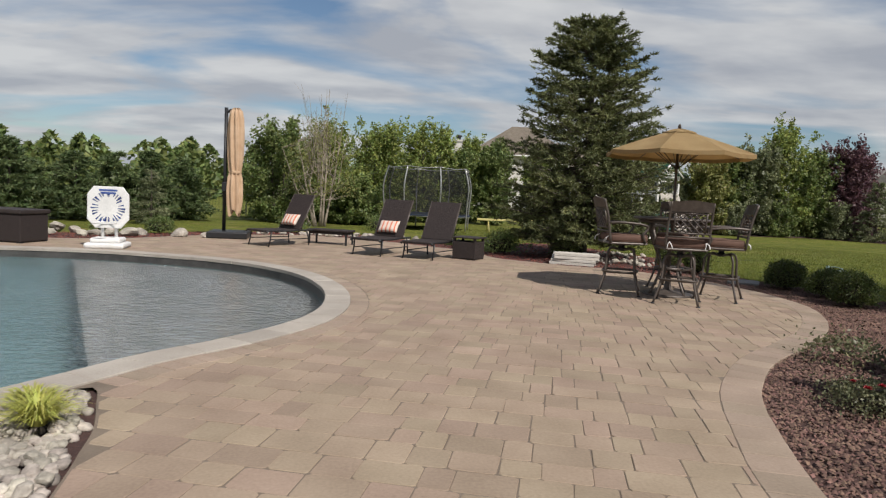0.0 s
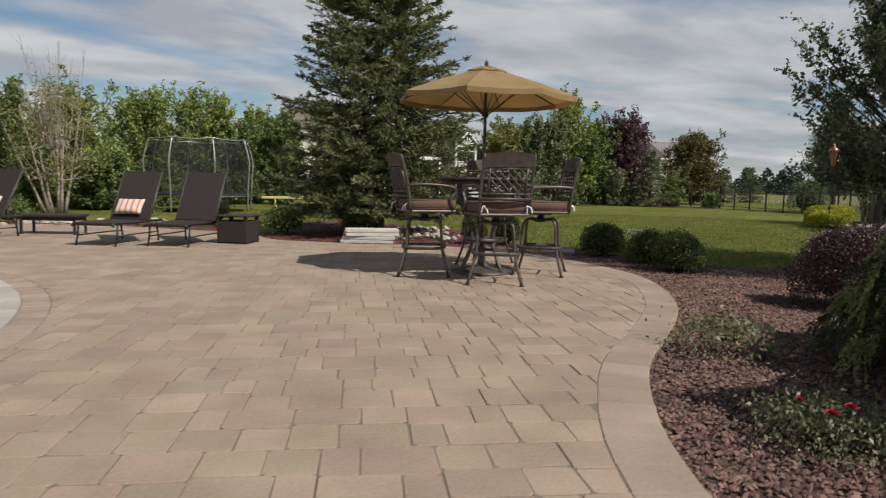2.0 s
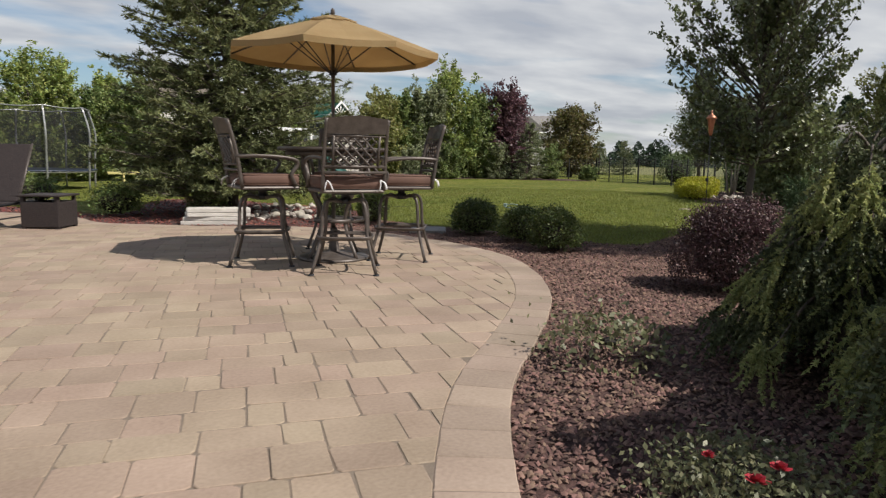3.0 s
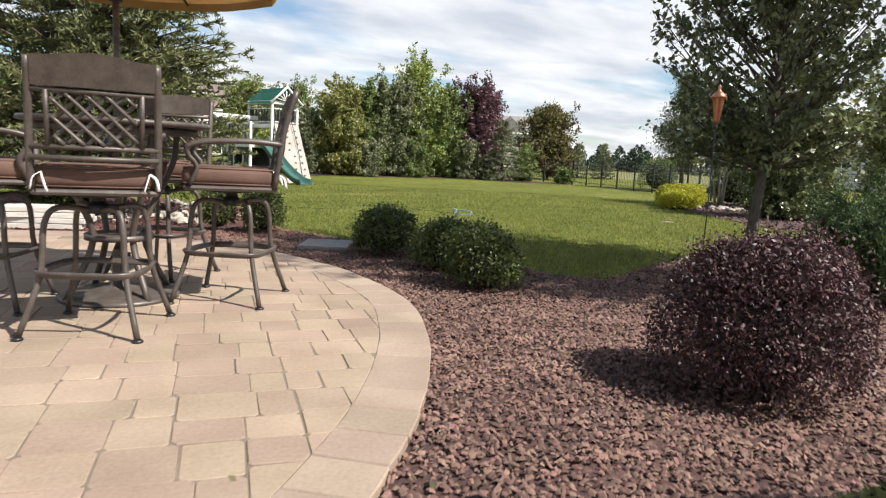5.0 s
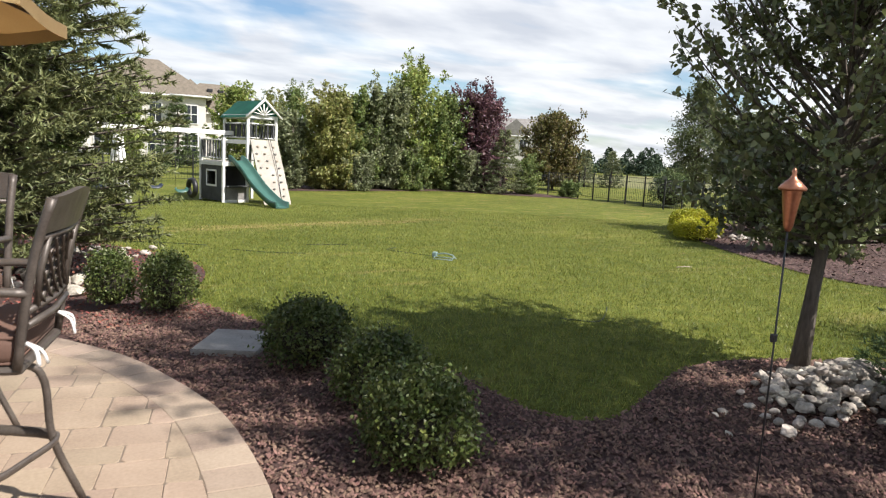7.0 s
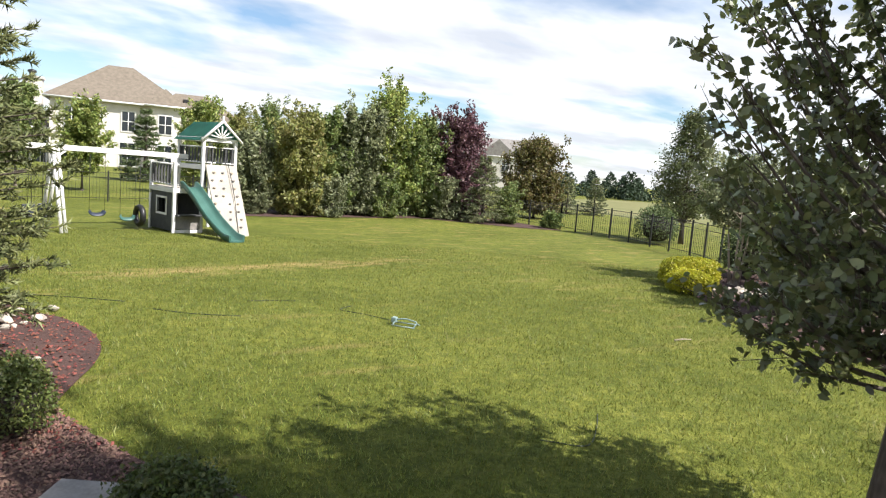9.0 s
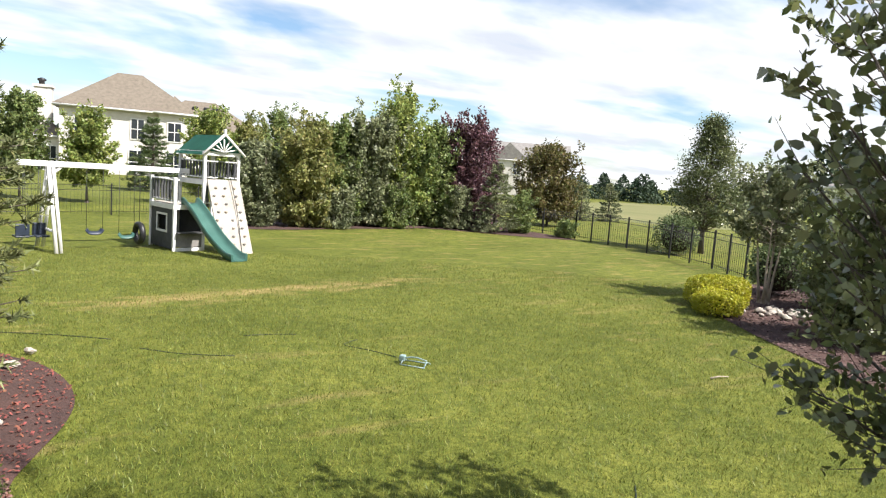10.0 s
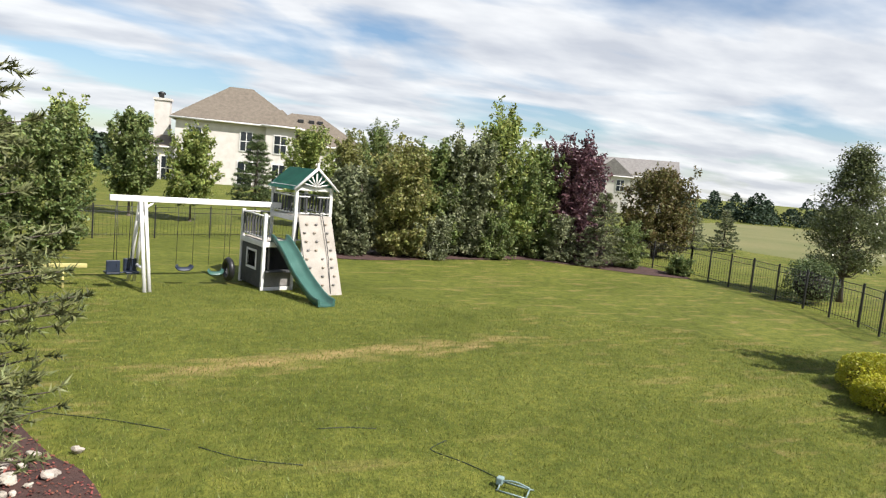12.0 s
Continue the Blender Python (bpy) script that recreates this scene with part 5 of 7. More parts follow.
rg = np.random.default_rng(41)
NEAR_PEBBLES = closed_curve([(-2.50, 2.14), (-2.36, 1.85), (-2.24, 1.50), (-2.17, 1.20), (-2.10, 0.80), (-2.5, 0.5), (-3.0, 0.8), (-2.92, 1.5)], 0.1)
gravel("gravel", scatter(inward(ROCKBED, 0.04), 1500, rg), (0.016, 0.045), -0.03, "pale tan river gravel beside the pool", 40)
stones("pebble_pile", scatter(NEAR_PEBBLES, 290, rg), (0.022, 0.048), -0.02, "pale rounded stones beside the pool", 42)
stones("rock_pile", rg.normal(size=(295, 2)) * [0.42, 0.20] + [9.2, 6.46], (0.022, 0.055), -0.03, "pile of pale fieldstones under a tree", 43, heap=0.22)
stones("rock_pile", rg.normal(size=(6, 2)) * [0.18, 0.10] + [9.66, 6.50], (0.09, 0.16), 0.02, "larger pale fieldstones under a tree", 44)
stones("rock_pile", rg.normal(size=(34, 2)) * [0.38, 0.28] + [18.96, 13.44], (0.05, 0.10), -0.04, "pale stones on a mulch island bed", 45)
stones("rock_pile", rg.normal(size=(40, 2)) * [0.45, 0.35] + [4.56, 12.48], (0.04, 0.09), -0.035, "pale stones on mulch near the spruce", 46)
stones("rock_pile", rg.normal(size=(40, 2)) * [0.22, 0.3] + [5.35, 14.3], (0.03, 0.075), -0.035, "pale stones on mulch near the spruce", 49)
stones("rock_pile", rg.normal(size=(60, 2)) * [1.4, 0.3] + [-1.13, 16.83], (0.05, 0.12), -0.035, "pale stones behind the loungers", 47)
stones("rock_pile", rg.normal(size=(16, 2)) * [1.6, 0.4] + [-7.44, 14.25], (0.08, 0.20), -0.035, "tan boulders in the bed behind the pool", 48)


# ---- play set ----
def play_set(x, y, facing):
    """Local +x runs along the swing beam towards the tower, local -y to the front; the origin is the tower's front left foot."""
    p = thing("play_set", x, y, LAWN_Z, facing, "white and charcoal wooden play set with green roof and slide", "play set")
    p.scale = (0.87, 0.87, 0.86)
    D, W1, W2, Z1, Z2 = 1.55, 0.85, 1.05, 1.36, 2.08
    W = W1 + W2

    def bar(name, x0, y0, z0, x1, y1, z1, material=M_WHITE, label="", parent=p, bevel=0.008):
        return part(name, boxed(min(x0, x1), min(y0, y1), min(z0, z1), max(x0, x1), max(y0, y1), max(z0, z1), bevel=bevel), material, parent, label)

    for xx, top in ((0, Z1 + 0.75), (W1, 2.92), (W, 2.92)):
        for yy in (0, D):
            bar("post", xx - 0.045, yy - 0.045, 0, xx + 0.045, yy + 0.045, top)
    bar("lower_deck", 0.05, 0.05, Z1 - 0.05, W1, D - 0.05, Z1, M_ROCKWALL)
    bar("upper_deck", W1, 0.05, Z2 - 0.05, W - 0.05, D - 0.05, Z2, M_ROCKWALL)
    for yy in (-0.02, D):
        bar("fascia", -0.06, yy - 0.02, Z1 - 0.16, W1 + 0.04, yy + 0.02, Z1 - 0.02)
        bar("fascia", W1 - 0.05, yy - 0.02, Z2 - 0.14, W + 0.06, yy + 0.02, Z2)
    for xx in (-0.03, W1):
        bar("fascia", xx - 0.02, 0, Z1 - 0.16, xx + 0.02, D, Z1 - 0.02)
    for xx in (W1 - 0.03, W + 0.03):
        bar("fascia", xx - 0.02, 0, Z2 - 0.14, xx + 0.02, D, Z2)
    # playhouse below the lower deck
    for k in range(10):
        y0 = 0.05 + k * (D - 0.1) / 10
        for z0, z1 in ((0.05, 0.55), (1.02, Z1 - 0.16)) if 3 <= k <= 6 else ((0.05, Z1 - 0.16),):
            bar("plank", -0.015, y0, z0, 0.012, y0 + (D - 0.1) / 10 - 0.006, z1, M_CHARCOAL, bevel=0.0)
    fr = part("window_frame", boxed(-0.03, 0.42, 0.50, 0.02, 1.13, 0.56), M_WHITE, p)
    for a in ((-0.03, 0.42, 1.0, 0.02, 1.13, 1.06), (-0.03, 0.42, 0.56, 0.02, 0.48, 1.0), (-0.03, 1.07, 0.56, 0.02, 1.13, 1.0)):
        part("frame_bar", boxed(*a), M_WHITE, fr)
    for k in range(8):
        y0 = 0.05 + k * (D - 0.1) / 8
        bar("plank", W1 - 0.012, y0, 0.05, W1 + 0.012, y0 + (D - 0.1) / 8 - 0.006, Z1 - 0.16, M_CHARCOAL, bevel=0.0)
        x0 = 0.05 + k * (W1 - 0.1) / 8
        bar("plank", x0, D - 0.012, 0.05, x0 + (W1 - 0.1) / 8 - 0.006, D + 0.012, Z1 - 0.16, M_CHARCOAL, bevel=0.0)
    bar("counter", 0.03, -0.20, 0.52, W1 - 0.02, 0.10, 0.56, M_CHARCOAL)
    bar("counter_front", 0.05, -0.03, 0.12, W1 - 0.04, 0.0, 0.50, M_ROOFGREY)
    bar("sill_board", -0.06, -0.06, 0.0, W1 + 0.02, -0.01, 0.10)
    # railings
    def rail(x0, y0, x1, y1, z0, z1, n):
        for z in (z0, z1):
            part("rail", tubed([(x0, y0, z), (x1, y1, z)], 0.028, sides=4), M_WHITE, p)
        for k in range(n):
            t = (k + 0.5) / n
            cx, cy = x0 + (x1 - x0) * t, y0 + (y1 - y0) * t
            part("baluster", boxed(cx - 0.022, cy - 0.022, z0, cx + 0.022, cy + 0.022, z1), M_CHARCOAL, p)
    rail(0, 0.0, 0, D, Z1 + 0.08, Z1 + 0.68, 8)
    rail(0, D, W1, D, Z1 + 0.08, Z1 + 0.68, 4)
    rail(0, 0, 0.12, 0, Z1 + 0.08, Z1 + 0.68, 1)
    rail(W1, 0, W, 0, Z1 + 0.05, Z2 - 0.16, 6)
    rail(W1, 0, W1, D, Z2 + 0.08, Z2 + 0.55, 8)
    rail(W, 0, W, D, Z2 + 0.08, Z2 + 0.55, 8)
    rail(W1, D, W, D, Z2 + 0.08, Z2 + 0.55, 5)
    rail(W1 + 0.62, 0, W, 0, Z2 + 0.08, Z2 + 0.55, 2)
    rail(W1, 0, W1 + 0.4, 0, Z2 + 0.08, Z2 + 0.55, 2)
    for yy in (0.0, D):
        bar("header", W1 - 0.06, yy - 0.035, 2.80, W + 0.06, yy + 0.035, 2.92)
    for xx in (W1, W):
        bar("header", xx - 0.035, 0, 2.80, xx + 0.035, D, 2.92)
    # roof: gable to the front
    xm, ridge, eave, over = W1 + W2 / 2, 3.42, 2.86, 0.14
    bm = bmesh.new()
    a = [bm.verts.new(q) for q in ((W1 - over, -over, eave - 0.05), (xm, -over, ridge), (xm, D + over, ridge), (W1 - over, D + over, eave - 0.05), (W + over, -over, eave - 0.05), (W + over, D + over, eave - 0.05))]
    bm.faces.new((a[0], a[1], a[2], a[3]))
    bm.faces.new((a[1], a[4], a[5], a[2]))
    bmesh.ops.solidify(bm, geom=list(bm.faces), thickness=0.025)
    roof = part("roof", bm, M_GREENROOF, p, "green canvas gable roof")
    bm = bmesh.new()
    for sx, q in ((1, W1 - over), (-1, W + over)):
        tube(bm, [(q, -over - 0.01, eave - 0.04), (xm, -over - 0.01, ridge + 0.02)], 0.045, 4)
    part("gable_trim", bm, M_WHITE, roof)
    fan = bmesh.new()
    for k in range(7):
        t = math.pi * (k + 0.5) / 7
        tube(fan, [(xm, -0.10, 2.92), (xm + 0.40 * math.cos(t), -0.10, 2.92 + 0.40 * math.sin(t) * 0.95)], 0.024, 4)
    part("sunburst", fan, M_WHITE, roof, "white sunburst gable ornament")
    bar("finial", xm - 0.03, -over - 0.03, ridge, xm + 0.03, -over + 0.03, ridge + 0.17, parent=roof)
    # climbing wall
    bm = bmesh.new()
    box(bm, W1 + 0.06, -0.03, -2.30, W + 0.02, 0.02, 0.06, bevel=0.006, m=Matrix.Translation((0, -0.06, Z2 - 0.04)) @ Matrix.Rotation(radians(-24), 4, "X"))
    wall = part("climbing_wall", bm, M_ROCKWALL, p, "pale board climbing wall with holds")
    rg = np.random.default_rng(17)
    for row in range(8):
        for col in range(3):
            d = 0.22 + row * 0.25
            xx = W1 + 0.22 + col * 0.32 + rg.normal(0, 0.04)
            hold = bmesh.new()
            bmesh.ops.create_icosphere(hold, subdivisions=1, radius=0.045)
            c = Vector((xx, -0.06 - d * math.sin(radians(24)) - 0.045, Z2 - d * math.cos(radians(24))))
            bmesh.ops.transform(hold, matrix=Matrix.Translation(c) @ Matrix.Diagonal((1.2, 0.7, 0.8, 1)), verts=list(hold.verts))
            part("hold", hold, M_ROOFGREY if (row + col) % 2 else M_BARK_PALE, wall)
    part("rope", tubed(bent([(W - 0.3, -0.12, Z2 + 0.1), (W - 0.28, -0.55, Z2 - 0.9), (W - 0.33, -0.98, 0.05)], 5), 0.012, sides=6), M_BLACK, wall)
    # slide
    path = bent([(0.42, 0.02, Z1 + 0.03), (0.44, -0.18, Z1 + 0.0), (0.50, -0.70, 1.00), (0.56, -1.15, 0.62), (0.62, -1.60, 0.33), (0.68, -2.05, 0.10), (0.71, -2.38, 0.05)], 5)
    prof = [(-0.24, 0.15), (-0.215, 0.17), (-0.195, 0.14), (-0.18, 0.02), (-0.10, -0.005), (0.10, -0.005), (0.18, 0.02), (0.195, 0.14), (0.215, 0.17), (0.24, 0.15), (0.23, -0.03), (0.0, -0.045), (-0.23, -0.03)]
    bm = bmesh.new()
    rings = [[bm.verts.new((c.x + px, c.y, c.z + pz)) for px, pz in prof] for c in path]
    for a, b in zip(rings, rings[1:]):
        for k in range(len(prof)):
            bm.faces.new((a[k], b[k], b[(k + 1) % len(prof)], a[(k + 1) % len(prof)])).smooth = True
    bm.faces.new(rings[0])
    bm.faces.new(rings[-1][::-1])
    part("slide", bm, M_SLIDE, p, "green plastic wave slide")
    # swing beam
    by, z, left, ax_ = 1.05, 2.30, -3.62, -2.90
    part("swing_beam", boxed(left, by - 0.05, z - 0.09, 0.9, by + 0.05, z + 0.06, bevel=0.01), M_WHITE, p)
    for dy in (-0.82, 0.82):
        part("swing_leg", tubed([(ax_, by, z + 0.02), (ax_ - 0.03, by + dy, 0)], 0.055, sides=4), M_WHITE, p)
        part("swing_leg", tubed([(ax_ + 0.12, by, z - 0.08), (ax_ + 0.10, by + dy * 0.93, 0)], 0.05, sides=4), M_WHITE, p)
    part("cross_brace", tubed([(ax_, by - 0.62, 0.55), (ax_, by + 0.62, 0.55)], 0.04, sides=4), M_WHITE, p)
    part("knee_brace", tubed([(ax_ + 0.02, by, 1.95), (ax_ + 0.34, by, z - 0.07)], 0.035, sides=4), M_WHITE, p)
    for xs, low in ((-1.75, 0.55), (-0.9, 0.42)):
        sw = bmesh.new()
        for dx in (-0.21, 0.21):
            tube(sw, [(xs + dx, by, z - 0.08), (xs + dx, by, low)], 0.006, 5)
        swing = part("swing_chain", sw, M_BLACK, p)
        seat = bmesh.new()
        pts = bent([(xs - 0.21, by, low), (xs - 0.12, by, low - 0.10), (xs + 0.12, by, low - 0.10), (xs + 0.21, by, low)], 4)
        tube(seat, pts, 0.07, 6, flat=0.15)
        part("swing_seat", seat, M_BLUEPLAST if xs < -1 else M_SLIDE, swing)
    gl = bmesh.new()
    for dx, dy in ((-0.55, -0.18), (-0.55, 0.18), (-0.20, -0.18), (-0.20, 0.18)):
        tube(gl, [(ax_ + dx, by + dy * 0.3, z - 0.08), (ax_ + dx, by + dy, 0.55)], 0.008, 5)
    glider = part("glider_frame", gl, M_BLACK, p, "hanging two-seat glider swing")
    for sx in (-0.62, -0.16):
        bm = bmesh.new()
        box(bm, ax_ + sx - 0.16, by - 0.18, 0.36, ax_ + sx + 0.16, by + 0.18, 0.41, bevel=0.015)
        box(bm, ax_ + sx - 0.16, by - 0.18 if sx < -0.4 else by + 0.13, 0.41, ax_ + sx + 0.16, by - 0.13 if sx < -0.4 else by + 0.18, 0.72, bevel=0.015)
        part("glider_seat", bm, M_BLUEPLAST, glider)
    part("glider_bar", tubed([(ax_ - 0.75, by, 0.38), (ax_ + 0.05, by, 0.38)], 0.02, sides=6), M_BLUEPLAST, glider)
    ty = bmesh.new()
    ring_pts = [(-0.55, by + 0.26 * math.cos(t), 0.42 + 0.26 * math.sin(t)) for t in np.linspace(0, 2 * math.pi, 25)]
    tube(ty, ring_pts, 0.085, 8)
    tyre = part("tyre_swing", ty, M_BLACK, p, "black tyre swing")
    part("tyre_rope", tubed([(-0.55, by, 0.68), (-0.55, by, z - 0.08)], 0.008, sides=5), M_BLACK, tyre)
    return p


play_set(9.30, 23.40, 13)


# ---- trampoline, beam ----
def trampoline(x, y):
    t = thing("trampoline", x, y, LAWN_Z, 0, "round trampoline with grey poles and dark safety net", "trampoline")
    R, H = 1.62, 0.52
    part("frame", tubed([(R * math.cos(a), R * math.sin(a), H) for a in np.linspace(0, 2 * math.pi, 49)], 0.03, sides=8), M_METAL_GREY, t)
    part("mat", lathed([(0.02, H - 0.01), (R - 0.22, H - 0.01), (R - 0.22, H + 0.005), (0.02, H + 0.005)], 40), M_BLACK, t)
    part("pad", lathed([(R - 0.24, H + 0.01), (R + 0.03, H + 0.01), (R + 0.05, H + 0.03), (R + 0.03, H + 0.055), (R - 0.24, H + 0.055)], 40), M_BLUEPLAST, t)
    for k in range(8):
        a = 2 * math.pi * k / 8 + 0.2
        c, s = math.cos(a), math.sin(a)
        part("pole", tubed(bent([((R + 0.03) * c, (R + 0.03) * s, 0.0), ((R + 0.06) * c, (R + 0.06) * s, 0.9), ((R + 0.10) * c, (R + 0.10) * s, 1.6), ((R - 0.08) * c, (R - 0.08) * s, 2.30)], 5), 0.026, sides=8), M_METAL_GREY, t)
    part("top_ring", tubed([((R - 0.08) * math.cos(a), (R - 0.08) * math.sin(a), 2.30 - 0.05 * abs(math.sin(4 * (a - 0.2)))) for a in np.linspace(0, 2 * math.pi, 65)], 0.016, sides=6), M_METAL_GREY, t)
    net = bmesh.new()
    n = 96
    rows = []
    for z, r in ((H + 0.05, R - 0.08), (1.2, R - 0.04), (1.8, R - 0.04), (2.27, R - 0.10)):
        rows.append([net.verts.new((r * math.cos(2 * math.pi * k / n), r * math.sin(2 * math.pi * k / n), z)) for k in range(n)])
    for a, b in zip(rows, rows[1:]):
        for k in range(n):
            net.faces.new((a[k], a[(k + 1) % n], b[(k + 1) % n], b[k]))
    part("safety_net", net, M_NET, t, "see-through black mesh net")


M_METAL_GREY = mat("galvanised_steel", (0.30, 0.30, 0.29), (0.48, 0.48, 0.46), 0.4, 10, 60, 0.1, 0.002, metal=0.7)
M_NET = bpy.data.materials.new("black_netting")
M_NET.use_nodes = True
n_, l_ = M_NET.node_tree.nodes, M_NET.node_tree.links
n_["Principled BSDF"].inputs["Base Color"].default_value = (0.012, 0.012, 0.013, 1)
n_["Principled BSDF"].inputs["Roughness"].default_value = 0.8
tr, ms = n_.new("ShaderNodeBsdfTransparent"), n_.new("ShaderNodeMixShader")
ms.inputs[0].default_value = 0.38
l_.new(tr.outputs[0], ms.inputs[1])
l_.new(n_["Principled BSDF"].outputs[0], ms.inputs[2])
l_.new(ms.outputs[0], n_["Material Output"].inputs[0])
trampoline(1.04, 23.64)

bb = thing("balance_beam", 4.29, 23.57, LAWN_Z, 4, "low yellow wooden balance beam on the grass", "balance beam")
part("beam", boxed(-1.35, -0.06, 0.42, 1.35, 0.06, 0.50, bevel=0.01), M_YELLOWBAR, bb)
for sx in (-0.9, 0.9):
    part("leg", tubed([(sx, 0, 0.44), (sx, -0.22, 0)], 0.025, sides=4), M_YELLOWBAR, bb)
    part("leg", tubed([(sx, 0, 0.44), (sx, 0.22, 0)], 0.025, sides=4), M_YELLOWBAR, bb)


# ---- fences ----
def fence(name, line, spacing, height, label, pickets=True, single=False):
    """Black metal fence: posts, three rails, and thin pickets."""
    f = thing(name, 0, 0, 0, 0, label, "fence")
    pts = [np.array(p, float) for p in line]
    bar = bmesh.new()
    tube(bar, [(0, 0, 0), (0, 0, height - 0.05)], 0.0052, 4)
    picket = bpy.data.meshes.new("picket")
    bar.to_mesh(picket)
    bar.free()
    picket.materials.append(M_BLACK)
    for a, b in zip(pts, pts[1:]):
        n = max(1, int(round(np.hypot(*(b - a)) / spacing)))
        for k in range(n + 1 if b is pts[-1] else n):
            q = a + (b - a) * k / n
            part("post", boxed(q[0] - 0.024, q[1] - 0.024, LAWN_Z, q[0] + 0.024, q[1] + 0.024, LAWN_Z + height + 0.06, bevel=0.004), M_BLACK, f)
        for z in (0.14, height - 0.20, height - 0.02):
            part("rail", tubed([(*a, LAWN_Z + z), (*b, LAWN_Z + z)], 0.012, sides=4), M_BLACK, f)
        if pickets:
            m = int(np.hypot(*(b - a)) / 0.125)
            if single:
                for k in range(m):
                    q = a + (b - a) * (k + 0.5) / m
                    ob = new("picket", picket)
                    ob.location = (q[0], q[1], LAWN_Z + 0.05)
                    ob.parent = f
                continue
            bm = bmesh.new()
            for k in range(m):
                q = a + (b - a) * (k + 0.5) / m
                tube(bm, [(*q, LAWN_Z + 0.05), (*q, LAWN_Z + height)], 0.0045, 4)
            tagged(part("fence_infill", bm, M_BLACK, f), kind="stuff")


fence("fence", [(26.35, 27.09), (25.98, 23.87), (25.28, 21.30), (24.41, 18.96), (23.23, 17.08), (21.97, 11.56)], 1.25, 1.15, "black metal fence at the lawn edge with thin pickets", single=True)
fence("fence", [(-10.14, 26.75), (-2.90, 29.15), (3.46, 31.32), (9.14, 33.52), (14.11, 34.98)], 2.0, 1.1, "black metal fence behind the play set")
fence("fence", [(13.78, 33.40), (21.75, 34.66), (26.41, 33.40), (26.35, 27.09)], 2.0, 1.1, "black metal fence behind the trees")


# ---- houses ----
def wall_box(name, parent, x0, y0, x1, y1, z0, z1, material, label=""):
    return part(name, boxed(x0, y0, z0, x1, y1, z1), material, parent, label)


def window(parent, x, y, z, w, h, normal, bars=1):
    """A window set proud on a wall that faces local -y ('s') or -x ('w')."""
    if normal == "s":
        fr = part("window", boxed(x - w / 2 - 0.09, y - 0.07, z - 0.09, x + w / 2 + 0.09, y - 0.003, z + h + 0.09), M_WHITE, parent)
        part("pane", boxed(x - w / 2, y - 0.085, z, x + w / 2, y - 0.072, z + h), M_GLASS, fr)
        for k in range(bars):
            bx = x - w / 2 + w * (k + 1) / (bars + 1)
            part("mullion", boxed(bx - 0.03, y - 0.10, z, bx + 0.03, y - 0.087, z + h), M_WHITE, fr)
        part("mullion", boxed(x - w / 2, y - 0.10, z + h / 2 - 0.03, x + w / 2, y - 0.087, z + h / 2 + 0.03), M_WHITE, fr)
    else:
        fr = part("window", boxed(x - 0.07, y - w / 2 - 0.09, z - 0.09, x - 0.003, y + w / 2 + 0.09, z + h + 0.09), M_WHITE, parent)
        part("pane", boxed(x - 0.085, y - w / 2, z, x - 0.072, y + w / 2, z + h), M_GLASS, fr)
        part("mullion", boxed(x - 0.10, y - 0.03, z, x - 0.087, y + 0.03, z + h), M_WHITE, fr)


def hip_roof(name, parent, x0, y0, x1, y1, z, rise, over, material, gable_front=False, ridge_along="x"):
    bm = bmesh.new()
    x0, y0, x1, y1 = x0 - over, y0 - over, x1 + over, y1 + over
    w = min(x1 - x0, y1 - y0) / 2
    if ridge_along == "x":
        r0, r1 = ((x0 + (0 if gable_front else w), (y0 + y1) / 2, z + rise), (x1 - (0 if gable_front else w), (y0 + y1) / 2, z + rise))
    else:
        r0, r1 = (((x0 + x1) / 2, y0 + (0 if gable_front else w), z + rise), ((x0 + x1) / 2, y1 - (0 if gable_front else w), z + rise))
    c = [bm.verts.new(q) for q in ((x0, y0, z), (x1, y0, z), (x1, y1, z), (x0, y1, z), r0, r1)]
    quads = ((0, 1, 5, 4), (1, 2, 5), (2, 3, 4, 5), (3, 0, 4)) if ridge_along == "x" else ((3, 0, 4, 5), (0, 1, 4), (1, 2, 5, 4), (2, 3, 5))
    for q in quads:
        bm.faces.new([c[i] for i in q])
    bm.faces.new([c[i] for i in (3, 2, 1, 0)])
    bmesh.ops.recalc_face_normals(bm, faces=list(bm.faces))
    roof = part(name, bm, material, parent)
    g = bmesh.new()
    for a, b in ((0, 1), (1, 2), (2, 3), (3, 0)):
        q = ((x0, y0, z), (x1, y0, z), (x1, y1, z), (x0, y1, z))
        tube(g, [Vector(q[a]) + Vector((0, 0, -0.10)), Vector(q[b]) + Vector((0, 0, -0.10))], 0.11, 4)
    part("gutter", g, M_WHITE, roof)
    return roof


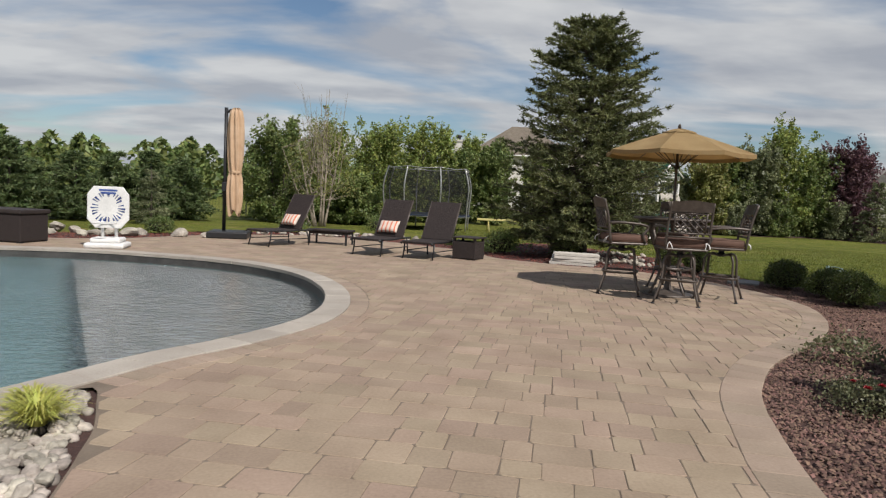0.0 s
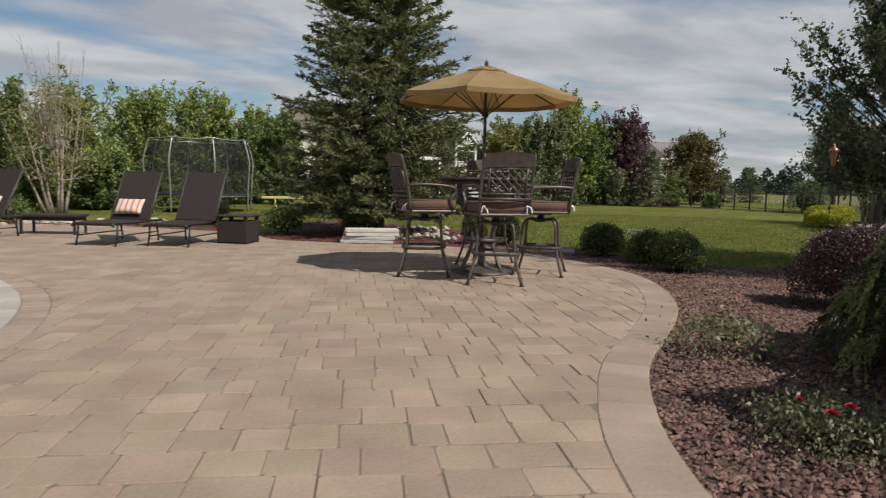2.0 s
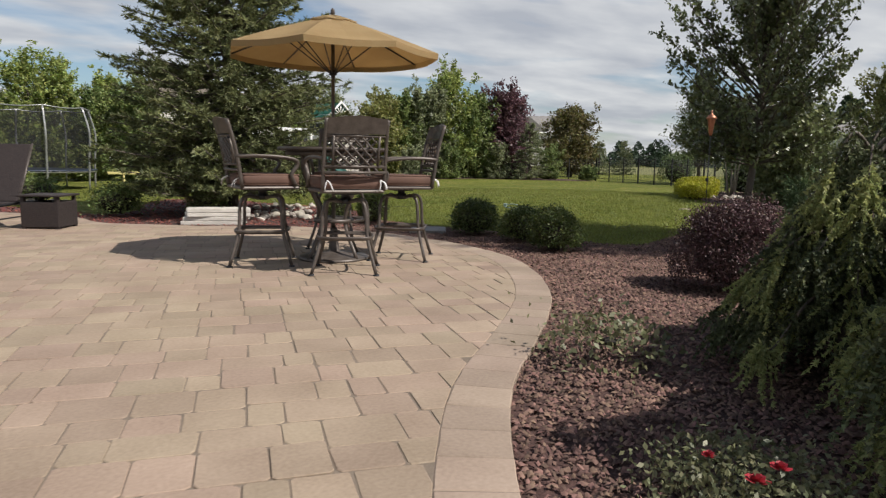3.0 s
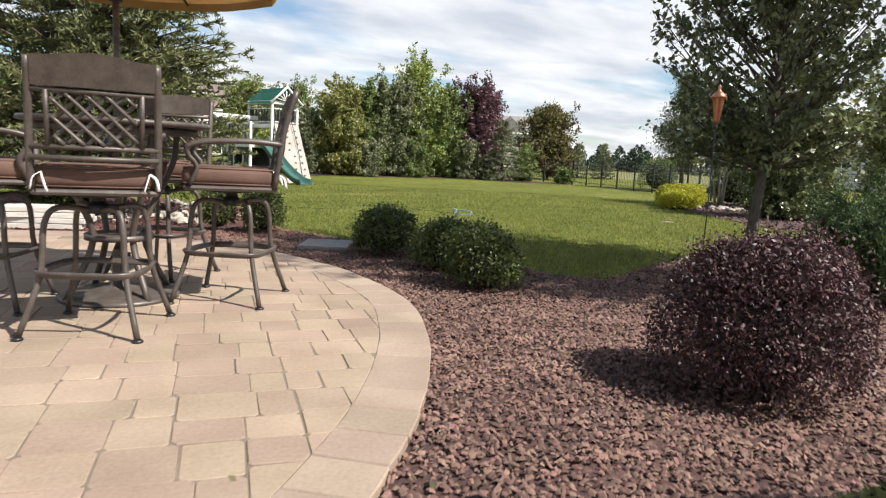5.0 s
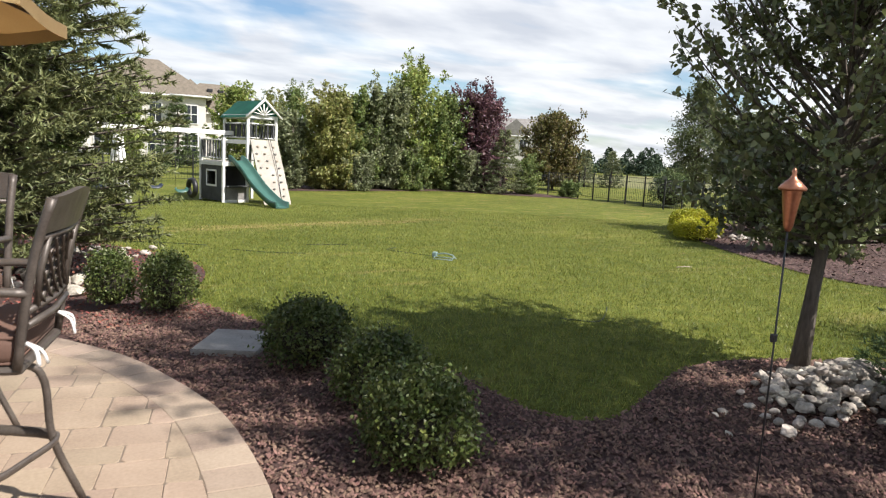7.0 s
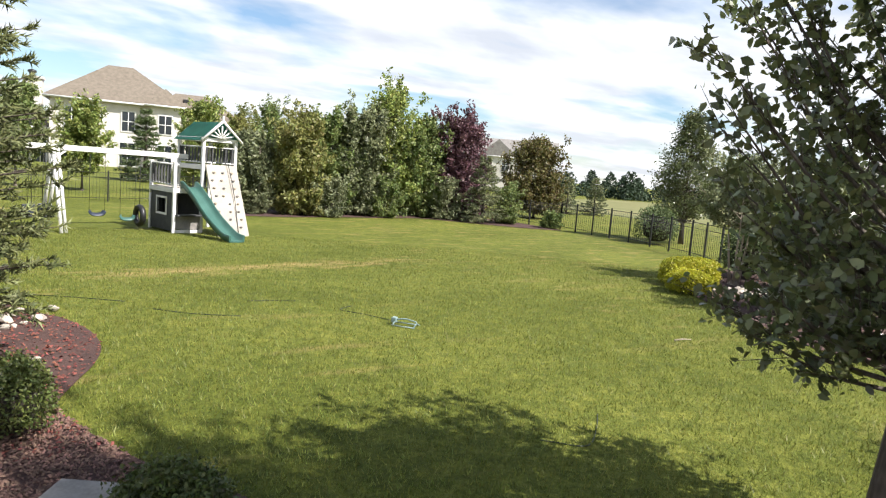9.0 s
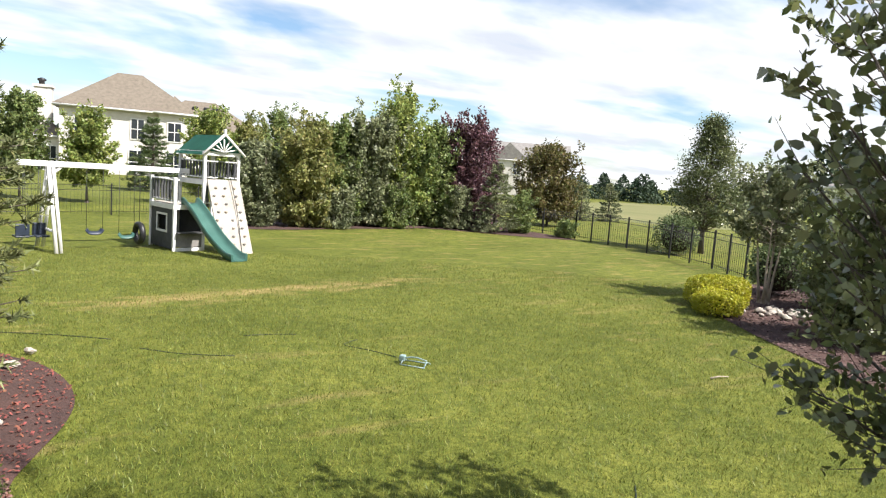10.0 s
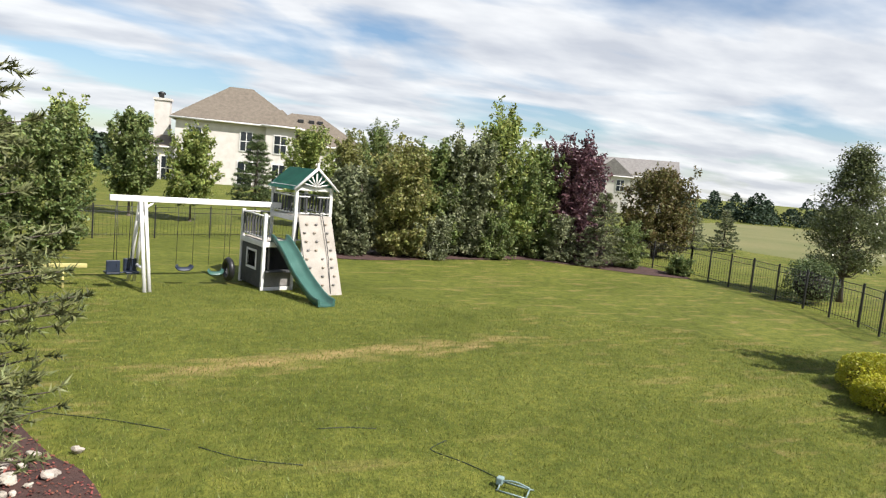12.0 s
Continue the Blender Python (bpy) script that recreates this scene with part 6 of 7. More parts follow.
def house_one():
    h = thing("house", 18.7, 80.9, -0.55, -9, "large two-storey cream house with taupe hip roof", "house")
    h.scale = (1.2, 1.2, 1.2)
    wall_box("wall", h, -7.0, 0, 0.4, 11, -0.5, 5.9, M_STUCCO)
    wall_box("wall", h, 0.4, -1.0, 2.9, 11, -0.5, 5.9, M_STUCCO)
    wall_box("wall", h, 2.9, 1.5, 9.2, 10, -0.5, 4.6, M_STUCCO)
    hip_roof("roof", h, -7.0, 0, 3.2, 8.2, 5.9, 3.3, 0.45, M_ROOF)
    hip_roof("roof", h, 0.4, -1.0, 2.9, 6, 5.9, 1.5, 0.4, M_ROOF, ridge_along="y")
    hip_roof("roof", h, -1.0, 1.5, 9.2, 9.0, 4.6, 2.9, 0.4, M_ROOF)
    wall_box("wall", h, -9.4, 1.0, -7.0, 8, -0.5, 3.3, M_STUCCO)
    hip_roof("roof", h, -9.4, 1.0, -7.0, 8, 3.3, 1.3, 0.3, M_ROOF)
    ch = wall_box("chimney", h, -9.2, 3.6, -7.9, 5.0, 3.3, 7.3, M_STUCCO, "cream chimney stack")
    part("chimney_cap", boxed(-9.3, 3.5, 7.3, -7.8, 5.1, 7.5), M_STUCCO, ch)
    part("flue", lathed([(0.22, 7.5), (0.22, 7.8), (0.34, 7.85), (0.34, 8.0), (0.1, 8.1)], 10), M_BLACK, ch).location = (-8.7, 4.3, 0)
    for x in (-5.4, -1.2):
        window(h, x, 0, 3.5, 0.95, 1.6, "s")
        window(h, x, 0, 0.6, 1.2, 1.9, "s")
    for x in (1.65,):
        window(h, x, -1.0, 3.5, 1.0, 1.5, "s")
        window(h, x, -1.0, 0.5, 1.1, 2.0, "s")
    for x in (4.4, 7.2):
        window(h, x, 1.5, 2.9, 0.9, 1.4, "s")
        window(h, x, 1.5, 0.5, 1.0, 1.8, "s")
    for y in (3.0, 7.5):
        window(h, -7.0, y, 3.6, 0.9, 1.5, "w")
    for x in (-8.8, -7.7):
        window(h, x, 1.0, 0.4, 0.8, 2.0, "s")
    for x, y, z in ((3.6, 4.2, 6.6), (4.6, 4.2, 6.6), (5.4, 4.2, 6.6)):
        part("roof_vent", boxed(x - 0.25, y - 0.25, z, x + 0.25, y + 0.25, z + 0.35, bevel=0.05), M_BLACK, h)


house_one()


def house_two():
    h = thing("house", 70.0, 83.8, 0.09, -39, "distant cream two-storey house with pale grey roof", "house")
    wall_box("wall", h, -6.5, 0, 6.5, 9, -0.5, 5.2, M_STUCCO)
    hip_roof("roof", h, -6.5, 0, 6.5, 9, 5.2, 2.6, 0.5, M_ROOFGREY, gable_front=True)
    wall_box("wall", h, -4.6, -1.6, 0.4, 0, -0.5, 5.0, M_STUCCO)
    bm = bmesh.new()
    for x in (-6.5, 6.5):
        vs = [bm.verts.new((x - 0.1, y, z)) for y, z in ((0, 5.2), (9, 5.2), (4.5, 7.7))] + [bm.verts.new((x + 0.1, y, z)) for y, z in ((0, 5.2), (9, 5.2), (4.5, 7.7))]
        for q in ((0, 1, 2), (5, 4, 3), (0, 2, 5, 3), (1, 4, 5, 2), (0, 3, 4, 1)):
            bm.faces.new([vs[i] for i in q])
    part("gable_wall", bm, M_STUCCO, h)
    bm = bmesh.new()
    vs = [bm.verts.new(q) for q in ((-4.6, -1.62, 5.0), (0.4, -1.62, 5.0), (-2.1, -1.62, 7.3), (-4.6, -1.5, 5.0), (0.4, -1.5, 5.0), (-2.1, -1.5, 7.3))]
    for q in ((0, 1, 2), (5, 4, 3), (0, 2, 5, 3), (1, 4, 5, 2), (0, 3, 4, 1)):
        bm.faces.new([vs[i] for i in q])
    part("gable_wall", bm, M_STUCCO, h)
    hip_roof("roof", h, -4.6, -1.45, 0.4, 5.0, 5.0, 2.4, 0.35, M_ROOFGREY, gable_front=True, ridge_along="y")
    for x in (-3.4, -0.9):
        window(h, x, -1.6, 2.9, 1.0, 1.5, "s")
    window(h, -2.1, -1.6, 5.1, 0.8, 1.1, "s")
    for x in (1.8, 3.2, 4.9):
        window(h, x, 0, 3.0, 0.9, 1.5, "s")


house_two()


def house_three():
    h = thing("house", 55.9, 23.7, 0.63, -59, "distant house with dark grey hip roof", "house")
    wall_box("wall", h, -7, 0, 7, 10, -0.5, 2.7, M_SIDING)
    hip_roof("roof", h, -7, 0, 7, 10, 2.7, 2.4, 0.5, M_ROOFGREY)
    for x in (-5, -2, 2, 5):
        window(h, x, 0, 1.0, 1.0, 1.5, "s")


house_three()


def own_house():
    h = thing("house", 25.8, 11.4, 0.00, 5, "pale grey clapboard house beside the garden", "house")
    wall_box("wall", h, 0.05, -9, 9, -0.05, -0.1, 5.6, M_SIDING)
    for k in range(38):
        z = 0.15 + k * 0.145
        part("clapboard", boxed(0.0, -9, z, 0.048, -0.02, z + 0.138), M_SIDING, h)
    part("corner_board", boxed(-0.02, -0.12, 0, 0.10, 0.02, 5.6), M_WHITE, h)
    hip_roof("roof", h, 0, -9, 9, 0, 5.6, 3.0, 0.4, M_ROOFGREY)
    window(h, 0.0, -4.0, 3.2, 1.0, 1.4, "w")
    window(h, 0.0, -4.0, 0.8, 1.0, 1.4, "w")


own_house()


# ---- planting near the patio ----
for k, (x, y, r, h, n) in enumerate([(6.10, 8.68, 0.34, 0.50, 8000), (6.22, 7.74, 0.31, 0.46, 8000), (6.02, 6.92, 0.31, 0.47, 9000), (5.04, 10.98, 0.235, 0.56, 6500), (5.49, 10.64, 0.26, 0.56, 7500)]):
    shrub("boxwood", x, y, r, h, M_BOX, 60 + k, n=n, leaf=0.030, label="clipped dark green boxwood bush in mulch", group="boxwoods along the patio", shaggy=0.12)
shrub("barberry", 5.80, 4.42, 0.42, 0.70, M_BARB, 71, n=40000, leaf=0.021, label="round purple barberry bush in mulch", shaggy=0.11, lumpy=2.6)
shrub("rose_bush", 3.42, 3.48, 0.34, 0.26, M_ROSE, 72, n=620, leaf=0.040, label="sparse low green rose bush in mulch", shaggy=0.45, core=0.15)
rose = shrub("rose_bush", 2.62, 2.13, 0.31, 0.20, M_ROSE, 73, n=2600, leaf=0.024, label="low rose bush with red flowers", shaggy=0.3, core=0.3)
for fx, fy, fz, fs in ((-0.10, 0.06, 0.20, 0.55), (-0.12, -0.11, 0.20, 0.8), (-0.03, -0.12, 0.22, 0.7)):
    fl = bmesh.new()
    for j in range(12):
        ring_, lift = 0.004 + 0.0022 * j, 62 - 4.6 * j
        bmesh.ops.create_circle(fl, cap_ends=True, segments=7, radius=(0.013 + 0.0009 * j) * fs, matrix=Matrix.Rotation(j * 2.4, 4, "Z") @ Matrix.Translation((ring_ * fs, 0, 0.012 - 0.001 * j)) @ Matrix.Rotation(radians(-lift), 4, "Y"))
    bmesh.ops.transform(fl, matrix=Matrix.Translation((fx, fy, fz)), verts=list(fl.verts))
    part("flower", fl, M_RED, rose, "red rose bloom")


def needle_brush(name, base, ends, per, length, width, material, parent, rng, label=""):
    """Needles set all round along twigs, as one part."""
    n = len(base)
    s = rng.uniform(0.0, 1.0, (n, per))
    s[:, :4] = rng.uniform(0.93, 1.0, (n, 4))
    along = unit(ends - base)[:, None]
    sag = np.array([0, 0, -0.18]) * (np.linalg.norm(ends - base, axis=1)[:, None] * s * s)[..., None]
    foot = base[:, None] + (ends - base)[:, None] * s[..., None] + sag
    out = unit(along * rng.uniform(0.35, 0.9, (n, per, 1)) + rng.normal(size=(n, per, 3)) * 0.75)
    tip = foot + out * length * rng.uniform(0.7, 1.25, (n, per, 1)) * (1.15 - 0.5 * s)[..., None]
    across = unit(np.cross(out, rng.normal(size=(n, per, 3))))
    v, f = blades(foot.reshape(-1, 3), tip.reshape(-1, 3), np.full(n * per, width), across.reshape(-1, 3))
    ob = finish(name, np_mesh(name, v, f), material)
    ob.parent = parent
    if label:
        ob["label"] = label
    return ob


def weeping_spruce(x, y, tops, seed):
    """A weeping conifer: arching leaders with hanging fingers of needles, paler at their new tips."""
    rng = np.random.default_rng(seed)
    root = thing("weeping_spruce", x, y, -0.03, 0, "dark weeping spruce with hanging branches and pale tips", "tree")
    bm = bmesh.new()
    base, ends, fresh = [], [], []
    for ox, oy, r, h in tops:
        tube(bm, [(0.3 * ox, 0.3 * oy, 0), (ox + 0.04, oy + 0.02, h * 0.5), (ox, oy, h * 0.95)], [0.05, 0.04, 0.015], 8)
        for k in range(84):
            young = rng.uniform() < 0.36
            u = rng.uniform(0.12, 1.0) ** 0.7
            a = rng.uniform(0, 2 * np.pi)
            d = np.array([math.cos(a), math.sin(a), 0])
            side = np.array([-d[1], d[0], 0])
            reach = r * (0.80 - 0.36 * u ** 2.4) * rng.uniform(0.6, 1.25)
            p0 = np.array([ox, oy, h * u * 0.95])
            p1 = p0 + d * reach * 0.5 + np.array([0, 0, rng.uniform(0.03, 0.12)])
            p2 = p0 + d * reach * 0.9 + np.array([0, 0, -0.10 * rng.uniform(0.3, 1.5)])
            p3 = p0 + d * reach * rng.uniform(0.95, 1.1) + np.array([0, 0, -rng.uniform(0.10, 0.42) * min(1, u * 1.6)])
            p3[2] = max(p3[2], 0.04)
            line = bent([p0, p1, p2, p3], 5)
            tube(bm, line, [0.010 * (1 - 0.8 * i / (len(line) - 1)) for i in range(len(line))], 4, caps=False)
            for i, q in enumerate(line[3:]):
                late = i / (len(line) - 4)
                for way in (-1, 1) if i % 2 else (-1, 0, 1):
                    o = unit(d * rng.uniform(0.3, 0.7) + side * way * rng.uniform(0.3, 0.8) + np.array([0, 0, -rng.uniform(0.4, 1.4)]))
                    base.append(np.array(q))
                    ends.append(np.array(q) + o * rng.uniform(0.09, 0.24))
                    fresh.append(young and late > 0.45)
            base.append(np.array(line[-3]))
            ends.append(np.array(p3) + d * 0.10 + np.array([0, 0, -0.06]))
            fresh.append(young)
    part("trunk", bm, M_BARK, root)
    base, ends, fresh = np.array(base), np.array(ends), np.array(fresh)
    ends[:, 2] = np.maximum(ends[:, 2], 0.03)
    needle_brush("needles", base[~fresh], ends[~fresh], 40, 0.026, 0.0072, M_WEEP, root, rng)
    needle_brush("new_growth", base[fresh], ends[fresh], 60, 0.026, 0.0070, M_WEEPTIP, root, rng, "pale yellow-green new needles")


# The last six leaders are out of view, added to shade the mulch
weeping_spruce(4.10, 2.65, [(0.08, -0.02, 0.62, 1.22), (0.42, -0.62, 0.75, 1.45), (0.55, 0.12, 0.62, 1.30),
                            (-0.05, -1.08, 0.68, 1.7), (0.62, -1.45, 0.75, 1.85), (1.08, 0.22, 0.5, 1.2), (-0.72, -1.00, 0.55, 1.55), (-0.40, -1.30, 0.6, 1.95), (0.1, -1.75, 0.7, 2.1)], 81)


def juniper(x, y, r, h, seed, label):
    """A spreading juniper: long feathered sprays rising outwards."""
    rng = np.random.default_rng(seed)
    root = thing("juniper", x, y, -0.03, 0, label, "bush")
    bm = bmesh.new()
    base, ends = [], []
    for k in range(110):
        a = rng.uniform(0, 2 * np.pi)
        d = np.array([math.cos(a), math.sin(a), 0])
        reach, rise = r * rng.uniform(0.45, 1.1), h * rng.uniform(0.25, 1.05)
        line = bent([(0, 0, 0.02), d * reach * 0.4 + np.array([0, 0, rise * 0.45]), d * reach + np.array([0, 0, rise])], 5)
        tube(bm, line, [0.012 * (1 - 0.85 * i / (len(line) - 1)) for i in range(len(line))], 4, caps=False)
        for q in line[3:]:
            for _ in range(6):
                o = unit(d * 0.7 + rng.normal(size=3) * 0.55 + np.array([0, 0, 0.35]))
                base.append(np.array(q))
                ends.append(np.array(q) + o * rng.uniform(0.05, 0.16))
    part("stem", bm, M_TWIG, root)
    base, ends = np.array(base), np.array(ends)
    n, m = len(base), 14
    s = rng.uniform(0, 1, (n, m))
    rp = base[:, None] + (ends - base)[:, None] * s[..., None]
    out = unit(unit(ends - base)[:, None] * 0.9 + rng.normal(size=(n, m, 3)) * 0.45)
    tip = rp + out * 0.032 * rng.uniform(0.7, 1.4, (n, m, 1))
    across = unit(np.cross(out, rng.normal(size=(n, m, 3))))
    v, f = blades(rp.reshape(-1, 3), tip.reshape(-1, 3), np.full(n * m, 0.006), across.reshape(-1, 3))
    cr = finish("sprays", np_mesh("sprays", v, f), M_JUNIPER)
    cr.parent = root


juniper(10.80, 5.88, 0.75, 0.75, 91, "spreading green juniper beside pale stones")
juniper(9.80, 5.75, 0.72, 0.90, 92, "spreading green juniper beside pale stones")
juniper(8.89, 5.25, 0.60, 0.8, 94, "tall spreading green juniper in the mulch bed")
juniper(12.18, 6.37, 0.8, 1.1, 93, "tall spreading green juniper near the house")


def fountain_grass(x, y, r, h, seed):
    rng = np.random.default_rng(seed)
    root = thing("ornamental_grass", x, y, -0.02, 0, "yellow-green variegated grass clump among stones", "grass clump")
    n, seg = 420, 5
    a = rng.uniform(0, 2 * np.pi, n)
    reach, rise = r * rng.uniform(0.3, 1.1, n), h * rng.uniform(0.6, 1.1, n)
    v, f = [], []
    side = np.stack([-np.sin(a), np.cos(a), 0 * a], 1)
    for k in range(seg + 1):
        t = k / seg
        c = np.stack([reach * t * np.cos(a), reach * t * np.sin(a), rise * (1.9 * t - 1.25 * t * t)], 1)
        w = (0.006 * (1 - t) + 0.0008)
        v.append(c - side * w)
        v.append(c + side * w)
    v = np.stack(v, 1).reshape(-1, 3)
    b = np.arange(n)[:, None] * 2 * (seg + 1)
    f = np.concatenate([b + np.array([[2 * k, 2 * k + 1, 2 * k + 3, 2 * k + 2]]) for k in range(seg)])
    bl = finish("blades", np_mesh("blades", v, f), M_GRASSY)
    bl.parent = root
    part("crown", lathed([(0.05, 0.0), (0.045, 0.03), (0.01, 0.05)], 8), M_TWIG, root)


fountain_grass(-2.42, 1.52, 0.24, 0.24, 101)
fountain_grass(-2.56, 1.76, 0.18, 0.20, 102)
shrub("lavender", -2.78, 1.10, 0.22, 0.30, M_SILVER, 103, n=2500, leaf=0.03, label="grey-green low bush among pale stones", shaggy=0.3)

# ---- trees ----
conifer("blue_spruce", 3.95, 13.3, 5.5, 2.0, M_SPRUCE, 201, whorls=31, arms=22, twigs=18, needles=22, needle=0.085, width=0.0115, bare=0.11, ragged=0.32, label="large dark blue spruce in a mulch bed", power=0.42)
spray_tree("pear_tree", 9.55, 6.92, 3.85, 1.30, M_PEAR, M_BARK, 202, trunk=0.27, stem=0.066, boughs=150, sprigs=13, per=10, leaf=0.066, shoot=0.26, narrow=0.30, low_angle=20, grade=1.15, lean=(0.035, -0.03), oval=True, label="young leafy pear tree with dark trunk", z=-0.05)
# Next tree is never in view: added to shade the mulch and lawn edge
spray_tree("honey_locust", 9.85, 3.35, 9.2, 1.6, M_PEAR, M_BARK, 221, trunk=0.46, stem=0.10, boughs=230, sprigs=12, per=11, leaf=0.075, shoot=0.26, narrow=0.5, low_angle=14, grade=1.1, oval=True, label="unseen tall tree added to cast shade on the mulch", z=-0.05)
broadleaf("ornamental_pear", 28.45, 22.33, 5.13, 1.49, M_PEAR, M_BARK, 203, trunk=0.2, stem=0.09, limb=0.5, clumps=230, per=95, leaf=0.09, clump=0.17, label="round-headed pear tree behind the fence", top_thin=0.6)
shrub("evergreen_bush", 26.57, 22.06, 0.76, 1.37, M_PINE, 204, n=5000, leaf=0.08, label="dark evergreen bush at the fence", z=-0.05)
# island bed
for k, (x, y, r, h) in enumerate([(17.42, 13.88, 0.46, 0.47), (18.30, 14.52, 0.66, 0.60)]):
    shrub("golden_cypress", x, y, r, h, M_GOLD, 210 + k, n=14000, leaf=0.045, label="clipped golden yellow bush at the lawn edge", group="golden bushes", z=-0.05, shaggy=0.03, core=0.8, clipped=3.5, lumpy=0.6)
spray_tree("birch", 19.84, 14.42, 3.21, 0.85, M_SILVER, M_BARK_PALE, 214, trunk=0.40, stem=0.035, stems=4, boughs=90, sprigs=9, per=14, leaf=0.085, label="young multi-stemmed pale-barked tree", z=-0.05, shoot=0.3)
spray_tree("crab_apple", 17.80, 11.40, 2.62, 1.06, M_PEAR, M_BARK, 215, trunk=0.02, low_angle=8, skirt=0.15, stem=0.05, boughs=150, sprigs=12, per=15, leaf=0.085, label="dense dark green small tree in island bed", z=-0.05, shoot=0.3)
spray_tree("crab_apple", 20.78, 12.83, 2.35, 1.18, M_LINDEN, M_BARK, 216, trunk=0.03, low_angle=8, skirt=0.15, stem=0.05, boughs=120, sprigs=11, per=14, leaf=0.09, label="dense green small tree in island bed", z=-0.05, shoot=0.3)
shrub("evergreen_bush", 21.45, 15.09, 0.71, 1.22, M_PINE, 217, n=4500, leaf=0.08, label="dark evergreen bush in island bed", z=-0.05)
spray_tree("maple", 25.81, 12.73, 4.26, 1.49, M_OLIVE, M_BARK, 218, trunk=0.2, stem=0.08, boughs=100, sprigs=11, per=14, leaf=0.10, label="green tree at the island bed")
conifer("spruce", 28.08, 13.20, 6.05, 1.42, M_SPRUCE, 219, whorls=22, arms=9, twigs=9, needles=9, needle=0.10, width=0.016, label="dark spruce beside the house")
# row at the back of the lawn
ROW_TREES = [
    ("silver_willow", 13.48, 30.64, 2.98, 0.72, M_SILVER, 0.7), ("maple", 15.42, 30.37, 4.09, 1.00, M_OLIVE, 0.7), ("maple", 16.97, 31.38, 4.20, 1.05, M_LINDEN, 0.8), ("maple", 18.51, 31.39, 4.71, 1.15, M_SILVER, 0.85),
    ("tall_maple", 20.25, 32.04, 5.93, 1.39, M_SHRUB, 0.85), ("maple", 21.91, 31.73, 4.48, 1.14, M_LINDEN, 0.8), ("purple_plum", 23.83, 31.55, 4.84, 1.21, M_PLUM, 0.7), ("bronze_maple", 30.00, 33.11, 4.08, 1.46, M_AUTUMN, 0.6)]
for k, (nm, x, y, h, r, m, nw) in enumerate(ROW_TREES):
    spray_tree(nm, x, y, h, r * 1.22, m, M_BARK, 230 + k, trunk=0.02 if nm != "bronze_maple" else 0.1, stem=0.06, stems=2, boughs=160, sprigs=12, per=13, leaf=0.145, narrow=nw, rise=1.0, low_angle=8, grade=1.2, skirt=0.15, shoot=0.30,
               label={"purple_plum": "dark purple-leaved plum tree in tree row", "bronze_maple": "bronze-green tree behind the fence", "silver_willow": "grey-green leafy tree in tree row"}.get(nm, "leafy green tree in the row behind the lawn"), group="tree row")
for k, (x, y, r, h, m) in enumerate([(16.45, 29.74, 0.66, 1.50, M_SILVER), (19.31, 30.42, 0.81, 1.71, M_LINDEN), (22.37, 30.36, 0.69, 1.85, M_SILVER), (24.80, 29.08, 0.67, 1.81, M_LINDEN), (25.96, 27.29, 0.44, 0.68, M_LINDEN)]):
    spray_tree("bush", x, y, h, r, m, M_BARK, 250 + k, trunk=0.01, stem=0.02, stems=4, boughs=90, sprigs=9, per=11, leaf=0.085, narrow=0.4, low_angle=2, grade=1.7, shoot=0.3, z=-0.05, label="leafy bush under the tree row", category="bush", group="bushes in the tree row")
conifer("colorado_spruce", 23.61, 29.24, 3.02, 1.09, M_SILVER, 262, whorls=20, arms=10, twigs=10, needles=9, needle=0.11, width=0.018, label="silvery blue spruce in tree row")
conifer("colorado_spruce", 13.77, 30.24, 2.91, 0.77, M_SILVER, 263, whorls=20, arms=9, twigs=9, needles=9, needle=0.11, width=0.018, label="silvery blue spruce near play set")
for k, (x, y, h) in enumerate([(37.12, 37.82, 2.50), (39.19, 37.37, 2.60), (34.51, 37.44, 2.20)]):
    conifer("colorado_spruce", x, y, h, 0.95, M_SILVER, 265 + k, whorls=16, arms=9, twigs=8, needles=8, needle=0.13, width=0.022, label="small silvery spruce beyond the fence")
# beyond the back fence
for k, (x, y, h, r, m, tr_) in enumerate([(4.12, 35.82, 4.37, 0.93, M_SHRUB, 0.2), (6.40, 40.78, 4.52, 0.97, M_LINDEN, 0.2), (8.89, 39.55, 3.89, 0.95, M_SHRUB, 0.2), (14.09, 39.57, 4.65, 1.21, M_SHRUB, 0.12), (18.03, 46.43, 4.60, 1.30, M_OLIVE, 0.12),
                                          (1.32, 36.90, 3.78, 1.02, M_LINDEN, 0.15), (21.09, 50.04, 5.60, 2.00, M_LINDEN, 0.1), (-0.80, 32.79, 3.62, 1.10, M_LINDEN, 0.12)]):
    spray_tree("young_tree", x, y, h, r * 1.15, m, M_BARK, 270 + k, trunk=tr_, stem=0.05, boughs=100, sprigs=12, per=14, leaf=0.14, narrow=0.75, shoot=0.28, label="young green tree beyond the fence", group="young trees beyond the fence")
conifer("pine", 13.64, 51.63, 4.7, 1.6, M_PINE, 280, whorls=20, arms=12, twigs=11, needles=10, needle=0.17, width=0.026, label="dark pine in front of the house")
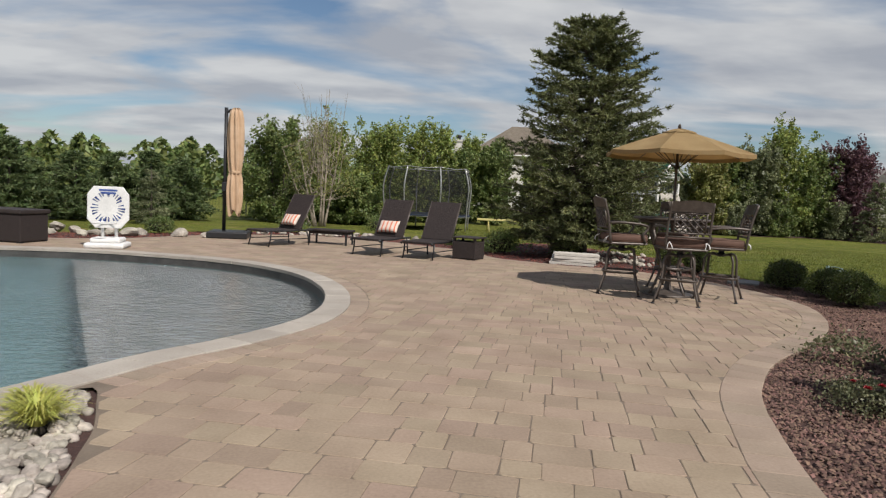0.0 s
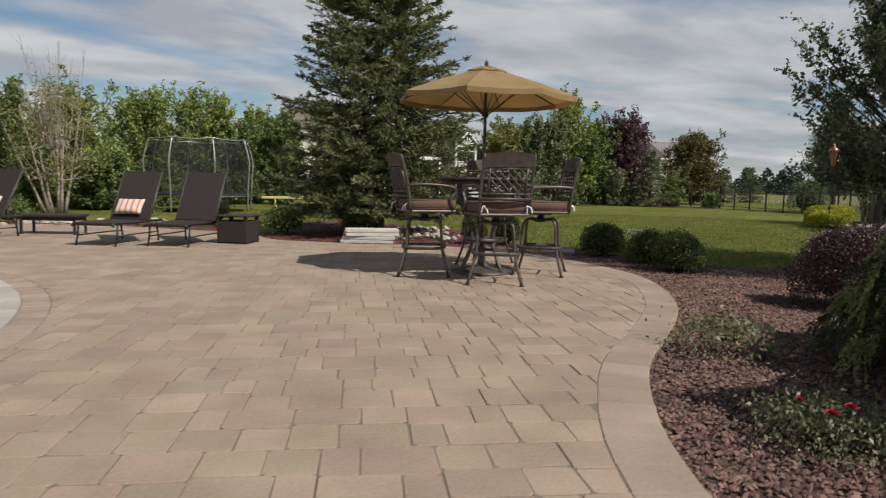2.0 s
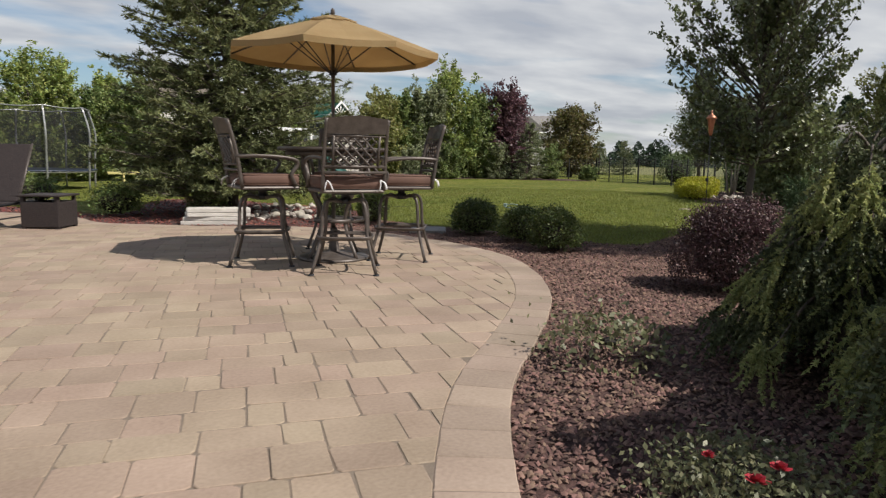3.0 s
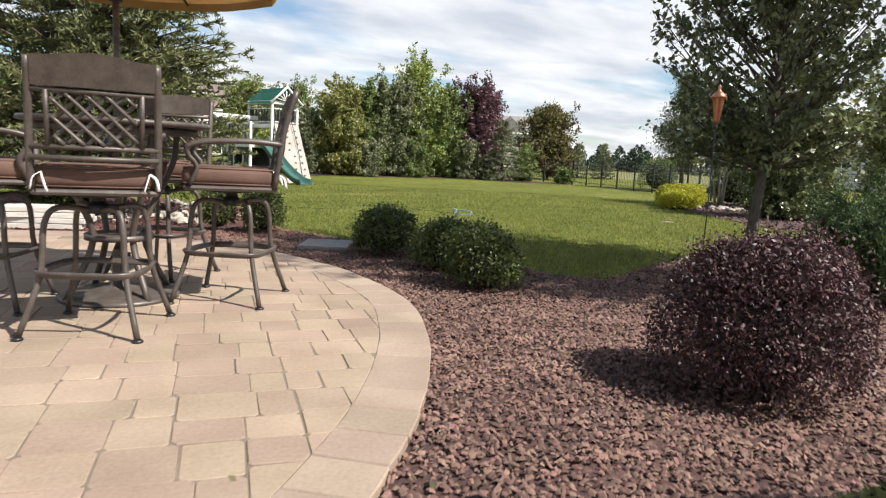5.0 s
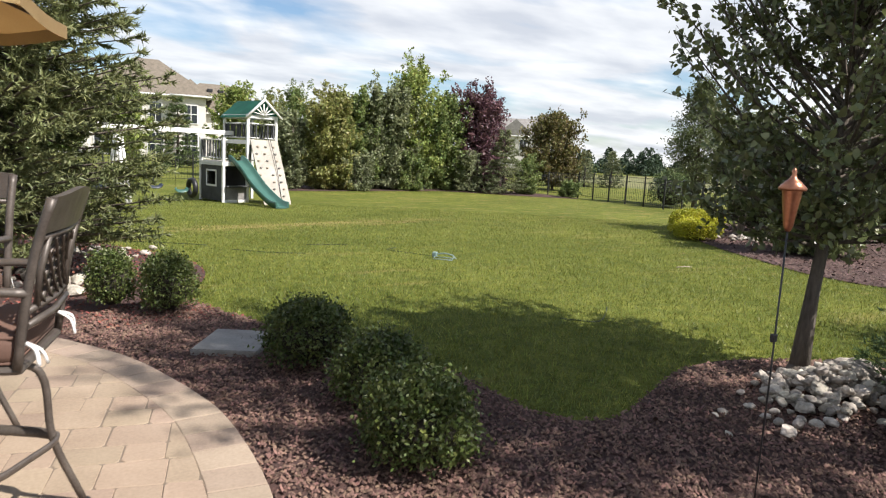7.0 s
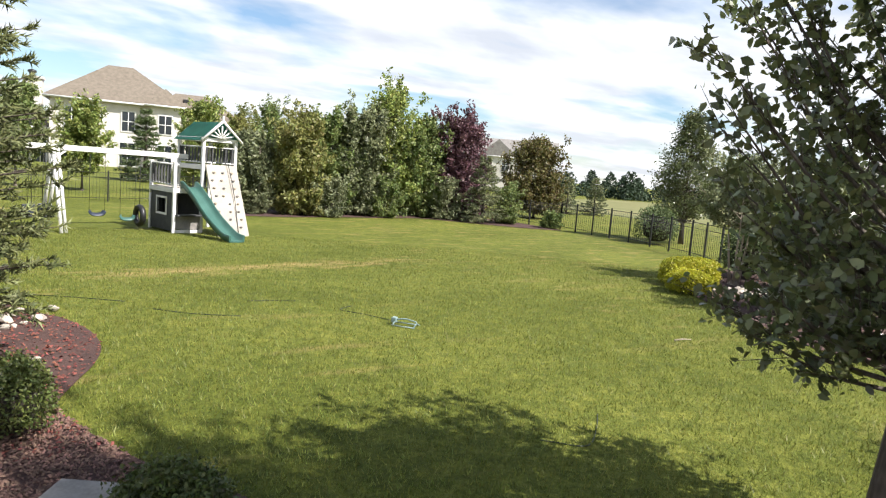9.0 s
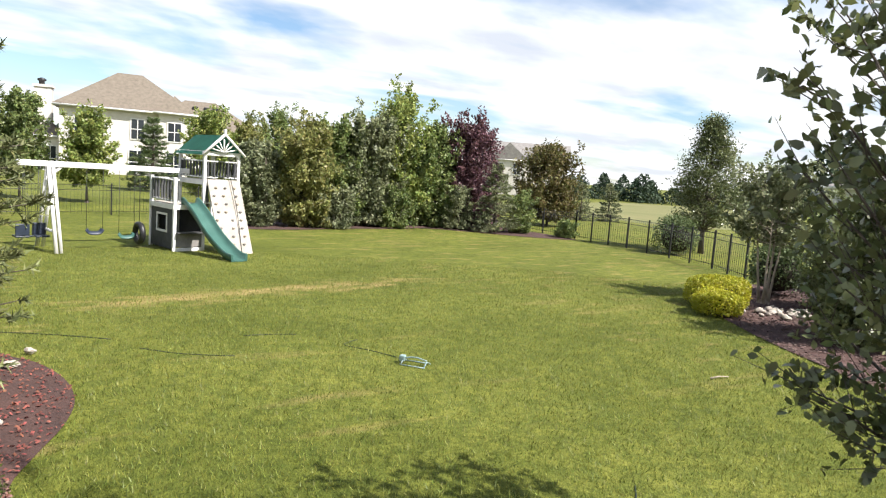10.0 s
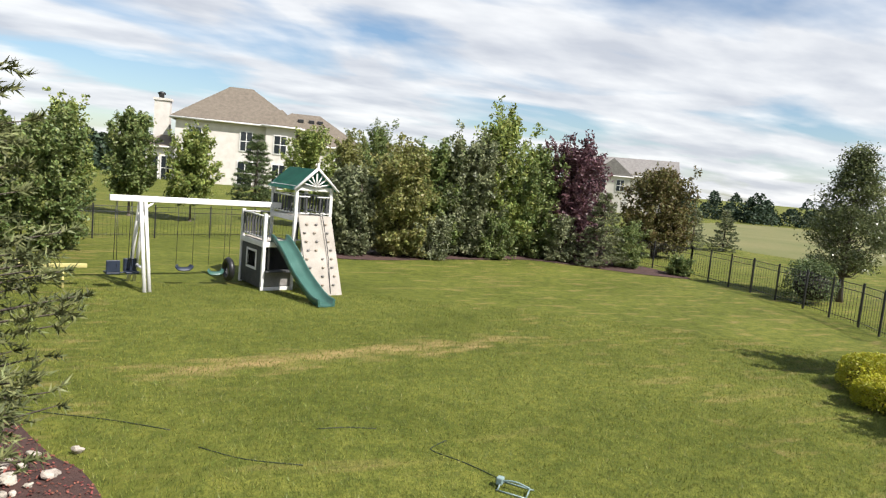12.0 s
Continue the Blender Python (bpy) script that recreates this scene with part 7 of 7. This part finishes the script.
# shrubbery behind the pool and trampoline
for k, (nm, x, y, h, r, m) in enumerate([("viburnum", -4.57, 24.06, 3.56, 1.52, M_LINDEN), ("viburnum", -3.20, 26.70, 3.84, 1.56, M_SHRUB), ("viburnum", -0.80, 27.72, 4.16, 1.60, M_SHRUB), ("viburnum", 1.43, 29.23, 4.28, 1.65, M_SHRUB),
                                         ("viburnum", 2.91, 29.45, 3.35, 0.89, M_LINDEN), ("viburnum", 4.53, 29.31, 3.97, 0.79, M_LINDEN), ("viburnum", -1.78, 24.38, 1.68, 1.05, M_LINDEN)]):
    spray_tree(nm, x, y, h, r * 1.05, m, M_BARK, 290 + k, trunk=0.02, stem=0.04, stems=4, boughs=140, sprigs=12, per=13, leaf=0.115, narrow=0.45, low_angle=8, grade=1.2, skirt=0.15, shoot=0.26, label="tall green shrub behind the trampoline", group="shrub border", category="shrub")
broadleaf("crape_myrtle", -2.80, 21.86, 3.62, 1.29, M_OLIVE, M_BARK_PALE, 300, trunk=0.30, stem=0.045, stems=6, clumps=70, per=45, leaf=0.07, clump=0.24, top_thin=0.1, bare=26, label="pale-stemmed crape myrtle with bare top shoots")
for k, (x, y, r, h) in enumerate([(2.13, 13.51, 0.39, 0.51), (-0.63, 18.74, 0.50, 0.56), (1.02, 17.20, 0.46, 0.52), (-3.21, 17.69, 0.39, 0.49), (-6.16, 15.31, 0.33, 0.38), (-7.24, 14.71, 0.33, 0.37), (3.46, 12.85, 0.31, 0.46)]):
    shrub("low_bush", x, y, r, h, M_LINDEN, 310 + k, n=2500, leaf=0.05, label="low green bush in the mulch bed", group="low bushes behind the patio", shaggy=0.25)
# evergreen hedge to the west
HEDGE = [(-13.67, 17.55, 1.96, 1.11), (-12.47, 18.10, 2.07, 1.18), (-11.20, 19.07, 1.87, 1.15), (-10.83, 17.45, 2.35, 0.71), (-10.14, 19.92, 2.13, 1.08), (-9.29, 20.94, 2.23, 1.09), (-8.44, 21.55, 2.33, 1.01), (-7.56, 22.40, 2.17, 0.92), (-14.96, 16.13, 2.07, 1.10), (-16.15, 14.59, 2.04, 1.08)]
for k, (x, y, h, r) in enumerate(HEDGE):
    conifer("arborvitae", x, y, h, r, M_PINE, 330 + k, whorls=18, arms=11, twigs=10, needles=10, needle=0.12, width=0.022, droop=-0.05, power=0.6, ragged=0.55, bare=0.03, label="green evergreen in a tall hedge", group="evergreen hedge")
conifer("small_spruce", -7.66, 19.25, 1.71, 0.57, M_SILVER, 345, whorls=16, arms=9, twigs=8, needles=9, needle=0.07, width=0.012, label="small grey-green spruce before the hedge")


def far_woods(name, places, h, spread, seed, material, label, per=260, leaf=0.5):
    """Woods on the skyline, many trees as one."""
    rng = np.random.default_rng(seed)
    out = []
    for x, y in places:
        hh = h * rng.uniform(0.6, 1.2)
        n = per
        u = rng.uniform(0, 1, n)
        r = spread * (1 - u ** 1.7) * np.sqrt(rng.uniform(0.1, 1, n)) + 0.1
        a = rng.uniform(0, 2 * np.pi, n)
        out.append(np.stack([x + r * np.cos(a), y + r * np.sin(a), LAWN_Z + hh * (0.03 + 0.97 * u)], 1))
    v, f = leaves(np.concatenate(out), leaf * 1.2, rng)
    return tagged(finish(name, np_mesh(name, v, f), material), label, "trees", kind="stuff")


rgw = np.random.default_rng(400)
t = rgw.uniform(0, 1, 150)
far_woods("far_woods", np.stack([67 + 70 * t, 112 - 82 * t], 1) + rgw.normal(0, 2.5, (150, 2)), 3.9, 2.2, 401, M_FARWOOD, "dark band of woods on the skyline", leaf=0.4)
t = rgw.uniform(0, 1, 170)
far_woods("far_woods", np.stack([-75 + 72 * t, 42 + 30 * t], 1) + rgw.normal(0, 3, (170, 2)), 4.5, 3.0, 402, M_LINDEN, "green woods behind the garden", leaf=0.6)
t = rgw.uniform(0, 1, 60)
far_woods("far_woods", np.stack([24 + 42 * t, 99 + 12 * t], 1) + rgw.normal(0, 3, (60, 2)), 5.6, 3.6, 403, M_FARWOOD, "dark woods behind the houses", leaf=0.7)
t = rgw.uniform(0, 1, 60)
far_woods("far_woods", np.stack([-4 + 14 * t, 102 + 5 * t], 1) + rgw.normal(0, 3, (60, 2)), 4.2, 3.6, 404, M_FARWOOD, "dark woods behind the houses", leaf=0.7)
t = rgw.uniform(0, 1, 90)
far_woods("far_woods", np.stack([64 + 30 * t, 38 - 50 * t], 1) + rgw.normal(0, 3, (90, 2)), 6.0, 3.0, 405, M_FARWOOD, "dark woods beyond the houses", leaf=0.7)


# ---- pavers, last ----
def stone_verts(outline, z0, z1, chamfer=0.006):
    """A paving stone: its outline, eased round the top."""
    o = np.asarray(outline)
    c = o.mean(0)
    d = o - c
    r = np.hypot(*d.T)[:, None]
    top = c + d * (1 - chamfer / r)
    low = np.c_[o, np.full(len(o), z1 - chamfer * 0.8)]
    return np.concatenate([np.c_[o, np.full(len(o), z0)], low, np.c_[top, np.full(len(o), z1)]])


def cut(poly, point, normal):
    """The part of a convex polygon on the side that normal points to."""
    out = []
    d = (poly - point) @ normal
    for i in range(len(poly)):
        j = (i + 1) % len(poly)
        if d[i] >= 0:
            out.append(poly[i])
        if d[i] * d[j] < 0:
            out.append(poly[i] + (poly[j] - poly[i]) * d[i] / (d[i] - d[j]))
    return np.array(out)


def blunt(w, h, rng, ease=0.013, rough=0.0035):
    """The outline of a tumbled block: a rectangle with worn corners."""
    e = ease * rng.uniform(0.6, 1.6, 4)
    x, y = w / 2, h / 2
    p = np.array([(-x + e[0], -y), (x - e[1], -y), (x, -y + e[1]), (x, y - e[2]), (x - e[2], y), (-x + e[3], y), (-x, y - e[3]), (-x, -y + e[0])])
    return p + rng.uniform(-rough, rough, p.shape)


def mesh_of(stones, name):
    """One mesh from many outlines of any number of corners."""
    vs, fs, at = [], [], 0
    for outline, z0, z1, ch in stones:
        k = len(outline)
        vs.append(stone_verts(outline, z0, z1, ch))
        for row in (0, k):
            fs += [[at + row + i, at + row + (i + 1) % k, at + row + k + (i + 1) % k, at + row + k + i] for i in range(k)]
        fs.append([at + 2 * k + i for i in range(k)])
        at += 3 * k
    me = bpy.data.meshes.new(name)
    me.from_pydata(np.concatenate(vs).tolist(), [], fs)
    return me


rng = np.random.default_rng(5)
COURSE = radians(-15)
ax, ay = np.array([math.cos(COURSE), math.sin(COURSE)]), np.array([-math.sin(COURSE), math.cos(COURSE)])
GAP, BAND = 0.0048, 0.47
SPLITS = [0.205, 0.235, 0.265]
PAIRS = [(0.15, 0.30), (0.30, 0.15), (0.205, 0.30), (0.30, 0.205), (0.205, 0.245), (0.245, 0.205)]
edge_in, pool_out = inward(PATIO, 0.275), inward(POOL, -0.215)
rock_out = inward(ROCKBED, -0.012)
block_meshes = {}
for w in (0.15, 0.205, 0.245, 0.30):
    for h in SPLITS:
        for k in range(3):
            block_meshes[w, h, k] = mesh_of([(blunt(w - GAP, h - GAP, rng), -0.05, 0.0, 0.0042)], "paver")
            block_meshes[w, h, k].materials.append(M_PAVER)
free, rest = [], []
for band in range(-30, 55):
    s = -16.0 + rng.uniform(0, 0.5)
    while s < 14.0:
        low = int(rng.integers(3))
        first = PAIRS[rng.integers(6)]
        others = [p for p in PAIRS if abs(sum(p) - sum(first)) < 0.001 and p != first]
        for row, pair, h, y in ((0, first, SPLITS[low], band * BAND + SPLITS[low] / 2), (1, others[rng.integers(len(others))], SPLITS[2 - low], (band + 1) * BAND - SPLITS[2 - low] / 2)):
            free.append((s + pair[0] / 2, y, pair[0], h))
            free.append((s + pair[0] + pair[1] / 2, y, pair[1], h))
        s += sum(first)
spots = np.array([(a * ax + b * ay) for a, b, _, _ in free])
ok = inside(spots, inward(PATIO, 0.03)) & ~inside(spots, inward(POOL, 0.0)) & ~inside(spots, ROCKBED)


def nearest(curve, p):
    i = np.argmin(((curve - p) ** 2).sum(1))
    t = curve[(i + 1) % len(curve)] - curve[i - 1]
    t /= np.hypot(*t)
    d = np.sqrt(((curve[i] - p) ** 2).sum())
    return curve[i], t, d


n_single = 0
for (a, b, w, h), spot, good in zip(free, spots, ok):
    if not good:
        continue
    whole = True
    outline = None
    for curve, want_inside in ((edge_in, True), (pool_out, False), (rock_out, False)):
        q, t, d = nearest(curve, spot)
        is_in = inside(spot[None], curve)[0]
        if d > 0.26 and is_in == want_inside:
            continue
        whole = False
        if outline is None:
            o = blunt(w - GAP, h - GAP, rng)
            outline = spot + o[:, :1] * ax + o[:, 1:] * ay
        normal = np.array([-t[1], t[0]])
        area_side = 1 if inside((q + 0.02 * normal)[None], curve)[0] else -1
        normal = normal * area_side * (1 if want_inside else -1)
        outline = cut(outline, q + normal * 0.001, normal)
        if len(outline) < 3:
            break
    z = rng.normal(0, 0.0012)
    near = -0.6 < spot[0] < 3.4 and 1.6 < spot[1] < 6.6
    if whole and near and n_single < 296:
        ob = new("paver", block_meshes[w, h, int(rng.integers(3))])
        ob.matrix_basis = Matrix.LocRotScale((spot[0], spot[1], z), Euler((0, 0, COURSE + (math.pi if rng.uniform() < 0.5 else 0))), None)
        ob.parent = patio
        n_single += 1
    elif whole:
        o = blunt(w - GAP, h - GAP, rng)
        rest.append((spot + o[:, :1] * ax + o[:, 1:] * ay, -0.05, z, 0.0038))
    elif len(outline) >= 3:
        x, y = outline.T
        if abs(np.dot(x, np.roll(y, -1)) - np.dot(y, np.roll(x, -1))) / 2 > 0.003:
            rest.append((outline, -0.05, z, 0.005))
field = finish("paver_field", mesh_of(rest, "paver_field"), M_PAVER)
field.parent = patio
tagged(field, "tumbled tan pavers laid in straight courses", kind="stuff")


def course(curve, inner_by, step, name, material, parent, z, rough=0.003, keep=None, gap=0.006):
    """Stones set side by side across an outline, each an object."""
    inner = inward(curve, inner_by)
    d = np.hypot(*(np.roll(curve, -1, 0) - curve).T)
    total = d.sum()
    count = int(total / step)
    length = np.r_[0, np.cumsum(d)]
    oc, ic = np.vstack([curve, curve[:1]]), np.vstack([inner, inner[:1]])
    def at(line, s):
        return np.array([np.interp(s % total, length, line[:, 0]), np.interp(s % total, length, line[:, 1])])
    made = []
    for i in range(count):
        a, b = total * i / count + gap / 2, total * (i + 1) / count - gap / 2
        m_ = (a + b) / 2
        p = np.array([at(oc, a), at(oc, m_), at(oc, b), at(ic, b), at(ic, m_), at(ic, a)])
        c = p.mean(0)
        if keep is not None and not keep(c):
            continue
        x, y = p.T
        if np.dot(x, np.roll(y, -1)) - np.dot(y, np.roll(x, -1)) < 0:
            p = p[::-1]
        p = p + rng.uniform(-rough, rough, p.shape)
        made.append((p - c, -0.05, 0.0, 0.006, c))
    for p, z0, z1, ch, c in made:
        me = mesh_of([(p, z0, z1, ch)], name)
        me.materials.append(material)
        ob = new(name, me)
        ob.location = (c[0], c[1], z + rng.normal(0, 0.001))
        ob.parent = parent
    return len(made)


course(PATIO, 0.275, 0.24, "border_stone", M_BORDER, patio, 0.001, keep=None)
course(POOL, -0.21, 0.155, "border_stone", M_BORDER, patio, 0.001, keep=lambda c: not inside(np.array([c]), inward(ROCKBED, -0.06))[0])
coping = thing("pool_coping", label="pale grey stone coping round the pool edge", category="pool edge", kind="structure")
course(POOL, 0.30, 0.46, "coping_stone", M_COPING, coping, 0.012, gap=0.005)
